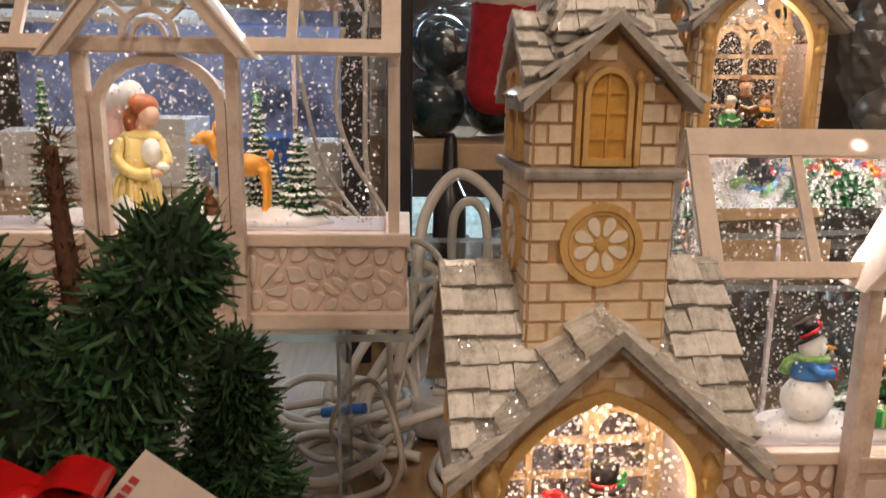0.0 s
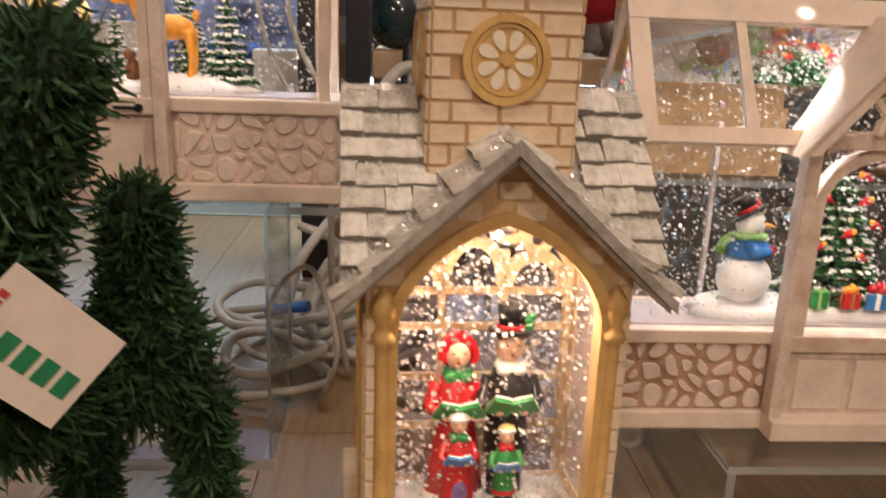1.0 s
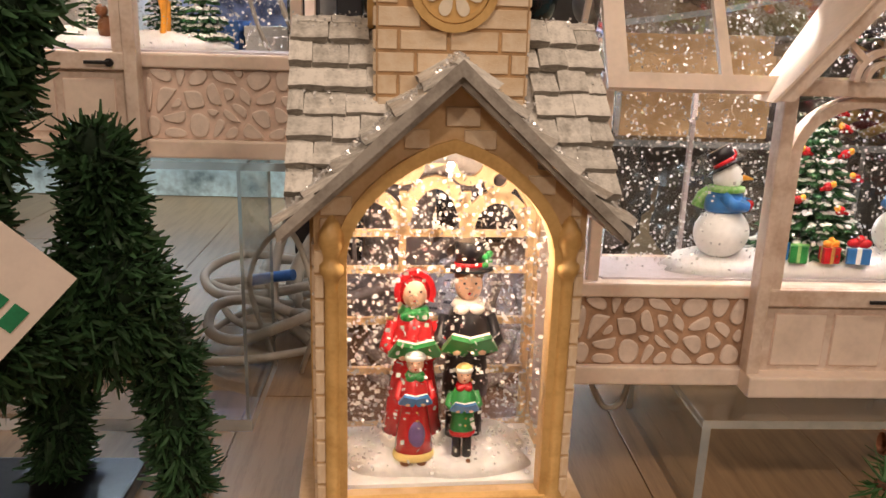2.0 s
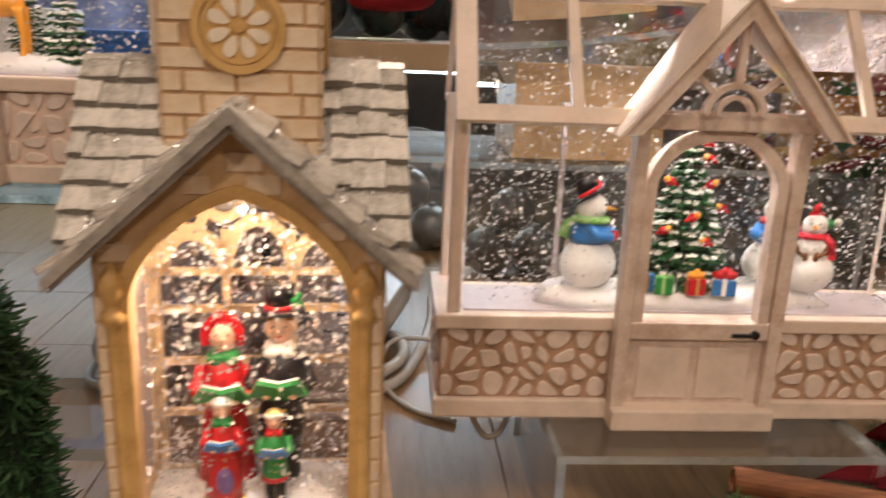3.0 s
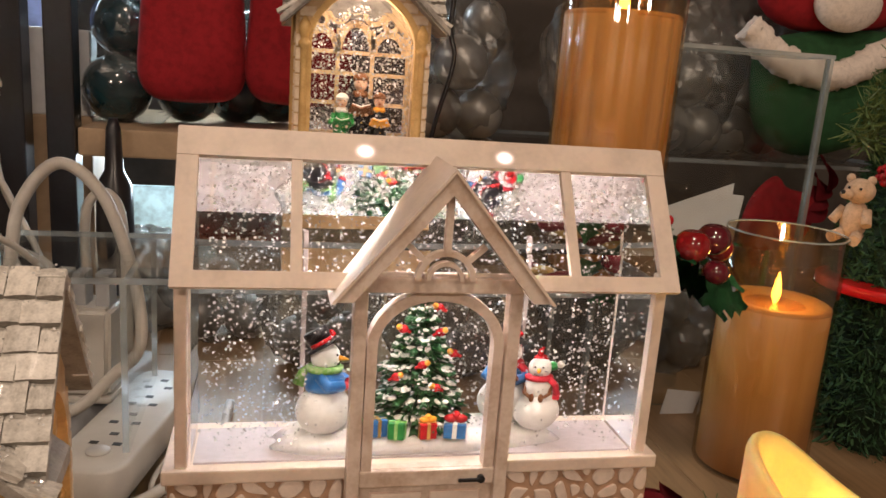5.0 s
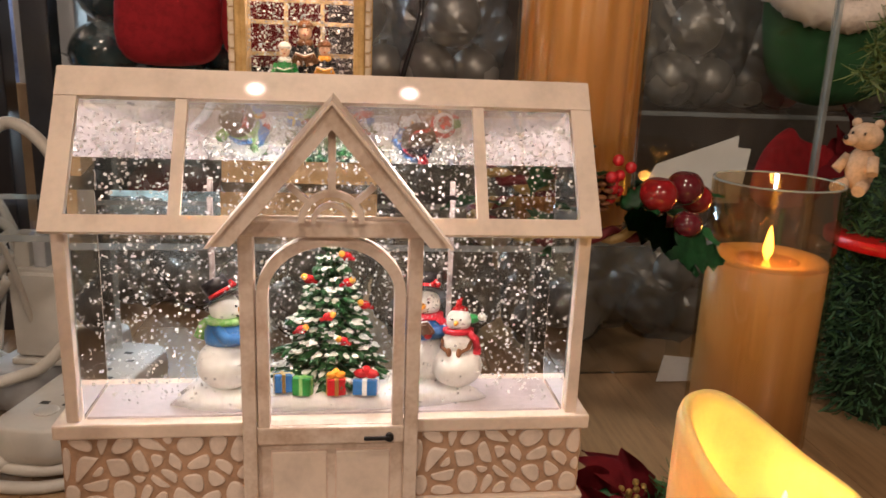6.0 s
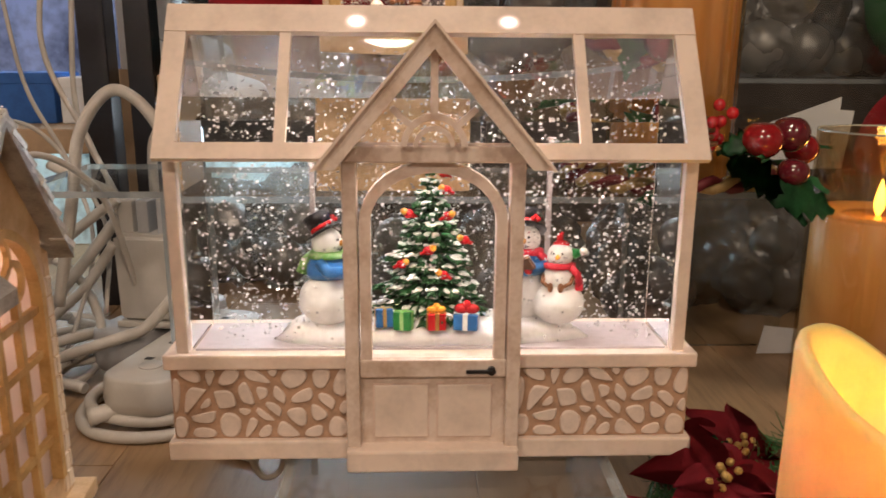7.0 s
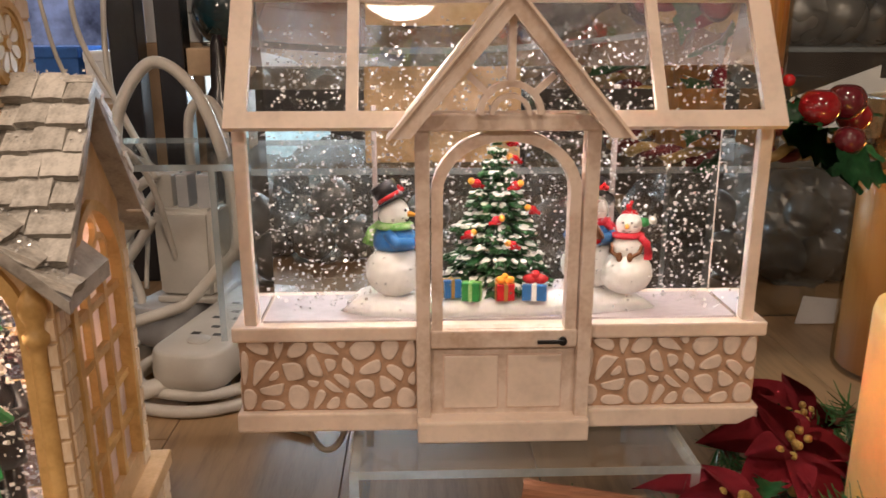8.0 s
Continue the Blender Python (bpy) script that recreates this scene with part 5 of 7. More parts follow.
ball(bm, (0.020, 0.022, 0.070), 0.0058, (0.8, 0.8, 1.3), 0, 10)
ball(bm, (0.019, 0.020, 0.0795), 0.0036, seg=10)
tube(bm, curve_pts([(0.025, 0.026, 0.066), (0.031, 0.026, 0.070), (0.029, 0.026, 0.078)], 5), 0.003, 8)
part("squirrel_figurine", bm, F_BROWN, back_house, "painted brown squirrel")


# ---- candles ----
def glass_candle(x, y, z, r, wax_h, glass_h, label, flutes=0):
    c = thing("glass_candle", pose(x, y, z), label, "candle", "candles in glass")
    bm = nb()
    seg = 120 if flutes else 48
    turned(bm, [(r * 0.3, 0.0), (r * 0.97, 0.0), (r, 0.003), (r, glass_h - 0.001), (r - 0.0006, glass_h), (r - 0.0022, glass_h - 0.001), (r - 0.0024, wax_h * 0.98)], seg=seg)
    def flute(bm, deep):
        for v in bm.verts if flutes else ():
            a = math.atan2(v.co.y, v.co.x)
            k = 1 + deep * (abs(math.cos(flutes * a / 2)) - 0.6) + deep * 0.5 * math.sin(3 * a + 1)
            v.co.x, v.co.y = v.co.x * k, v.co.y * k
        return bm

    flute(bm, 0.02)
    gl = part("glass_cylinder", bm, THIN_AMBER, c, "amber-tinted clear glass")
    gl.visible_shadow = False
    bm = nb()
    band(bm, [((r - 0.0008) * math.cos(2 * math.pi * i / 48), (r - 0.0008) * math.sin(2 * math.pi * i / 48)) for i in range(48)], 0.0014, glass_h - 0.0008, glass_h + 0.0004, along_z, closed=True)
    part("glass_rim", bm, EDGE, c).visible_shadow = False
    rw = r - 0.0032
    bm = turned(nb(), [(rw * 0.5, 0.003), (rw, 0.0045), (rw, wax_h - 0.002), (rw - 0.002, wax_h), (rw * 0.8, wax_h - 0.0022), (rw * 0.3, wax_h - 0.004), (0.001, wax_h - 0.0042)], seg=seg)
    flute(bm, 0.05)
    part("wax", bm, WAX_AMBER, c)
    bm = turned(nb(), [(0.0012, 0.0), (0.0042, 0.006), (0.0046, 0.011), (0.0032, 0.019), (0.0006, 0.028)], (0, 0, wax_h - 0.004), 12)
    for v in bm.verts:
        v.co.y *= 0.5
    part("led_flame", bm, FLAME, c)
    lamp("candle_glow", "POINT", pose(x, y - 0.012, z + wax_h + 0.016), 0.08, (1.0, 0.55, 0.16), 0.008)
    return c


glass_candle(0.609, 0.530, TABLE, 0.0485, 0.155, 0.215, "amber pillar candle in clear glass with an LED flame")
glass_candle(0.4535, 0.563, 0.131, 0.0490, 0.206, 0.260, "tall amber pillar candle in fluted glass on a clear stand", 17)


def pillar_candle(x, y, z, r):
    c = thing("pillar_candle", pose(x, y, z), "ivory wax LED candle with a melted rim, glowing yellow", "candle")

    def rim(a):
        d = math.cos(a - radians(140))
        return 0.112 + 0.025 * d + 0.004 * math.cos(3 * a + 0.6) + 0.010 * max(0, math.cos(a - radians(165))) ** 8
    seg = 64
    bm = nb()
    prof = []
    rings = []
    for k in range(seg):
        a = 2 * math.pi * k / seg
        h = rim(a)
        wob = 1 + 0.012 * math.sin(3 * a + 1) + 0.008 * math.sin(7 * a)
        col = [(r * 0.97 * wob, 0.0), (r * wob, 0.006), (r * wob * (1 + 0.006 * math.sin(5 * a)), h * 0.5), (r * wob, h - 0.006), (r * wob - 0.0012, h - 0.0015), (r * wob - 0.0035, h), (r * wob - 0.0062, h - 0.0018),
               (r * wob - 0.0078, h - 0.008), (r * 0.80, max(0.084, h - 0.035)), (r * 0.62, 0.078), (r * 0.25, 0.074), (0.001, 0.073)]
        rings.append([bm.verts.new((q * math.cos(a), q * math.sin(a), w)) for q, w in col])
    n = len(rings[0])
    for k in range(seg):
        for i in range(n - 1):
            bm.faces.new((rings[k][i], rings[(k + 1) % seg][i], rings[(k + 1) % seg][i + 1], rings[k][i + 1])).smooth = True
    part("wax_body", bm, WAX_IVORY, c)
    bm = turned(nb(), [(0.0012, 0.0), (0.0046, 0.008), (0.0050, 0.013), (0.0034, 0.022), (0.0006, 0.032)], (0.004, 0, 0.073), 12)
    for v in bm.verts:
        v.co.y *= 0.5
    part("led_flame", bm, FLAME, c)
    lamp("candle_glow", "POINT", pose(x + 0.004, y - 0.010, z + 0.094), 0.23, (1.0, 0.60, 0.16), 0.006)


pillar_candle(0.4845, 0.2800, TABLE, 0.0505)


# ---- tinsel topiaries ----
def needles(bm, caps, count, seed, ln=(0.005, 0.011), wd=0.0012):
    """Tinsel blades that stand out from a run of capsules (p, q, rp, rq)."""
    rng = random.Random(seed)
    weight = [((Vector(b) - Vector(a)).length + ra + rb) * (ra + rb) for a, b, ra, rb in caps]
    for cap in rng.choices(caps, weight, k=count):
        a, b, ra, rb = Vector(cap[0]), Vector(cap[1]), cap[2], cap[3]
        t = rng.random()
        d = Vector((rng.gauss(0, 1), rng.gauss(0, 1), rng.gauss(0, 1))).normalized()
        r = ra + (rb - ra) * t
        p = a + (b - a) * t + d * r * rng.uniform(0.55, 0.98)
        out = (d + Vector((rng.gauss(0, 0.55), rng.gauss(0, 0.55), rng.gauss(0, 0.55) - 0.1))).normalized()
        side = out.cross(Vector((rng.gauss(0, 1), rng.gauss(0, 1), rng.gauss(0, 1)))).normalized() * wd * rng.uniform(0.7, 1.3)
        tip = p + out * rng.uniform(*ln)
        mid = (p + tip) / 2 + Vector((0, 0, -0.0008))
        v = [bm.verts.new(q) for q in (p - side * 0.7, p + side * 0.7, mid + side, tip + side * 0.45, tip - side * 0.45, mid - side)]
        bm.faces.new(v)
    return bm


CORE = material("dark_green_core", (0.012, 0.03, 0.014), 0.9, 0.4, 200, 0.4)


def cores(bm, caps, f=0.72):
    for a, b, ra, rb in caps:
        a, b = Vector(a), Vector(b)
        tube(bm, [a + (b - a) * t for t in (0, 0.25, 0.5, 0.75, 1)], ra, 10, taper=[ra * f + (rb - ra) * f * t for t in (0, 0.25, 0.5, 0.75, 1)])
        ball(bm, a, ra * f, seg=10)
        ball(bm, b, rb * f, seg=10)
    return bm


deer = thing("tinsel_reindeer", pose(0, 0, TABLE), "dark green tinsel reindeer topiary with a red bow and paper tag", "ornament")
T = 0.043
DEER = [
    ((-0.092, 0.302, 0.128 + T), (-0.094, 0.296, 0.147 + T), 0.021, 0.017),
    ((-0.094, 0.300, 0.085 + T), (-0.092, 0.302, 0.128 + T), 0.027, 0.018),
    ((-0.100, 0.310, 0.055 + T), (-0.092, 0.300, 0.085 + T), 0.038, 0.034),
    ((-0.078, 0.318, 0.055 + T), (-0.072, 0.324, 0.006), 0.021, 0.016),
    ((-0.130, 0.322, 0.050 + T), (-0.140, 0.332, 0.006), 0.021, 0.016),
    ((-0.108, 0.296, 0.070 + T), (-0.142, 0.242, 0.075 + T), 0.034, 0.038),
    ((-0.142, 0.242, 0.075 + T), (-0.126, 0.235, 0.150 + T), 0.036, 0.030),
    ((-0.126, 0.235, 0.150 + T), (-0.096, 0.236, 0.214 + T), 0.034, 0.023),
    ((-0.150, 0.225, 0.150 + T), (-0.172, 0.232, 0.200 + T), 0.030, 0.022),
    ((-0.150, 0.205, 0.060 + T), (-0.155, 0.200, 0.006), 0.024, 0.018),
    ((-0.190, 0.230, 0.060 + T), (-0.195, 0.225, 0.006), 0.024, 0.018),
    ((-0.150, 0.235, 0.075 + T), (-0.185, 0.235, 0.090 + T), 0.036, 0.034),
]
DEER = [(a, b, ra * 0.80, rb * 0.80) for a, b, ra, rb in DEER]
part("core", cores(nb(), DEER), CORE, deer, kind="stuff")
part("tinsel", needles(nb(), DEER, 26000, 3, (0.006, 0.013), 0.0010), GREEN, deer, "dark green plastic tinsel needles", "stuff")
part("base_board", box(nb(), -0.230, -0.098, 0.190, 0.345, 0, 0.010, 0.002), F_BLACK, deer, "black base board")
TWIG = material("brown_twig", (0.10, 0.045, 0.025), 0.8, 0.3, 200, 0.6)
bm = nb()
rng_t = random.Random(8)
for k, (bx, by) in enumerate(((-0.141, 0.252), (-0.176, 0.250))):
    pts = curve_pts([(bx, by, 0.180 + T), (bx - 0.003, by + 0.001, 0.215 + T), (bx - 0.005, by + 0.002, 0.246 + T)], 8)
    tube(bm, pts, 0.0055, 8, taper=lambda t: 0.0050 - 0.0024 * t)
    for i in range(260):
        q = pts[rng_t.randrange(len(pts))]
        d = Vector((rng_t.gauss(0, 1), rng_t.gauss(0, 1), rng_t.gauss(0.3, 0.6))).normalized()
        s = d.orthogonal().normalized() * 0.0007
        bm.faces.new([bm.verts.new(v) for v in (q + d * 0.004 - s, q + d * 0.004 + s, q + d * rng_t.uniform(0.008, 0.012))])
part("antler", bm, TWIG, deer, "fuzzy brown antlers")
bm = nb()
bow_c = Vector((-0.138, 0.198, 0.134 + T))
for sx in (-1, 1):
    pts = curve_pts([bow_c, bow_c + Vector((sx * 0.014, -0.006, 0.011)), bow_c + Vector((sx * 0.026, -0.002, 0.003)), bow_c + Vector((sx * 0.013, -0.004, -0.005)), bow_c], 6)
    for i in range(len(pts) - 1):
        p, q = pts[i], pts[i + 1]
        bm.faces.new([bm.verts.new(v) for v in (p + Vector((0, -0.008, 0)), q + Vector((0, -0.008, 0)), q + Vector((0, 0.008, 0.003)), p + Vector((0, 0.008, 0.003)))])
    tail = [bow_c, bow_c + Vector((sx * 0.010, -0.008, -0.020)), bow_c + Vector((sx * 0.020, -0.010, -0.046))]
    for p, q in zip(tail, tail[1:]):
        bm.faces.new([bm.verts.new(v) for v in (p + Vector((-0.007, 0, 0)), p + Vector((0.007, 0, 0)), q + Vector((0.008, 0, 0)), q + Vector((-0.008, 0, 0)))])
ball(bm, bow_c + Vector((0, -0.006, 0)), 0.007, seg=12)
SATIN = material("red_satin", (0.50, 0.010, 0.012), 0.3, 0.25, 60, 0.2)
part("bow", bm, SATIN, deer, "red satin bow")
GOLD = material("gold_metal", (0.75, 0.48, 0.14), 0.25, 0.25, 300, 0.5, metal=1.0)
bm = turned(nb(), [(0.002, 0.022), (0.008, 0.019), (0.011, 0.010), (0.014, 0.0), (0.012, 0.0)], (-0.142, 0.188, 0.098 + T), 18)
ball(bm, (-0.142, 0.188, 0.098 + T), 0.004, seg=10)
part("bell", bm, GOLD, deer, "small gold bell")
# the paper tag; its writing is plain bars
PAPER = material("white_card", (0.80, 0.72, 0.66), 0.7, 0.06, 80, 0.1)
INK_G = material("green_ink", (0.02, 0.22, 0.10), 0.6, 0.2, 200, 0)
INK_R = material("red_ink", (0.50, 0.06, 0.06), 0.6, 0.2, 200, 0)
ta, tb, td = Vector((-0.1035, 0.209, 0.145 + T)), Vector((-0.077, 0.228, 0.109 + T)), Vector((-0.0975, 0.212, 0.086 + T))
ex, ey = (tb - ta).normalized(), None
ey = ((tb - td) - ex * (tb - td).dot(ex)).normalized()
tn = ex.cross(ey)
W, Hh = (tb - ta).length, 0.038
org = tb - ex * W - ey * Hh
TM = Matrix(((ex.x, ey.x, tn.x, org.x), (ex.y, ey.y, tn.y, org.y), (ex.z, ey.z, tn.z, org.z), (0, 0, 0, 1)))
if tn.y > 0:
    front = -1
else:
    front = 1
bm = nb()
prism(bm, [(0.0, 0.006), (0.003, 0.0), (W, 0.0), (W, Hh), (0, Hh)], along_z, -0.0003, 0.0003)
bm.transform(TM)
tag = part("paper_tag", bm, PAPER, deer, "white card tag with green and red print")
bm = nb()
for k in range(4):
    x0 = W * 0.27 + k * 0.0084
    box(bm, x0, x0 + 0.0060, Hh * 0.26, Hh * 0.50, front * 0.0005, front * 0.0007)
bm.transform(TM)
part("green_print", bm, INK_G, tag)
bm = nb()
for k in range(7):
    x0 = 0.0022 + 0.0
    y0 = Hh * 0.16 + k * 0.0034
    box(bm, x0, x0 + 0.0034, y0, y0 + 0.0024, front * 0.0005, front * 0.0007)
bm.transform(TM)
part("red_print", bm, INK_R, tag)

berry_bm = ball(nb(), (0, 0, 0), 1.0, seg=9)
BERRY = bpy.data.meshes.new("berry")
berry_bm.to_mesh(BERRY)
berry_bm.free()
BERRY.materials.append(F_RED)
shrub = thing("tinsel_topiary", pose(0, 0, TABLE), "dark green tinsel topiary tied with a red ribbon", "ornament")
BUSH = [
    ((0.760, 0.565, 0.020), (0.755, 0.570, 0.110), 0.055, 0.062),
    ((0.755, 0.570, 0.110), (0.765, 0.580, 0.200), 0.062, 0.055),
    ((0.765, 0.580, 0.200), (0.790, 0.600, 0.275), 0.052, 0.040),
    ((0.820, 0.560, 0.120), (0.840, 0.570, 0.230), 0.060, 0.050),
]
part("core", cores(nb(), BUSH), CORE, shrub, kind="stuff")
part("tinsel", needles(nb(), BUSH, 20000, 4, (0.006, 0.014), 0.0011), GREEN, shrub, "dark green plastic tinsel needles", "stuff")
bm = turned(nb(), [(0.0615, -0.005), (0.0635, -0.004), (0.0635, 0.004), (0.0615, 0.005)], (0.756, 0.570, 0.158), 28)
part("red_ribbon", bm, SATIN, shrub)
bm = nb()
rng_t = random.Random(12)
PINE = material("yellow_green_pine", (0.14, 0.20, 0.06), 0.5, 0.3, 300, 0, island=0.5, second=(0.04, 0.09, 0.03))
sprigs = [((0.735, 0.600, 0.285), (0.700 + 0.012 * k, 0.590, 0.300 + 0.022 * k), 0.004, 0.002) for k in range(4)] + [((0.770, 0.590, 0.290), (0.745 + 0.02 * k, 0.580, 0.345 + 0.01 * k), 0.004, 0.002) for k in range(4)]
part("pine_foliage", needles(nb(), sprigs, 900, 5, (0.012, 0.022), 0.0008), PINE, shrub, "yellow-green artificial pine sprigs", "stuff")
for cx, cz in ((0.735, 0.335), (0.752, 0.275), (0.728, 0.262), (0.765, 0.345), (0.775, 0.268)):
    for i in range(16):
        piece("berry", BERRY, pose(cx + rng_t.gauss(0, 0.006), 0.560 + rng_t.gauss(0, 0.006), cz + rng_t.gauss(0, 0.006)) @ Matrix.Scale(0.0038, 4), shrub)
TAN = material("tan_plush", (0.60, 0.43, 0.30), 0.9, 0.2, 300, 0.6)
bear = thing("toy_bear", pose(0.697, 0.560, 0.160, 0, 0, -62), "small tan plush bear perched on the green topiary", "toy")
bm = nb()
ball(bm, (0, 0, 0.018), 0.013, (0.9, 0.85, 1.45), seg=14)
ball(bm, (0.002, -0.004, 0.045), 0.0125, (1.05, 0.95, 0.9), seg=14)
ball(bm, (-0.004, -0.015, 0.042), 0.006, (1, 1.1, 0.8), seg=10)
for sx in (-1, 1):
    ball(bm, (sx * 0.009, 0, 0.055), 0.0042, seg=8)
    tube(bm, [(sx * 0.010, -0.002, 0.028), (sx * 0.015, -0.010, 0.016)], 0.0045, 8)
    tube(bm, [(sx * 0.007, -0.004, 0.006), (sx * 0.010, -0.018, 0.002)], 0.0052, 8)
part("body", bm, TAN, bear)
bm = nb()
ball(bm, (-0.005, -0.0212, 0.044), 0.0022, seg=8)
for sx in (-1, 1):
    ball(bm, (0.002 + sx * 0.005, -0.0155, 0.048), 0.0013, seg=6)
part("face", bm, F_BLACK, bear)


# ---- poinsettia garland ----
VELVET = material("red_velvet", (0.20, 0.005, 0.013), 0.9, 0.3, 5, 0.3, second=(0.14, 0.003, 0.010), rand=0.2)
LEAF = material("holly_leaf", (0.03, 0.15, 0.05), 0.35, 0.3, 5, 0.2, rand=0.2, second=(0.01, 0.05, 0.02))
NEEDLE = material("pine_needle", (0.06, 0.16, 0.05), 0.45, 0.3, 300, 0, island=0.5, second=(0.02, 0.07, 0.025))
GLITTER_GOLD = material("gold_glitter", (0.62, 0.45, 0.16), 0.35, 0.4, 900, 0.9, metal=0.9)


def petal_bm(ln, wd, droop, seed, spiky=False):
    rng = random.Random(seed)
    bm = nb()
    n = 9
    rows = []
    for i in range(n + 1):
        t = i / n
        half = wd * math.sin(math.pi * min(1, t * 0.93 + 0.05)) ** 0.8 * (1 - 0.35 * t)
        if spiky:
            half *= 1.0 if i % 2 else 0.55
        z = 0.25 * ln * t - droop * ln * t * t + rng.uniform(-0.01, 0.01) * ln
        rows.append([bm.verts.new((ln * t, s * max(half, 0.0002), z + abs(s) * half * 0.35 + (0.03 * ln * math.sin(6 * t + s)))) for s in (-1, -0.5, 0, 0.5, 1)])
    for a, b in zip(rows, rows[1:]):
        for k in range(4):
            bm.faces.new((a[k], a[k + 1], b[k + 1], b[k])).smooth = True
    bmesh.ops.solidify(bm, geom=bm.faces[:], thickness=0.0006)
    return bm


def mesh_of(name, bm, mat):
    me = bpy.data.meshes.new(name)
    bmesh.ops.recalc_face_normals(bm, faces=bm.faces)
    bm.to_mesh(me)
    bm.free()
    me.materials.append(mat)
    return me


PETALS = [mesh_of("petal", petal_bm(1.0, 0.36, 0.42 + 0.1 * k, k), VELVET) for k in range(3)]
HOLLY = [mesh_of("holly_leaf", petal_bm(1.0, 0.30, 0.25 + 0.1 * k, k + 5, True), LEAF) for k in range(2)]


def poinsettia(parent, c, size, tilt, yaw, seed):
    rng = random.Random(seed)
    base = Matrix.Translation(c) @ Matrix.Rotation(radians(yaw), 4, "Z") @ Matrix.Rotation(radians(tilt), 4, "X")
    bm = nb()
    for i in range(9):
        ball(bm, base @ Vector((rng.gauss(0, 0.0045), rng.gauss(0, 0.0045), 0.006 + rng.uniform(0, 0.004))), 0.0024, seg=6)
    heart = part("poinsettia", bm, GLITTER_GOLD, parent, "red velvet poinsettia with a gold heart")
    for ring, (n, s, up) in enumerate(((5, 1.0, 0), (5, 0.72, 18))):
        for k in range(n):
            m = base @ Matrix.Rotation(2 * math.pi * (k + 0.5 * ring) / n + rng.uniform(-0.15, 0.15), 4, "Z") @ Matrix.Rotation(radians(-up + rng.uniform(-10, 10)), 4, "Y") @ Matrix.Translation((0.003, 0, 0.002 * ring)) @ Matrix.Scale(size * s * rng.uniform(0.9, 1.1), 4)
            piece("petal", PETALS[rng.randrange(3)], m, heart)


garland = thing("poinsettia_garland", pose(0, 0, 0), "garland of red velvet poinsettias, pine sprigs and cinnamon sticks", "garland")
stem = curve_pts([(0.300, 0.235, TABLE + 0.012), (0.370, 0.262, TABLE + 0.010), (0.418, 0.318, TABLE + 0.012), (0.452, 0.385, TABLE + 0.010)], 8)
part("stem", tube(nb(), stem, 0.009, 8), TWIG, garland)
SPR = [((0.425, 0.315, -0.028), (0.470, 0.350, 0.000), 0.006, 0.002), ((0.420, 0.320, -0.030), (0.395, 0.355, -0.004), 0.006, 0.002), ((0.390, 0.290, -0.028), (0.350, 0.295, -0.004), 0.006, 0.002),
       ((0.445, 0.375, -0.030), (0.495, 0.395, -0.006), 0.006, 0.002), ((0.330, 0.250, -0.030), (0.262, 0.262, 0.004), 0.006, 0.002), ((0.320, 0.240, -0.030), (0.290, 0.290, -0.004), 0.006, 0.002),
       ((0.420, 0.310, -0.028), (0.440, 0.270, 0.004), 0.006, 0.002), ((0.300, 0.236, -0.03), (0.262, 0.225, 0.012), 0.006, 0.002), ((0.380, 0.270, -0.03), (0.400, 0.240, 0.008), 0.006, 0.002)]
part("pine_foliage", needles(nb(), SPR, 2600, 9, (0.010, 0.020), 0.0006), NEEDLE, garland, "green artificial pine needles", "stuff")
bm = nb()
for a, b, ra, rb in SPR:
    tube(bm, [a, b], 0.002, 6)
part("pine_twigs", bm, TWIG, garland)
poinsettia(garland, (0.4200, 0.3240, 0.007), 0.038, 24, 10, 1)
poinsettia(garland, (0.4560, 0.3900, -0.012), 0.048, 30, 40, 2)
poinsettia(garland, (0.3820, 0.2860, -0.006), 0.046, 20, 75, 3)
poinsettia(garland, (0.3180, 0.2330, 0.004), 0.044, 16, 20, 4)
CINN = material("cinnamon_bark", (0.26, 0.105, 0.045), 0.7, 0.3, 60, 0.5, second=(0.12, 0.045, 0.02), stretch=(0.3, 3, 3))
for k, (a, b) in enumerate((((0.274, 0.281, 0.014), (0.344, 0.268, 0.008)), ((0.280, 0.272, 0.003), (0.348, 0.258, 0.000)))):
    bm = nb()
    a, b = Vector(a), Vector(b)
    d = (b - a).normalized()
    s = d.orthogonal().normalized()
    o = d.cross(s)
    line = []
    for i in range(30):
        t = 2 * math.pi * 1.7 * i / 29
        r = 0.0066 - 0.0024 * i / 29
        line.append((s * math.cos(t) + o * math.sin(t)) * r)
    for i in range(29):
        bm.faces.new([bm.verts.new(v) for v in (a + line[i], a + line[i + 1], b + line[i + 1], b + line[i])])
    bmesh.ops.remove_doubles(bm, verts=bm.verts, dist=1e-6)
    part("cinnamon_stick", bm, CINN, garland, "rolled brown cinnamon stick")
bm = nb()
rng_t = random.Random(3)
for k in range(40):
    t = rng_t.random()
    p = stem[int(t * (len(stem) - 1))]
    ball(bm, p + Vector((rng_t.gauss(0, 0.008), rng_t.gauss(-0.006, 0.008), 0.014 + rng_t.uniform(0, 0.016))), 0.0028, seg=7)
part("gold_beading", bm, GLITTER_GOLD, garland, "gold glitter beads", "stuff")
for k, (x, y, z, yw) in enumerate(((0.400, 0.300, 0.004, -120), (0.352, 0.262, 0.000, -70), (0.440, 0.345, 0.006, 150), (0.365, 0.262, 0.004, 200), (0.300, 0.250, 0.002, 100))):
    piece("holly_leaf", HOLLY[k % 2], pose(x, y, z, 0, -15, yw) @ Matrix.Scale(0.034, 4), garland)
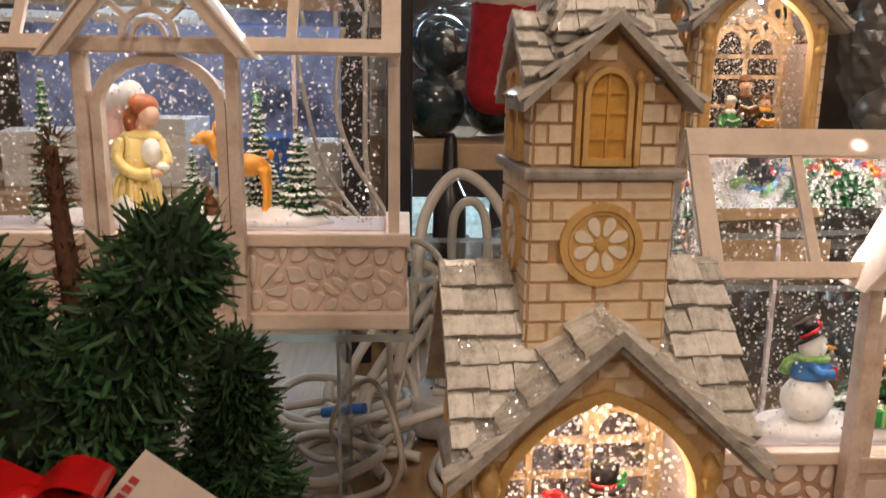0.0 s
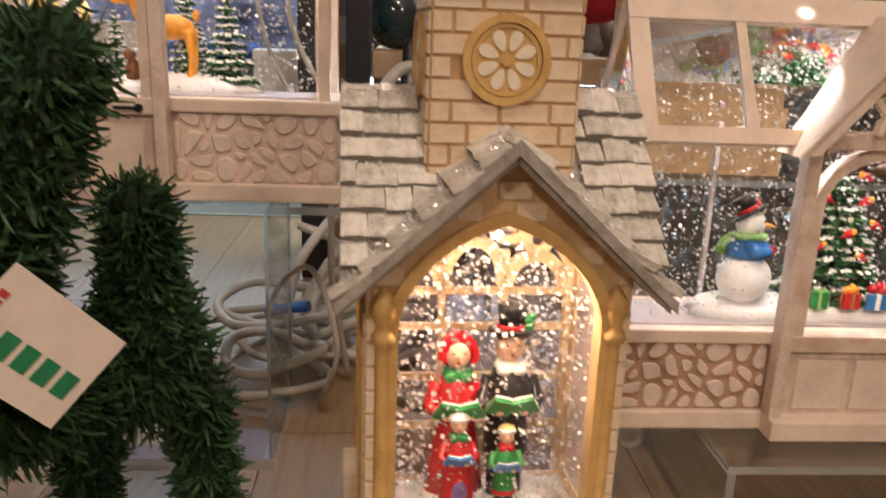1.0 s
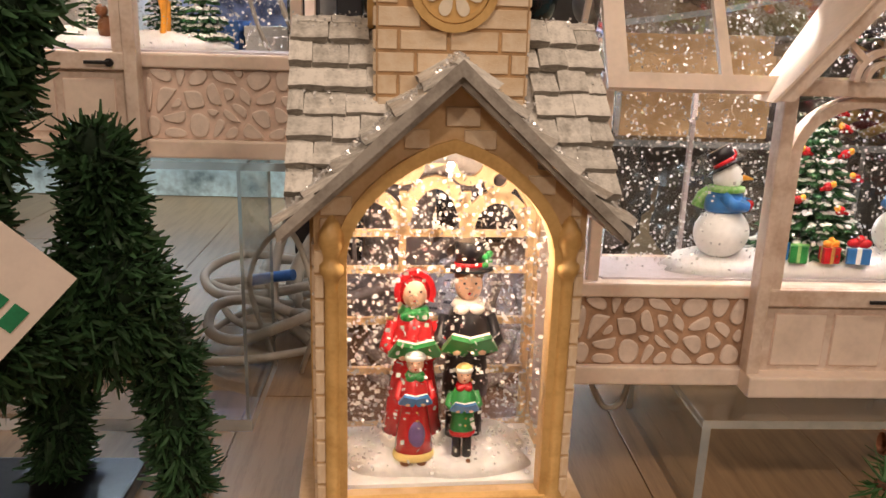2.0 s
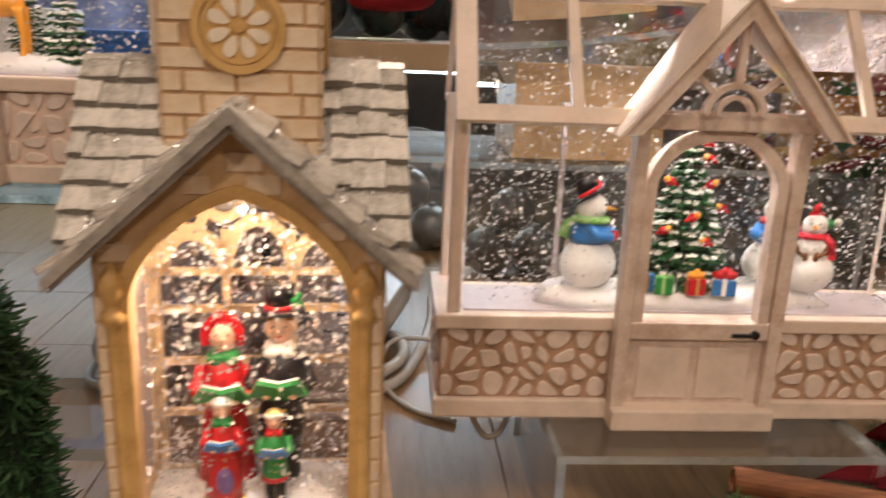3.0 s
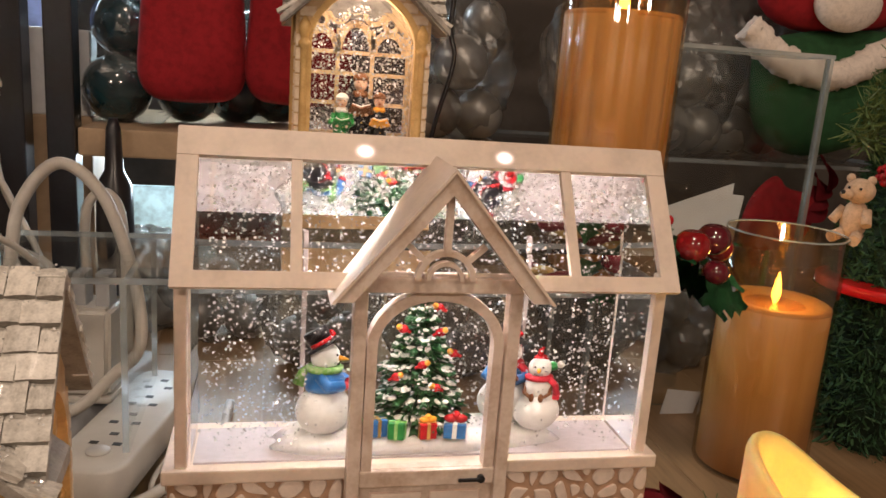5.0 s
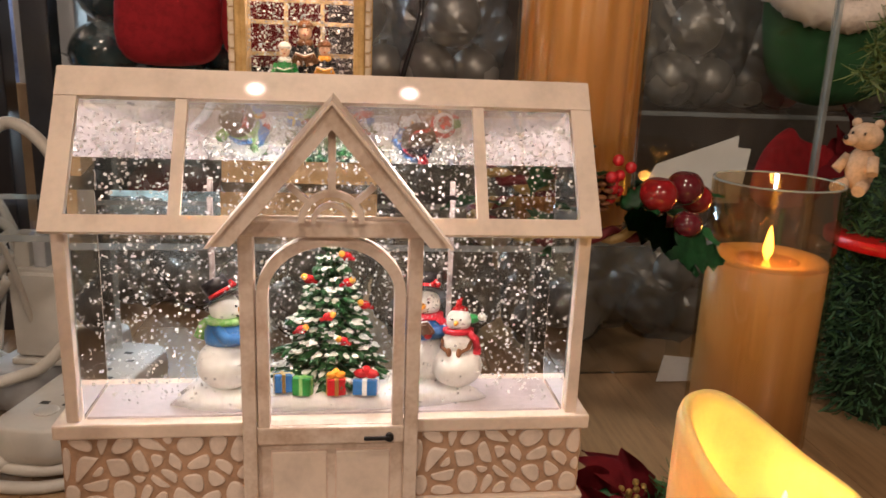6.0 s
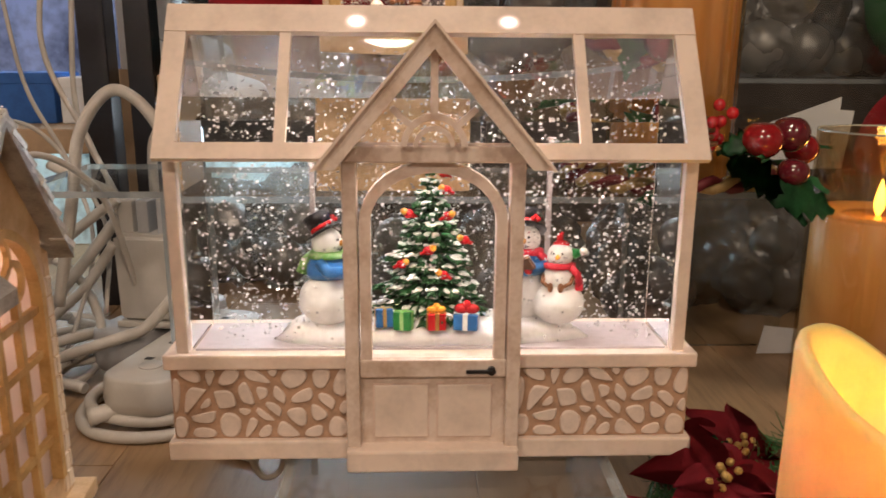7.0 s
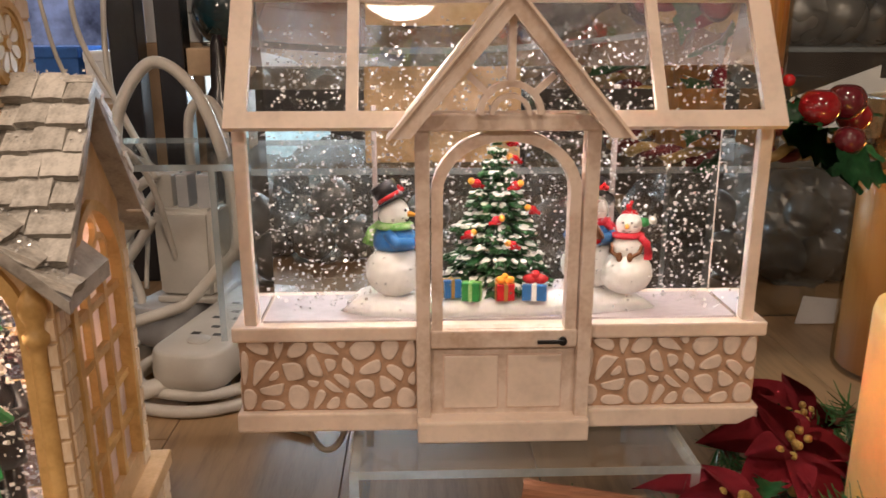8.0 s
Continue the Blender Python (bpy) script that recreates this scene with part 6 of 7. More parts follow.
for k in range(9):
    piece("berry", BERRY, pose(0.288 + rng_t.gauss(0, 0.006), 0.250 + rng_t.gauss(0, 0.006), -0.006 + rng_t.gauss(0, 0.004)) @ Matrix.Scale(0.0046, 4), garland)

# ---- berry ring at the foot of the tall candle ----
ring = thing("berry_candle_ring", pose(0.4535, 0.563, 0.131), "candle ring of holly leaves and glossy red berries round a candle", "wreath")
bm = nb()
for s in (0, 1):
    tube(bm, [(0.078 * math.cos(a) + 0.0034 * math.cos(14 * a + s * math.pi) * math.cos(a), 0.078 * math.sin(a) + 0.0034 * math.cos(14 * a + s * math.pi) * math.sin(a), 0.0074 + 0.0034 * math.sin(14 * a + s * math.pi)) for a in [2 * math.pi * i / 96 for i in range(97)]], 0.0036, 8, s)
STRIPE = material("gold_stripe_cord", (0.32, 0.22, 0.08), 0.5, 0.2, 300, 0.4)
WINE = material("wine_cord", (0.11, 0.010, 0.014), 0.6, 0.2, 300, 0.4)
part("twisted_cord", bm, [STRIPE, WINE], ring, "striped gold and wine cord")
APPLE = material("glossy_red_berry", (0.30, 0.008, 0.012), 0.12, 0.3, 60, 0.05, coat=1.0, second=(0.15, 0.006, 0.010))
PLUM = material("glossy_plum", (0.11, 0.010, 0.018), 0.12, 0.3, 60, 0.05, coat=1.0)
for (ax, ay, az), r, mt in (((0.034, -0.094, 0.040), 0.0135, APPLE), ((0.058, -0.082, 0.043), 0.0130, PLUM), ((0.060, -0.088, 0.018), 0.0105, PLUM), ((-0.030, -0.086, 0.030), 0.0115, PLUM), ((0.080, -0.055, 0.030), 0.012, APPLE)):
    bm = nb()
    ball(bm, (ax, ay, az), r, (1, 1, 0.94), seg=22)
    for v in bm.verts:
        q = Vector((v.co.x - ax, v.co.y - ay)).length
        if v.co.z > az and q < r * 0.5:
            v.co.z -= (r * 0.5 - q) * 0.5
    part("berry", bm, mt, ring, "glossy artificial fruit")
rng_t = random.Random(5)
for k in range(14):
    piece("berry", BERRY, pose(0.008 + rng_t.gauss(0, 0.007), -0.088 + rng_t.gauss(0, 0.006), 0.046 + rng_t.gauss(0, 0.008)) @ Matrix.Scale(0.0042, 4), ring)
for k, (a, z, s, up) in enumerate(((-75, 0.026, 0.046, -5), (-48, 0.018, 0.058, 8), (-58, 0.010, 0.060, 25), (-95, 0.034, 0.040, -40), (-20, 0.02, 0.05, -10), (-120, 0.02, 0.05, -5), (-100, 0.052, 0.032, -60), (-35, 0.008, 0.05, 20), (30, 0.02, 0.05, 0), (150, 0.02, 0.05, 0), (200, 0.02, 0.05, 0))):
    m = Matrix.Rotation(radians(a), 4, "Z") @ Matrix.Translation((0.068, 0, z)) @ Matrix.Rotation(radians(up), 4, "Y") @ Matrix.Scale(s, 4)
    piece("holly_leaf", HOLLY[k % 2], m, ring)
for k, (lx, ly, lz, turn_x, dip, ln, wd) in enumerate(((0.0115, -0.096, 0.026, 62, 31, 0.046, 1.5), (0.040, -0.094, 0.004, 58, 12, 0.052, 1.35), (0.0085, -0.092, 0.031, 70, -28, 0.030, 1.3), (0.052, -0.080, 0.010, 40, 30, 0.040, 1.4), (-0.020, -0.092, 0.020, 60, 150, 0.036, 1.4))):
    piece("holly_leaf", HOLLY[k % 2], pose(lx, ly, lz, turn_x, dip, 0) @ Matrix.Diagonal((ln, ln * wd, ln, 1)), ring)
bm = nb()
for j in range(6):
    for k in range(8):
        a = 2 * math.pi * (k + 0.5 * (j % 2)) / 8
        rr = 0.011 * math.sin(math.pi * (j + 1.2) / 7.5)
        ball(bm, (-0.005 + rr * math.cos(a), -0.082 + rr * math.sin(a), 0.028 + j * 0.0045), 0.004, (1, 1, 0.5), seg=6)
part("pine_cone", bm, F_BROWN, ring, "brown pine cone")


# ---- power strips and cables ----
SOCKET = material("dark_socket", (0.02, 0.02, 0.02), 0.5, 0.1, 100, 0)
RED_SW = material("red_switch", (0.65, 0.02, 0.02), 0.3, 0.1, 100, 0, emit=(1, 0.05, 0.03), strength=0.8)
CELLO_BLUE = material("blue_plastic", (0.03, 0.12, 0.40), 0.4, 0.2, 60, 0.1)


def strip(m, ln, w, h, mat, label, sockets, switches, pitch=0.044):
    s = thing("power_strip", m, label, "power strip", "power strips")
    # rounded ends, a lower shell that tapers in and a top with a soft edge
    bm = nb()
    rings = []
    for inset, z in ((0.0030, 0.0), (0.0008, 0.0030), (0.0, h * 0.35), (0.0004, h * 0.62), (0.0014, h - 0.0022), (0.0024, h - 0.0007), (0.0040, h)):
        rad = 0.019 - inset
        ring = []
        for cx, cy, a0 in ((w / 2 - 0.019, 0.019, -90), (w / 2 - 0.019, ln - 0.019, 0), (-w / 2 + 0.019, ln - 0.019, 90), (-w / 2 + 0.019, 0.019, 180)):
            for q in range(7):
                a = radians(a0 + q * 15)
                ring.append(bm.verts.new((cx + rad * math.cos(a), cy + rad * math.sin(a), z)))
        rings.append(ring)
    for lo, hi in zip(rings, rings[1:]):
        for q in range(len(lo)):
            bm.faces.new((lo[q], lo[(q + 1) % len(lo)], hi[(q + 1) % len(lo)], hi[q]))
    bm.faces.new(rings[-1])
    bm.faces.new(rings[0][::-1])
    part("housing", bm, mat, s, smooth=35)
    for k in range(sockets):
        y = ln * 0.26 + k * pitch
        for dx, dy in ((0, 0.009), (-0.0085, -0.006), (0.0085, -0.006)):
            part("socket_hole", box(nb(), dx - 0.0032, dx + 0.0032, y + dy - 0.0022, y + dy + 0.0022, h - 0.001, h + 0.0003), SOCKET, s)
        if switches:
            part("rocker_switch", box(nb(), 0.011, 0.019, y - 0.006, y + 0.006, h - 0.001, h + 0.002, 0.0006), RED_SW, s, "red lit rocker switch")
    if not switches:
        bm = nb()
        turned(bm, [(0.0085, 0), (0.0085, 0.0008), (0.0078, 0.0014), (0.0001, 0.0014)], (0, 0.030, h), 20)
        part("button", bm, WHITE_PLASTIC, s)
    return s


strip(pose(0.0610, 0.4740, -0.0250, 0, 0, -13), 0.186, 0.058, 0.0270, WHITE_PLASTIC, "white plastic power strip lying on its coiled cable", 4, False, 0.034)
strip(pose(0.010, 0.575, -0.0340, 0, 0, -20), 0.15, 0.056, 0.0340, GREY_PLASTIC, "grey power strip with red lit switches", 2, True)
ad = thing("power_adapter", pose(0.0395, 0.612, 0.0005, 0, 0, -8), "white plastic power adapter plugged into a grey strip", "adapter")
bm = box(nb(), -0.0235, 0.0235, -0.022, 0.022, 0.004, 0.079)
for v in bm.verts:
    if v.co.z > 0.05:
        v.co.x *= 1.06
bmesh.ops.bevel(bm, geom=bm.edges[:], offset=0.004, segments=3, affect="EDGES")
part("housing", bm, WHITE_PLASTIC, ad, smooth=40)
part("foot", box(nb(), -0.0255, 0.0255, -0.024, 0.024, 0, 0.0055, 0.0018), WHITE_PLASTIC, ad)
for px, pw in ((-0.016, 0.0062), (-0.0015, 0.0050), (0.0165, 0.0056)):
    part("plug_block", box(nb(), px - pw, px + pw, -0.012, 0.006, 0.0785, 0.106, 0.0014), GREY_PLASTIC if pw < 0.006 else WHITE_PLASTIC, ad)



def cable(label, ctrl, r, mat=None, steps=10):
    bm = tube(nb(), curve_pts(ctrl, steps), r, 10)
    ob = part("power_cable", bm, mat or CABLE_WHITE, None)
    return tagged(ob, label, "cable", "loose cables")


CL = TABLE + 0.0045
cable("thick white cable arching up in a tall loop", [(-0.020, 0.560, 0.030), (-0.004, 0.568, 0.115), (0.004, 0.575, 0.165), (0.030, 0.580, 0.196), (0.062, 0.575, 0.172), (0.084, 0.566, 0.110), (0.088, 0.560, 0.060), (0.067, 0.565, 0.034), (0.044, 0.565, 0.0095), (0.024, 0.565, 0.001), (-0.018, 0.560, -0.012), (-0.050, 0.565, -0.030)], 0.0047)
for k, pts in enumerate((
        [(0.018, 0.600, 0.108), (-0.004, 0.598, 0.092), (-0.034, 0.590, 0.066), (-0.058, 0.570, 0.030), (-0.060, 0.545, -0.016), (-0.030, 0.520, -0.036)],
        [(0.014, 0.606, 0.090), (-0.008, 0.602, 0.062), (-0.036, 0.592, 0.026), (-0.052, 0.580, -0.010), (-0.036, 0.560, -0.034)],
        [(0.012, 0.600, 0.070), (-0.014, 0.596, 0.034), (-0.044, 0.585, 0.004), (-0.040, 0.560, -0.026), (0.000, 0.545, -0.034)],
        [(-0.060, 0.610, 0.060), (-0.030, 0.606, 0.048), (-0.010, 0.600, 0.020), (-0.004, 0.590, -0.008), (-0.030, 0.570, -0.030)],
        [(-0.052, 0.640, 0.130), (-0.020, 0.625, 0.120), (0.008, 0.612, 0.112), (0.018, 0.606, 0.100)])):
    cable("white cable bundled beside the power adapter", pts, (0.0042, 0.0048, 0.0044, 0.0038, 0.0040)[k])
cable("white cable bent over a riser", [(0.034, 0.650, 0.020), (0.030, 0.655, 0.125), (0.036, 0.655, 0.156), (0.052, 0.652, 0.160), (0.062, 0.650, 0.130), (0.064, 0.650, 0.020)], 0.0042)
coil = [(0.150, 0.690, CL), (0.146, 0.620, CL), (0.128, 0.530, CL), (0.108, 0.488, CL), (0.072, 0.470, CL), (0.030, 0.480, CL), (0.010, 0.520, CL), (0.028, 0.575, CL), (0.075, 0.600, CL),
        (0.112, 0.575, CL + 0.005), (0.120, 0.525, CL + 0.009), (0.098, 0.486, CL + 0.0095), (0.066, 0.476, CL + 0.0095), (0.030, 0.492, CL + 0.0095), (0.016, 0.525, CL + 0.009), (0.034, 0.565, CL + 0.009), (0.070, 0.585, CL + 0.009)]
cable("white cable coiled under the power strip", coil, 0.0044)
bm = turned(nb(), [(0.0001, 0.0), (0.0062, 0.0), (0.0068, 0.004), (0.0062, 0.008), (0.0064, 0.012), (0.0056, 0.016), (0.0058, 0.020), (0.0046, 0.026)], seg=16)
bm.transform(pose(0.030, 0.478, CL + 0.012, 0, 82, 20))
tagged(part("cable_grommet", bm, CABLE_WHITE, None), "ribbed white cable grommet on the coiled cable", "cable", "loose cables")
cable("thin white cable sagging under the greenhouse globe", [(0.158, 0.400, 0.004), (0.160, 0.396, -0.010), (0.168, 0.392, -0.024), (0.178, 0.392, -0.022), (0.184, 0.396, -0.008), (0.186, 0.400, 0.006)], 0.0019)
rng_c = random.Random(31)
for k in range(7):
    cx, cy = rng_c.uniform(-0.070, -0.010), rng_c.uniform(0.500, 0.640)
    rx, ry, ph = rng_c.uniform(0.030, 0.065), rng_c.uniform(0.030, 0.060), rng_c.uniform(0, 6)
    pts = [(cx + rx * math.cos(ph + a * 0.9), cy + ry * math.sin(ph + a * 0.9), CL + 0.004 * k + 0.006 * (1 + math.sin(a * 1.7 + k))) for a in range(0, 8)]
    cable("loose white cable in a tangled heap", pts, rng_c.choice((0.0030, 0.0040, 0.0046)), None, 6)
for k, pts in enumerate((
        [(-0.012, 0.520, CL), (-0.024, 0.505, 0.060), (-0.016, 0.520, 0.150), (0.020, 0.560, 0.120), (0.030, 0.600, 0.020)],
        [(-0.120, 0.720, 0.330), (-0.090, 0.690, 0.200), (-0.040, 0.650, 0.130), (-0.010, 0.610, 0.060), (-0.030, 0.560, CL)],
        [(-0.060, 0.740, 0.380), (-0.075, 0.700, 0.240), (-0.030, 0.670, 0.150), (0.000, 0.640, 0.100), (0.010, 0.620, 0.020)],
        [(-0.200, 0.700, 0.160), (-0.120, 0.690, 0.165), (-0.060, 0.660, 0.150), (-0.010, 0.640, 0.080), (0.000, 0.600, 0.010)],
        [(-0.055, 0.740, 0.390), (-0.050, 0.715, 0.280), (-0.045, 0.690, 0.170), (-0.002, 0.660, 0.090), (0.012, 0.650, 0.010)],
        [(-0.030, 0.470, CL), (-0.015, 0.440, 0.020), (-0.035, 0.455, 0.070), (-0.065, 0.475, 0.030), (-0.050, 0.480, CL)])):
    cable("thin white cable trailing down behind the lanterns", pts, 0.0019 if k % 2 else 0.0025)
cable("thin white cable from the greenhouse globe", [(0.155, 0.440, TABLE + 0.002), (0.127, 0.457, TABLE + 0.002), (0.110, 0.482, TABLE + 0.003), (0.1035, 0.503, TABLE + 0.008), (0.103, 0.520, TABLE + 0.013), (0.112, 0.548, TABLE + 0.016), (0.132, 0.560, TABLE + 0.014), (0.160, 0.560, TABLE + 0.010)], 0.0020)
cable("thin black cord hanging behind the church lantern", [(0.352, 0.680, 0.460), (0.338, 0.672, 0.330), (0.340, 0.660, 0.290), (0.322, 0.650, 0.220), (0.318, 0.650, 0.136)], 0.0022, F_BLACK)
cable("blue cable end in the tangle", [(-0.080, 0.560, 0.000), (-0.060, 0.552, 0.006), (-0.045, 0.545, 0.010)], 0.0045, CELLO_BLUE)
plug = thing("black_plug", pose(0.034, 0.765, 0.0, 0, 0, 0), "black moulded plug standing against the shelf", "plug")
bm = nb()
turned(bm, [(0.014, TABLE), (0.018, 0.10), (0.017, 0.150), (0.009, 0.165), (0.007, 0.205), (0.004, 0.215)], (0, 0, 0), 16)
part("moulded_body", bm, F_BLACK, plug)

# ---- the crowded shelves behind ----
BEIGE = material("beige_board", (0.42, 0.30, 0.19), 0.6, 0.15, 30, 0.1)
COLD = (0.72, 0.88, 1.0)
COLD_TUBE = material("added_cold_tube", (0.9, 0.95, 1), 0.4, 0, 1, 0, emit=(0.70, 0.88, 1.0), strength=5)
TEAL = material("dark_teal_bauble", (0.012, 0.045, 0.055), 0.12, 0.3, 60, 0.1, coat=0.8, second=(0.004, 0.015, 0.02))
SILVER = material("silver_bauble", (0.36, 0.35, 0.33), 0.38, 0.2, 60, 0.2, metal=0.6)
DULL_BAUBLE = material("dull_grey_bauble", (0.07, 0.065, 0.06), 0.55, 0.3, 60, 0.2)
WHITE_BOX = material("white_carton", (0.70, 0.72, 0.74), 0.5, 0.1, 40, 0.1)


def crinkle(name, tint, share, bump, scale, grey=0.15):
    """Crumpled clear film: part see-through, part gloss, with sharp folds."""
    m = bpy.data.materials.new(name)
    m.use_nodes = True
    nt = m.node_tree
    nt.nodes.remove(nt.nodes["Principled BSDF"])
    tr, gl, df, mx, mx2, vo, bp, tc = (nt.nodes.new("ShaderNode" + k) for k in ("BsdfTransparent", "BsdfGlossy", "BsdfDiffuse", "MixShader", "MixShader", "TexVoronoi", "Bump", "TexCoord"))
    tr.inputs[0].default_value = (*tint, 1)
    gl.inputs["Roughness"].default_value = 0.28
    gl.inputs["Color"].default_value = (0.9, 0.9, 0.9, 1)
    df.inputs[0].default_value = (grey, grey * 0.98, grey * 0.93, 1)
    vo.inputs["Scale"].default_value = scale
    vo.feature = "F1"
    bp.inputs["Strength"].default_value = bump
    bp.inputs["Distance"].default_value = 0.004
    nt.links.new(tc.outputs["Object"], vo.inputs["Vector"])
    nt.links.new(vo.outputs["Distance"], bp.inputs["Height"])
    nt.links.new(bp.outputs[0], gl.inputs["Normal"])
    nt.links.new(bp.outputs[0], df.inputs["Normal"])
    mx.inputs[0].default_value = 0.14
    nt.links.new(df.outputs[0], mx.inputs[1])
    nt.links.new(gl.outputs[0], mx.inputs[2])
    mx2.inputs[0].default_value = share
    nt.links.new(tr.outputs[0], mx2.inputs[1])
    nt.links.new(mx.outputs[0], mx2.inputs[2])
    nt.links.new(mx2.outputs[0], nt.nodes["Material Output"].inputs[0])
    return m


FILM = crinkle("crumpled_clear_film", (0.90, 0.90, 0.90), 0.50, 1.0, 34)

FILM_DARK = crinkle("thin_clear_film", (0.92, 0.93, 0.93), 0.24, 1.0, 34, 0.05)


def bag(c, size, seed, baubles, mat, label):
    b = thing("ornament_bag", pose(*c), label, "plastic bag", "bags of baubles")
    rng = random.Random(seed)
    for dx, dy, dz, r in baubles:
        bm = nb()
        ball(bm, (dx, dy, dz), r, seg=24)
        turned(bm, [(r * 0.16, 0), (r * 0.16, r * 0.18), (0.0005, r * 0.18)], (dx, dy, dz + r * 0.96), 10)
        part("bauble", bm, mat, b)
    bm = nb()
    ball(bm, (0, 0, size[2]), 1.0, size, seg=40)
    for v in bm.verts:
        n = noise.fractal(v.co * 28 + Vector((seed * 3.1, 0, 0)), 0.6, 2.0, 4) * 0.010 + abs(noise.noise(v.co * 45 + Vector((0, seed, 0)))) * 0.008
        v.co += Vector((v.co.x, v.co.y, v.co.z - size[2])).normalized() * n
        v.co.z = max(v.co.z, 0.0004)
    for f in bm.faces:
        f.smooth = False
    part("clear_film", bm, FILM_DARK if mat is TEAL else FILM, b, "crumpled clear plastic film").visible_shadow = False
    return b


# posts and boards of the shelving, with light tubes added
rack = thing("display_shelving", pose(0, 0, 0), "black-posted shelving with beige boards and added cold light tubes", "shelf")
for x0, x1 in ((-0.078, -0.050), (-0.031, -0.005), (-0.560, -0.530), (0.980, 1.010)):
    part("post", box(nb(), x0, x1, 0.785, 0.815, TABLE, 0.90, 0.002), F_BLACK, rack)
part("board", box(nb(), -0.004, 0.450, 0.790, 1.080, 0.174, 0.202, 0.002), BEIGE, rack)
clear_board = plate("clear_board", rack, (0.450, 0.979, 0.800, 1.080, 0.197, 0.202), 2)
part("board", box(nb(), -0.529, -0.079, 0.800, 1.080, 0.120, 0.146, 0.002), BEIGE, rack)
part("board", box(nb(), -0.529, 0.979, 0.820, 1.080, 0.500, 0.525, 0.002), BEIGE, rack)
part("hanging_rail", box(nb(), -0.004, 0.979, 0.795, 0.805, 0.470, 0.480, 0.001), F_BLACK, rack)
# Unseen tubes with lamps, added to give the shelves their cold light.
for x0, x1, z in ((-0.50, -0.09, 0.110), (-0.50, -0.09, 0.490), (0.01, 0.30, 0.164), (0.01, 0.20, 0.490)):
    part("added_light_tube", tube(nb(), [(x0, 1.05, z), (x1, 1.05, z)], 0.006, 10), COLD_TUBE, rack, "added cold white light tube")
    lamp("added_tube_lamp", "AREA", look(((x0 + x1) / 2, 1.035, z - 0.012), ((x0 + x1) / 2, 0.85, z - 0.20)), (0.3 if x0 < 0 else 1.3) if z < 0.2 else (0.7 if x0 < 0 else 1.8), COLD, abs(x1 - x0), 0.02)

# Glowing panel added in place of the bluish, cold-lit bins on the shelf.
LIT_BLUE = material("standin_blue_glow", (0.28, 0.36, 0.66), 0.5, 0.4, 11, 0.1, emit=(0.30, 0.38, 0.66), strength=0.11, second=(0.02, 0.03, 0.07), lit=True)
part("standin_glow_panel", box(nb(), -0.528, -0.080, 1.070, 1.078, 0.150, 0.480, 0.001), LIT_BLUE, rack, "glowing blue panel in place of cold-lit shelf goods")
# Second added glow, for the bright cold-lit film below the shelf.
LIT_COLD = material("standin_cold_glow", (0.60, 0.78, 0.82), 0.5, 0.4, 14, 0.1, emit=(0.6, 0.8, 0.85), strength=0.22, second=(0.04, 0.07, 0.08), lit=True)
part("standin_glow_panel", box(nb(), -0.528, 0.110, 1.070, 1.078, TABLE + 0.001, 0.100, 0.001), LIT_COLD, rack, "glowing pale panel in place of cold-lit film below the shelf")
bag((0.040, 0.880, 0.202), (0.075, 0.055, 0.075), 1, [(-0.020, -0.010, 0.036, 0.036), (-0.012, 0.0, 0.104, 0.036), (0.050, 0.010, 0.036, 0.034), (0.044, 0.012, 0.100, 0.034)], TEAL, "bag of dark teal baubles on the shelf")
bag((0.160, 0.940, 0.202), (0.060, 0.055, 0.080), 2, [(-0.020, 0, 0.034, 0.034), (0.030, 0.01, 0.036, 0.034), (0.0, 0.0, 0.100, 0.034)], TEAL, "bag of dark teal baubles on the shelf")
for k, bx in enumerate((0.290, 0.395)):
    bag((bx, 0.900 - 0.02 * (k % 2), 0.202), (0.062, 0.055, 0.085), 5 + k, [(-0.025, 0, 0.032, 0.032), (0.030, 0.01, 0.030, 0.030), (0.0, -0.01, 0.090, 0.032), (0.030, 0.012, 0.140, 0.026)], SILVER, "bag of silver baubles on the shelf")
for k, (bx, by) in enumerate(((0.560, 0.850), (0.665, 0.845), (0.775, 0.880), (0.880, 0.860))):
    bag((bx, by, 0.202), (0.070, 0.045, 0.100), 50 + k, [(-0.020, 0, 0.032, 0.031), (0.030, 0.005, 0.030, 0.029), (0.005, 0.0, 0.090, 0.030)], SILVER, "bag of silver baubles on the clear shelf")
for k, (bx, by) in enumerate(((0.040, 0.900), (0.130, 0.880), (0.240, 0.800), (0.370, 0.760), (0.500, 0.740), (0.560, 0.800), (0.640, 0.760), (0.760, 0.830))):
    bag((bx, by, TABLE), (0.066, 0.050, 0.062 + 0.008 * (k % 3)), 20 + k, [(-0.024, 0, 0.028, 0.027), (0.028, 0.005, 0.027, 0.027), (0.0, 0.0, 0.075, 0.024)], DULL_BAUBLE if k > 2 else SILVER, "bag of dull grey baubles under the shelf" if k > 2 else "bag of silver baubles under the shelf")
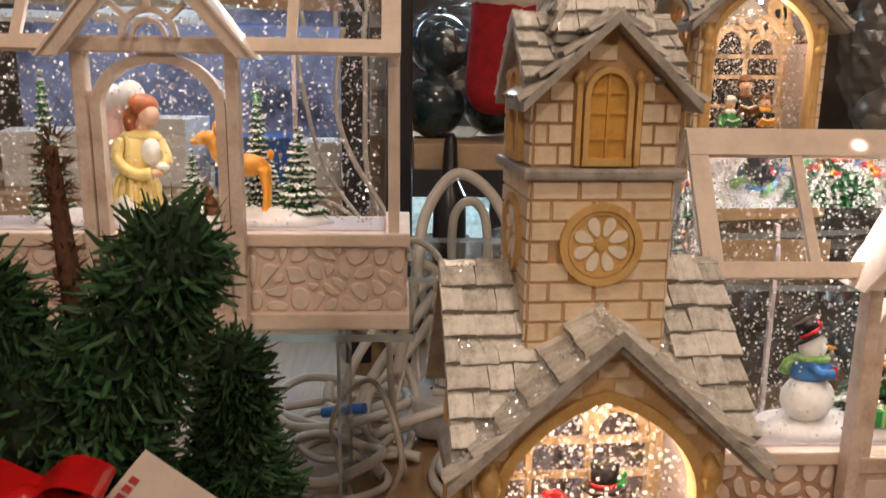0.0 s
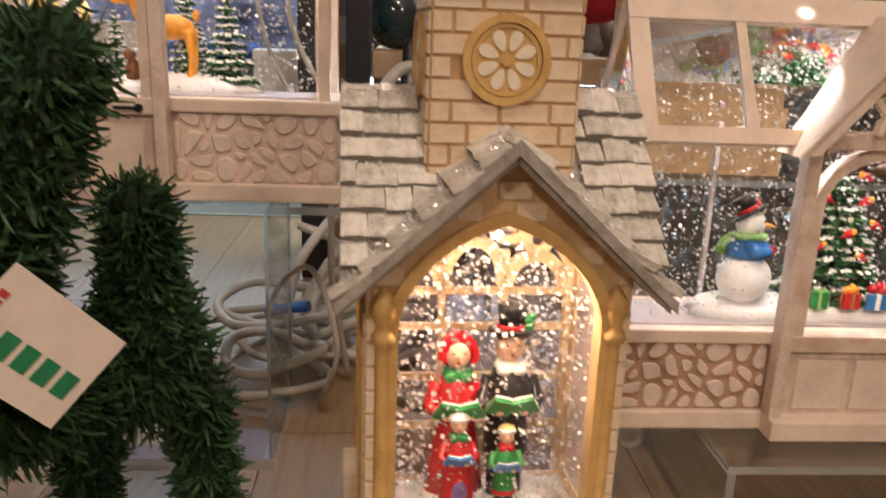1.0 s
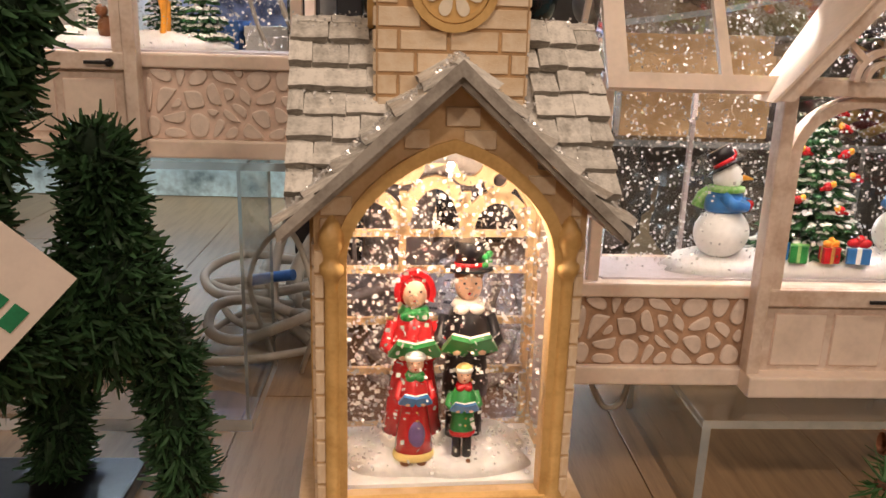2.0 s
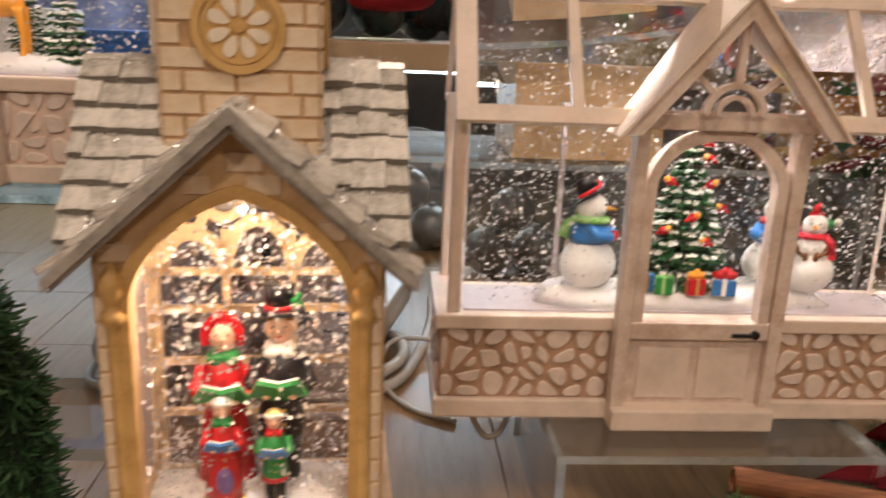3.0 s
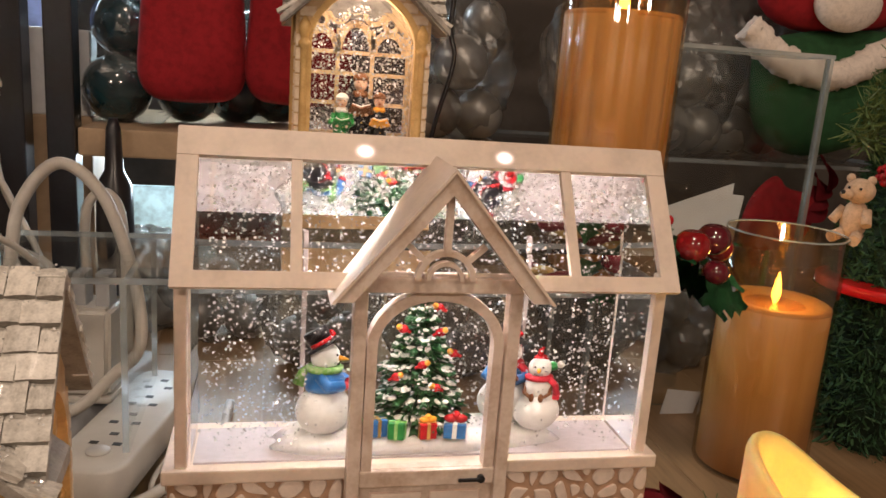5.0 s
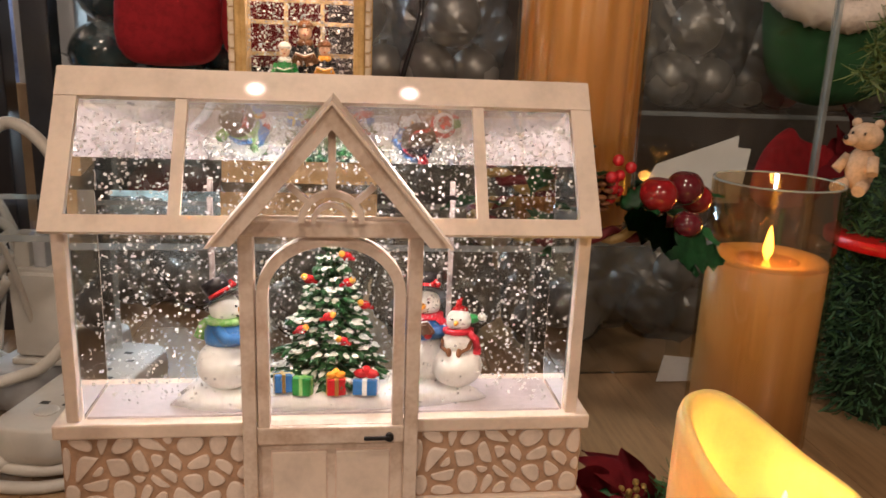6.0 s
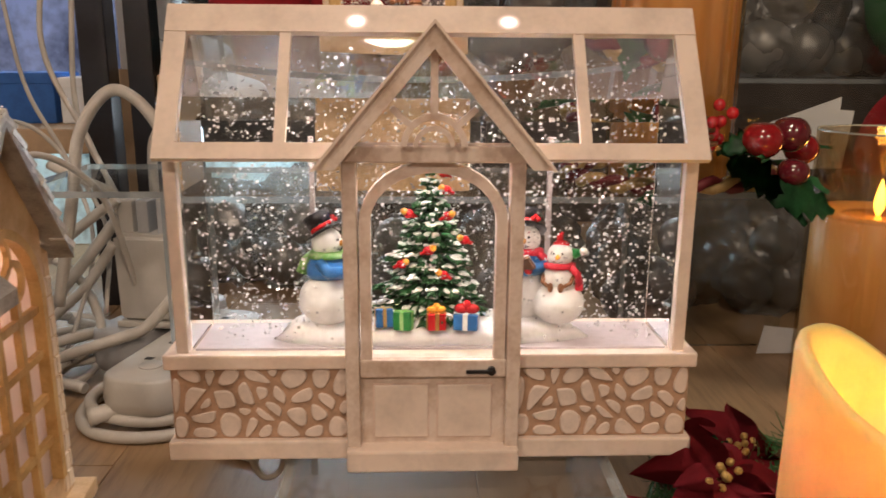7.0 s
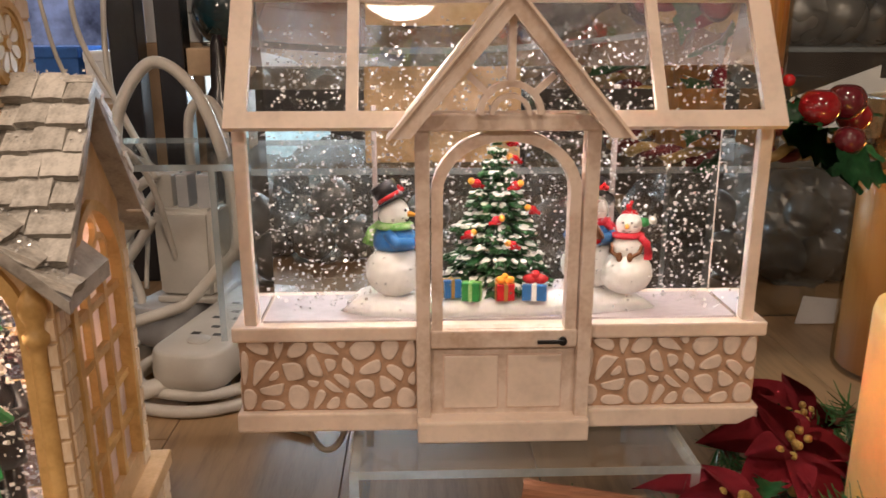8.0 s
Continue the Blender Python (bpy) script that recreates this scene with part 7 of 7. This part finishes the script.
for k, (bx, bz, w, h, mt) in enumerate(((-0.300, 0.146, 0.10, 0.075, WHITE_BOX), (-0.185, 0.146, 0.085, 0.055, CELLO_BLUE), (-0.115, 0.146, 0.05, 0.050, WHITE_BOX), (-0.420, 0.146, 0.09, 0.06, WHITE_BOX))):
    b = thing("carton", pose(bx, 0.90, bz, 0, 0, 8 * (k - 1)), "pale carton on the lit back shelf" if mt is WHITE_BOX else "blue carton on the lit back shelf", "box", "cartons on the shelf")
    part("carton_body", box(nb(), -w / 2, w / 2, -0.035, 0.035, 0, h, 0.002), mt, b)
    part("carton_lid", box(nb(), -w / 2 - 0.001, w / 2 + 0.001, -0.036, 0.036, h * 0.78, h + 0.001, 0.002), mt, b)
b = thing("carton", pose(-0.040, 0.900, 0.146 + 0.06, 0, 0, 4), "white device carton between the posts", "box", "cartons on the shelf")
part("carton_body", box(nb(), -0.030, 0.030, -0.03, 0.03, 0, 0.09, 0.002), WHITE_BOX, b)
part("carton_label", box(nb(), -0.012, 0.012, -0.0308, -0.0302, 0.03, 0.05), GREY_PLASTIC, b)
b = thing("carton", pose(-0.040, 0.900, TABLE, 0, 0, 0), "tall beige carton between the posts", "box", "cartons on the shelf")
part("carton_body", box(nb(), -0.034, 0.034, -0.035, 0.035, 0, 0.249, 0.002), BEIGE, b)

# stockings on the rail
FUR = material("white_fur", (0.78, 0.70, 0.64), 0.95, 0.15, 250, 1.0)
FELT_GREEN = material("green_felt", (0.015, 0.07, 0.024), 0.9, 0.25, 100, 0.4)


def pillow(bm, pts, y, thick, mi=0):
    """A soft flat form: an outline that swells towards its middle."""
    c = sum((Vector(p) for p in pts), Vector((0, 0))) / len(pts)
    rings = []
    for s, d in ((1.0, 0.0), (0.93, 0.55), (0.75, 0.85), (0.4, 1.0)):
        rings.append((s, d))
    for sgn in (-1, 1):
        loops = [[bm.verts.new((c.x + (p[0] - c.x) * s, y + sgn * thick / 2 * d, c.y + (p[1] - c.y) * s)) for p in pts] for s, d in rings]
        for a, b in zip(loops, loops[1:]):
            for i in range(len(pts)):
                j = (i + 1) % len(pts)
                f = bm.faces.new((a[i], a[j], b[j], b[i]))
                f.smooth, f.material_index = True, mi
        bm.faces.new(loops[-1]).material_index = mi
    bmesh.ops.remove_doubles(bm, verts=bm.verts, dist=1e-6)
    return bm


def smooth_outline(ctrl):
    p = [Vector((*c, 0)) for c in ctrl]
    for _ in range(3):
        p = [q for i in range(len(p)) for q in (p[i] * 0.75 + p[(i + 1) % len(p)] * 0.25, p[i] * 0.25 + p[(i + 1) % len(p)] * 0.75)]
    return [(q.x, q.y) for q in p]


def stocking(x0, x1, z0, z1, y, mat, label, cuff):
    s = thing("christmas_stocking", pose(0, 0, 0), label, "stocking", "hanging stockings")
    part("felt_body", pillow(nb(), smooth_outline([(x0, z0), (x0 + (x1 - x0) * 0.5, z0 - 0.006), (x1, z0 + 0.002), (x1 - 0.004, (z0 + z1) / 2), (x1 - 0.008, z1), (x0 + 0.012, z1), (x0 + 0.006, (z0 + z1) / 2)]), y, 0.040), mat, s)
    bm = pillow(nb(), smooth_outline([(x0 - 0.004, z1 - cuff), (x1 + 0.002, z1 - cuff), (x1 + 0.002, z1 + 0.012), (x0 - 0.004, z1 + 0.012)]), y, 0.054)
    for v in bm.verts:
        v.co += Vector((noise.noise(v.co * 160), noise.noise(v.co * 150 + Vector((5, 0, 0))), noise.noise(v.co * 170))) * 0.003
    part("fur_cuff", bm, FUR, s, "fluffy white cuff")
    part("hanging_loop", tube(nb(), curve_pts([((x0 + x1) / 2, y, z1), ((x0 + x1) / 2 - 0.006, y, 0.470), ((x0 + x1) / 2, y, 0.484), ((x0 + x1) / 2 + 0.006, y, 0.470), ((x0 + x1) / 2, y, z1)], 6), 0.0015, 6), mat, s)


stocking(0.048, 0.158, 0.236, 0.392, 0.800, RED_CLOTH, "plain red felt stocking with a white cuff, on a rail", 0.055)
stocking(0.152, 0.262, 0.240, 0.398, 0.790, RED_CLOTH, "plain red felt stocking with a white cuff, on a rail", 0.055)
g = thing("christmas_stocking", pose(0, 0, 0), "large green felt stocking with a white fur hem and red top", "stocking", "hanging stockings")
part("felt_body", pillow(nb(), smooth_outline([(0.712, 0.300), (0.726, 0.232), (0.790, 0.208), (0.880, 0.232), (0.930, 0.300), (0.930, 0.370), (0.712, 0.350)]), 0.780, 0.050), FELT_GREEN, g)
bm = tube(nb(), curve_pts([(0.690, 0.765, 0.352), (0.735, 0.755, 0.318), (0.800, 0.752, 0.308), (0.860, 0.755, 0.336), (0.940, 0.765, 0.372)], 14), 0.016, 14)
for v in bm.verts:
    v.co += Vector((noise.noise(v.co * 150), noise.noise(v.co * 150 + Vector((5, 0, 0))), noise.noise(v.co * 170))) * 0.005
part("fur_hem", bm, FUR, g, "fluffy white hem")
part("red_top", pillow(nb(), smooth_outline([(0.700, 0.345), (0.930, 0.365), (0.920, 0.480), (0.710, 0.480)]), 0.785, 0.050), RED_CLOTH, g)
bm = nb()
ball(bm, (0.800, 0.752, 0.385), 0.034, (1.2, 0.6, 0.9), seg=20)
part("white_pompom", bm, FUR, g)
rf = thing("felt_flower", pose(0, 0, 0), "red felt poinsettia lying among plastic bags", "ornament")
part("petal_front", pillow(nb(), smooth_outline([(0.700, 0.105), (0.705, 0.165), (0.738, 0.200), (0.752, 0.178), (0.800, 0.175), (0.790, 0.110)]), 0.740, 0.016), RED_CLOTH, rf)
for k in range(4):
    piece("petal", PETALS[k % 3], pose(0.765 + 0.012 * k, 0.735, 0.150 + 0.010 * k, 60, -10 - 14 * k, 20 * k) @ Matrix.Scale(0.050, 4), rf)
part("stalk", tube(nb(), [(0.745, 0.742, 0.110), (0.745, 0.742, TABLE)], 0.003, 6), F_GREEN, rf)
for k, (pts, y, tilt) in enumerate((([(0.560, 0.120), (0.670, 0.120), (0.676, 0.175), (0.662, 0.176), (0.662, 0.188), (0.580, 0.158)], 0.700, 0), ([(0.575, TABLE + 0.001), (0.612, TABLE + 0.001), (0.618, TABLE + 0.024), (0.580, TABLE + 0.028)], 0.632, 0))):
    p = thing("paper_sheet", pose(0, 0, 0), "torn sheet of white paper among plastic bags", "paper")
    bm = prism(nb(), pts, along_y, y, y + 0.0006)
    part("sheet", bm, WHITE_BOX, p)
    if k == 0:
        part("clear_prop", prism(nb(), [(0.612, TABLE), (0.628, TABLE), (0.628, 0.135), (0.612, 0.135)], along_y, y + 0.0007, y + 0.0017), THIN, p).visible_shadow = False
case = thing("acrylic_case", pose(0.572, 0.655, TABLE), "large clear acrylic case with glinting edges", "display case")
plate("top_plate", case, (-0.084, 0.150, 0, 0.060, 0.363, 0.367), 2)
plate("front_plate", case, (-0.080, 0.145, 0, 0.004, 0, 0.363), 1)
plate("side_plate", case, (0.145, 0.149, 0, 0.008, 0, 0.363), 0)
plate("side_plate", case, (-0.084, -0.080, 0, 0.008, 0, 0.363), 0)
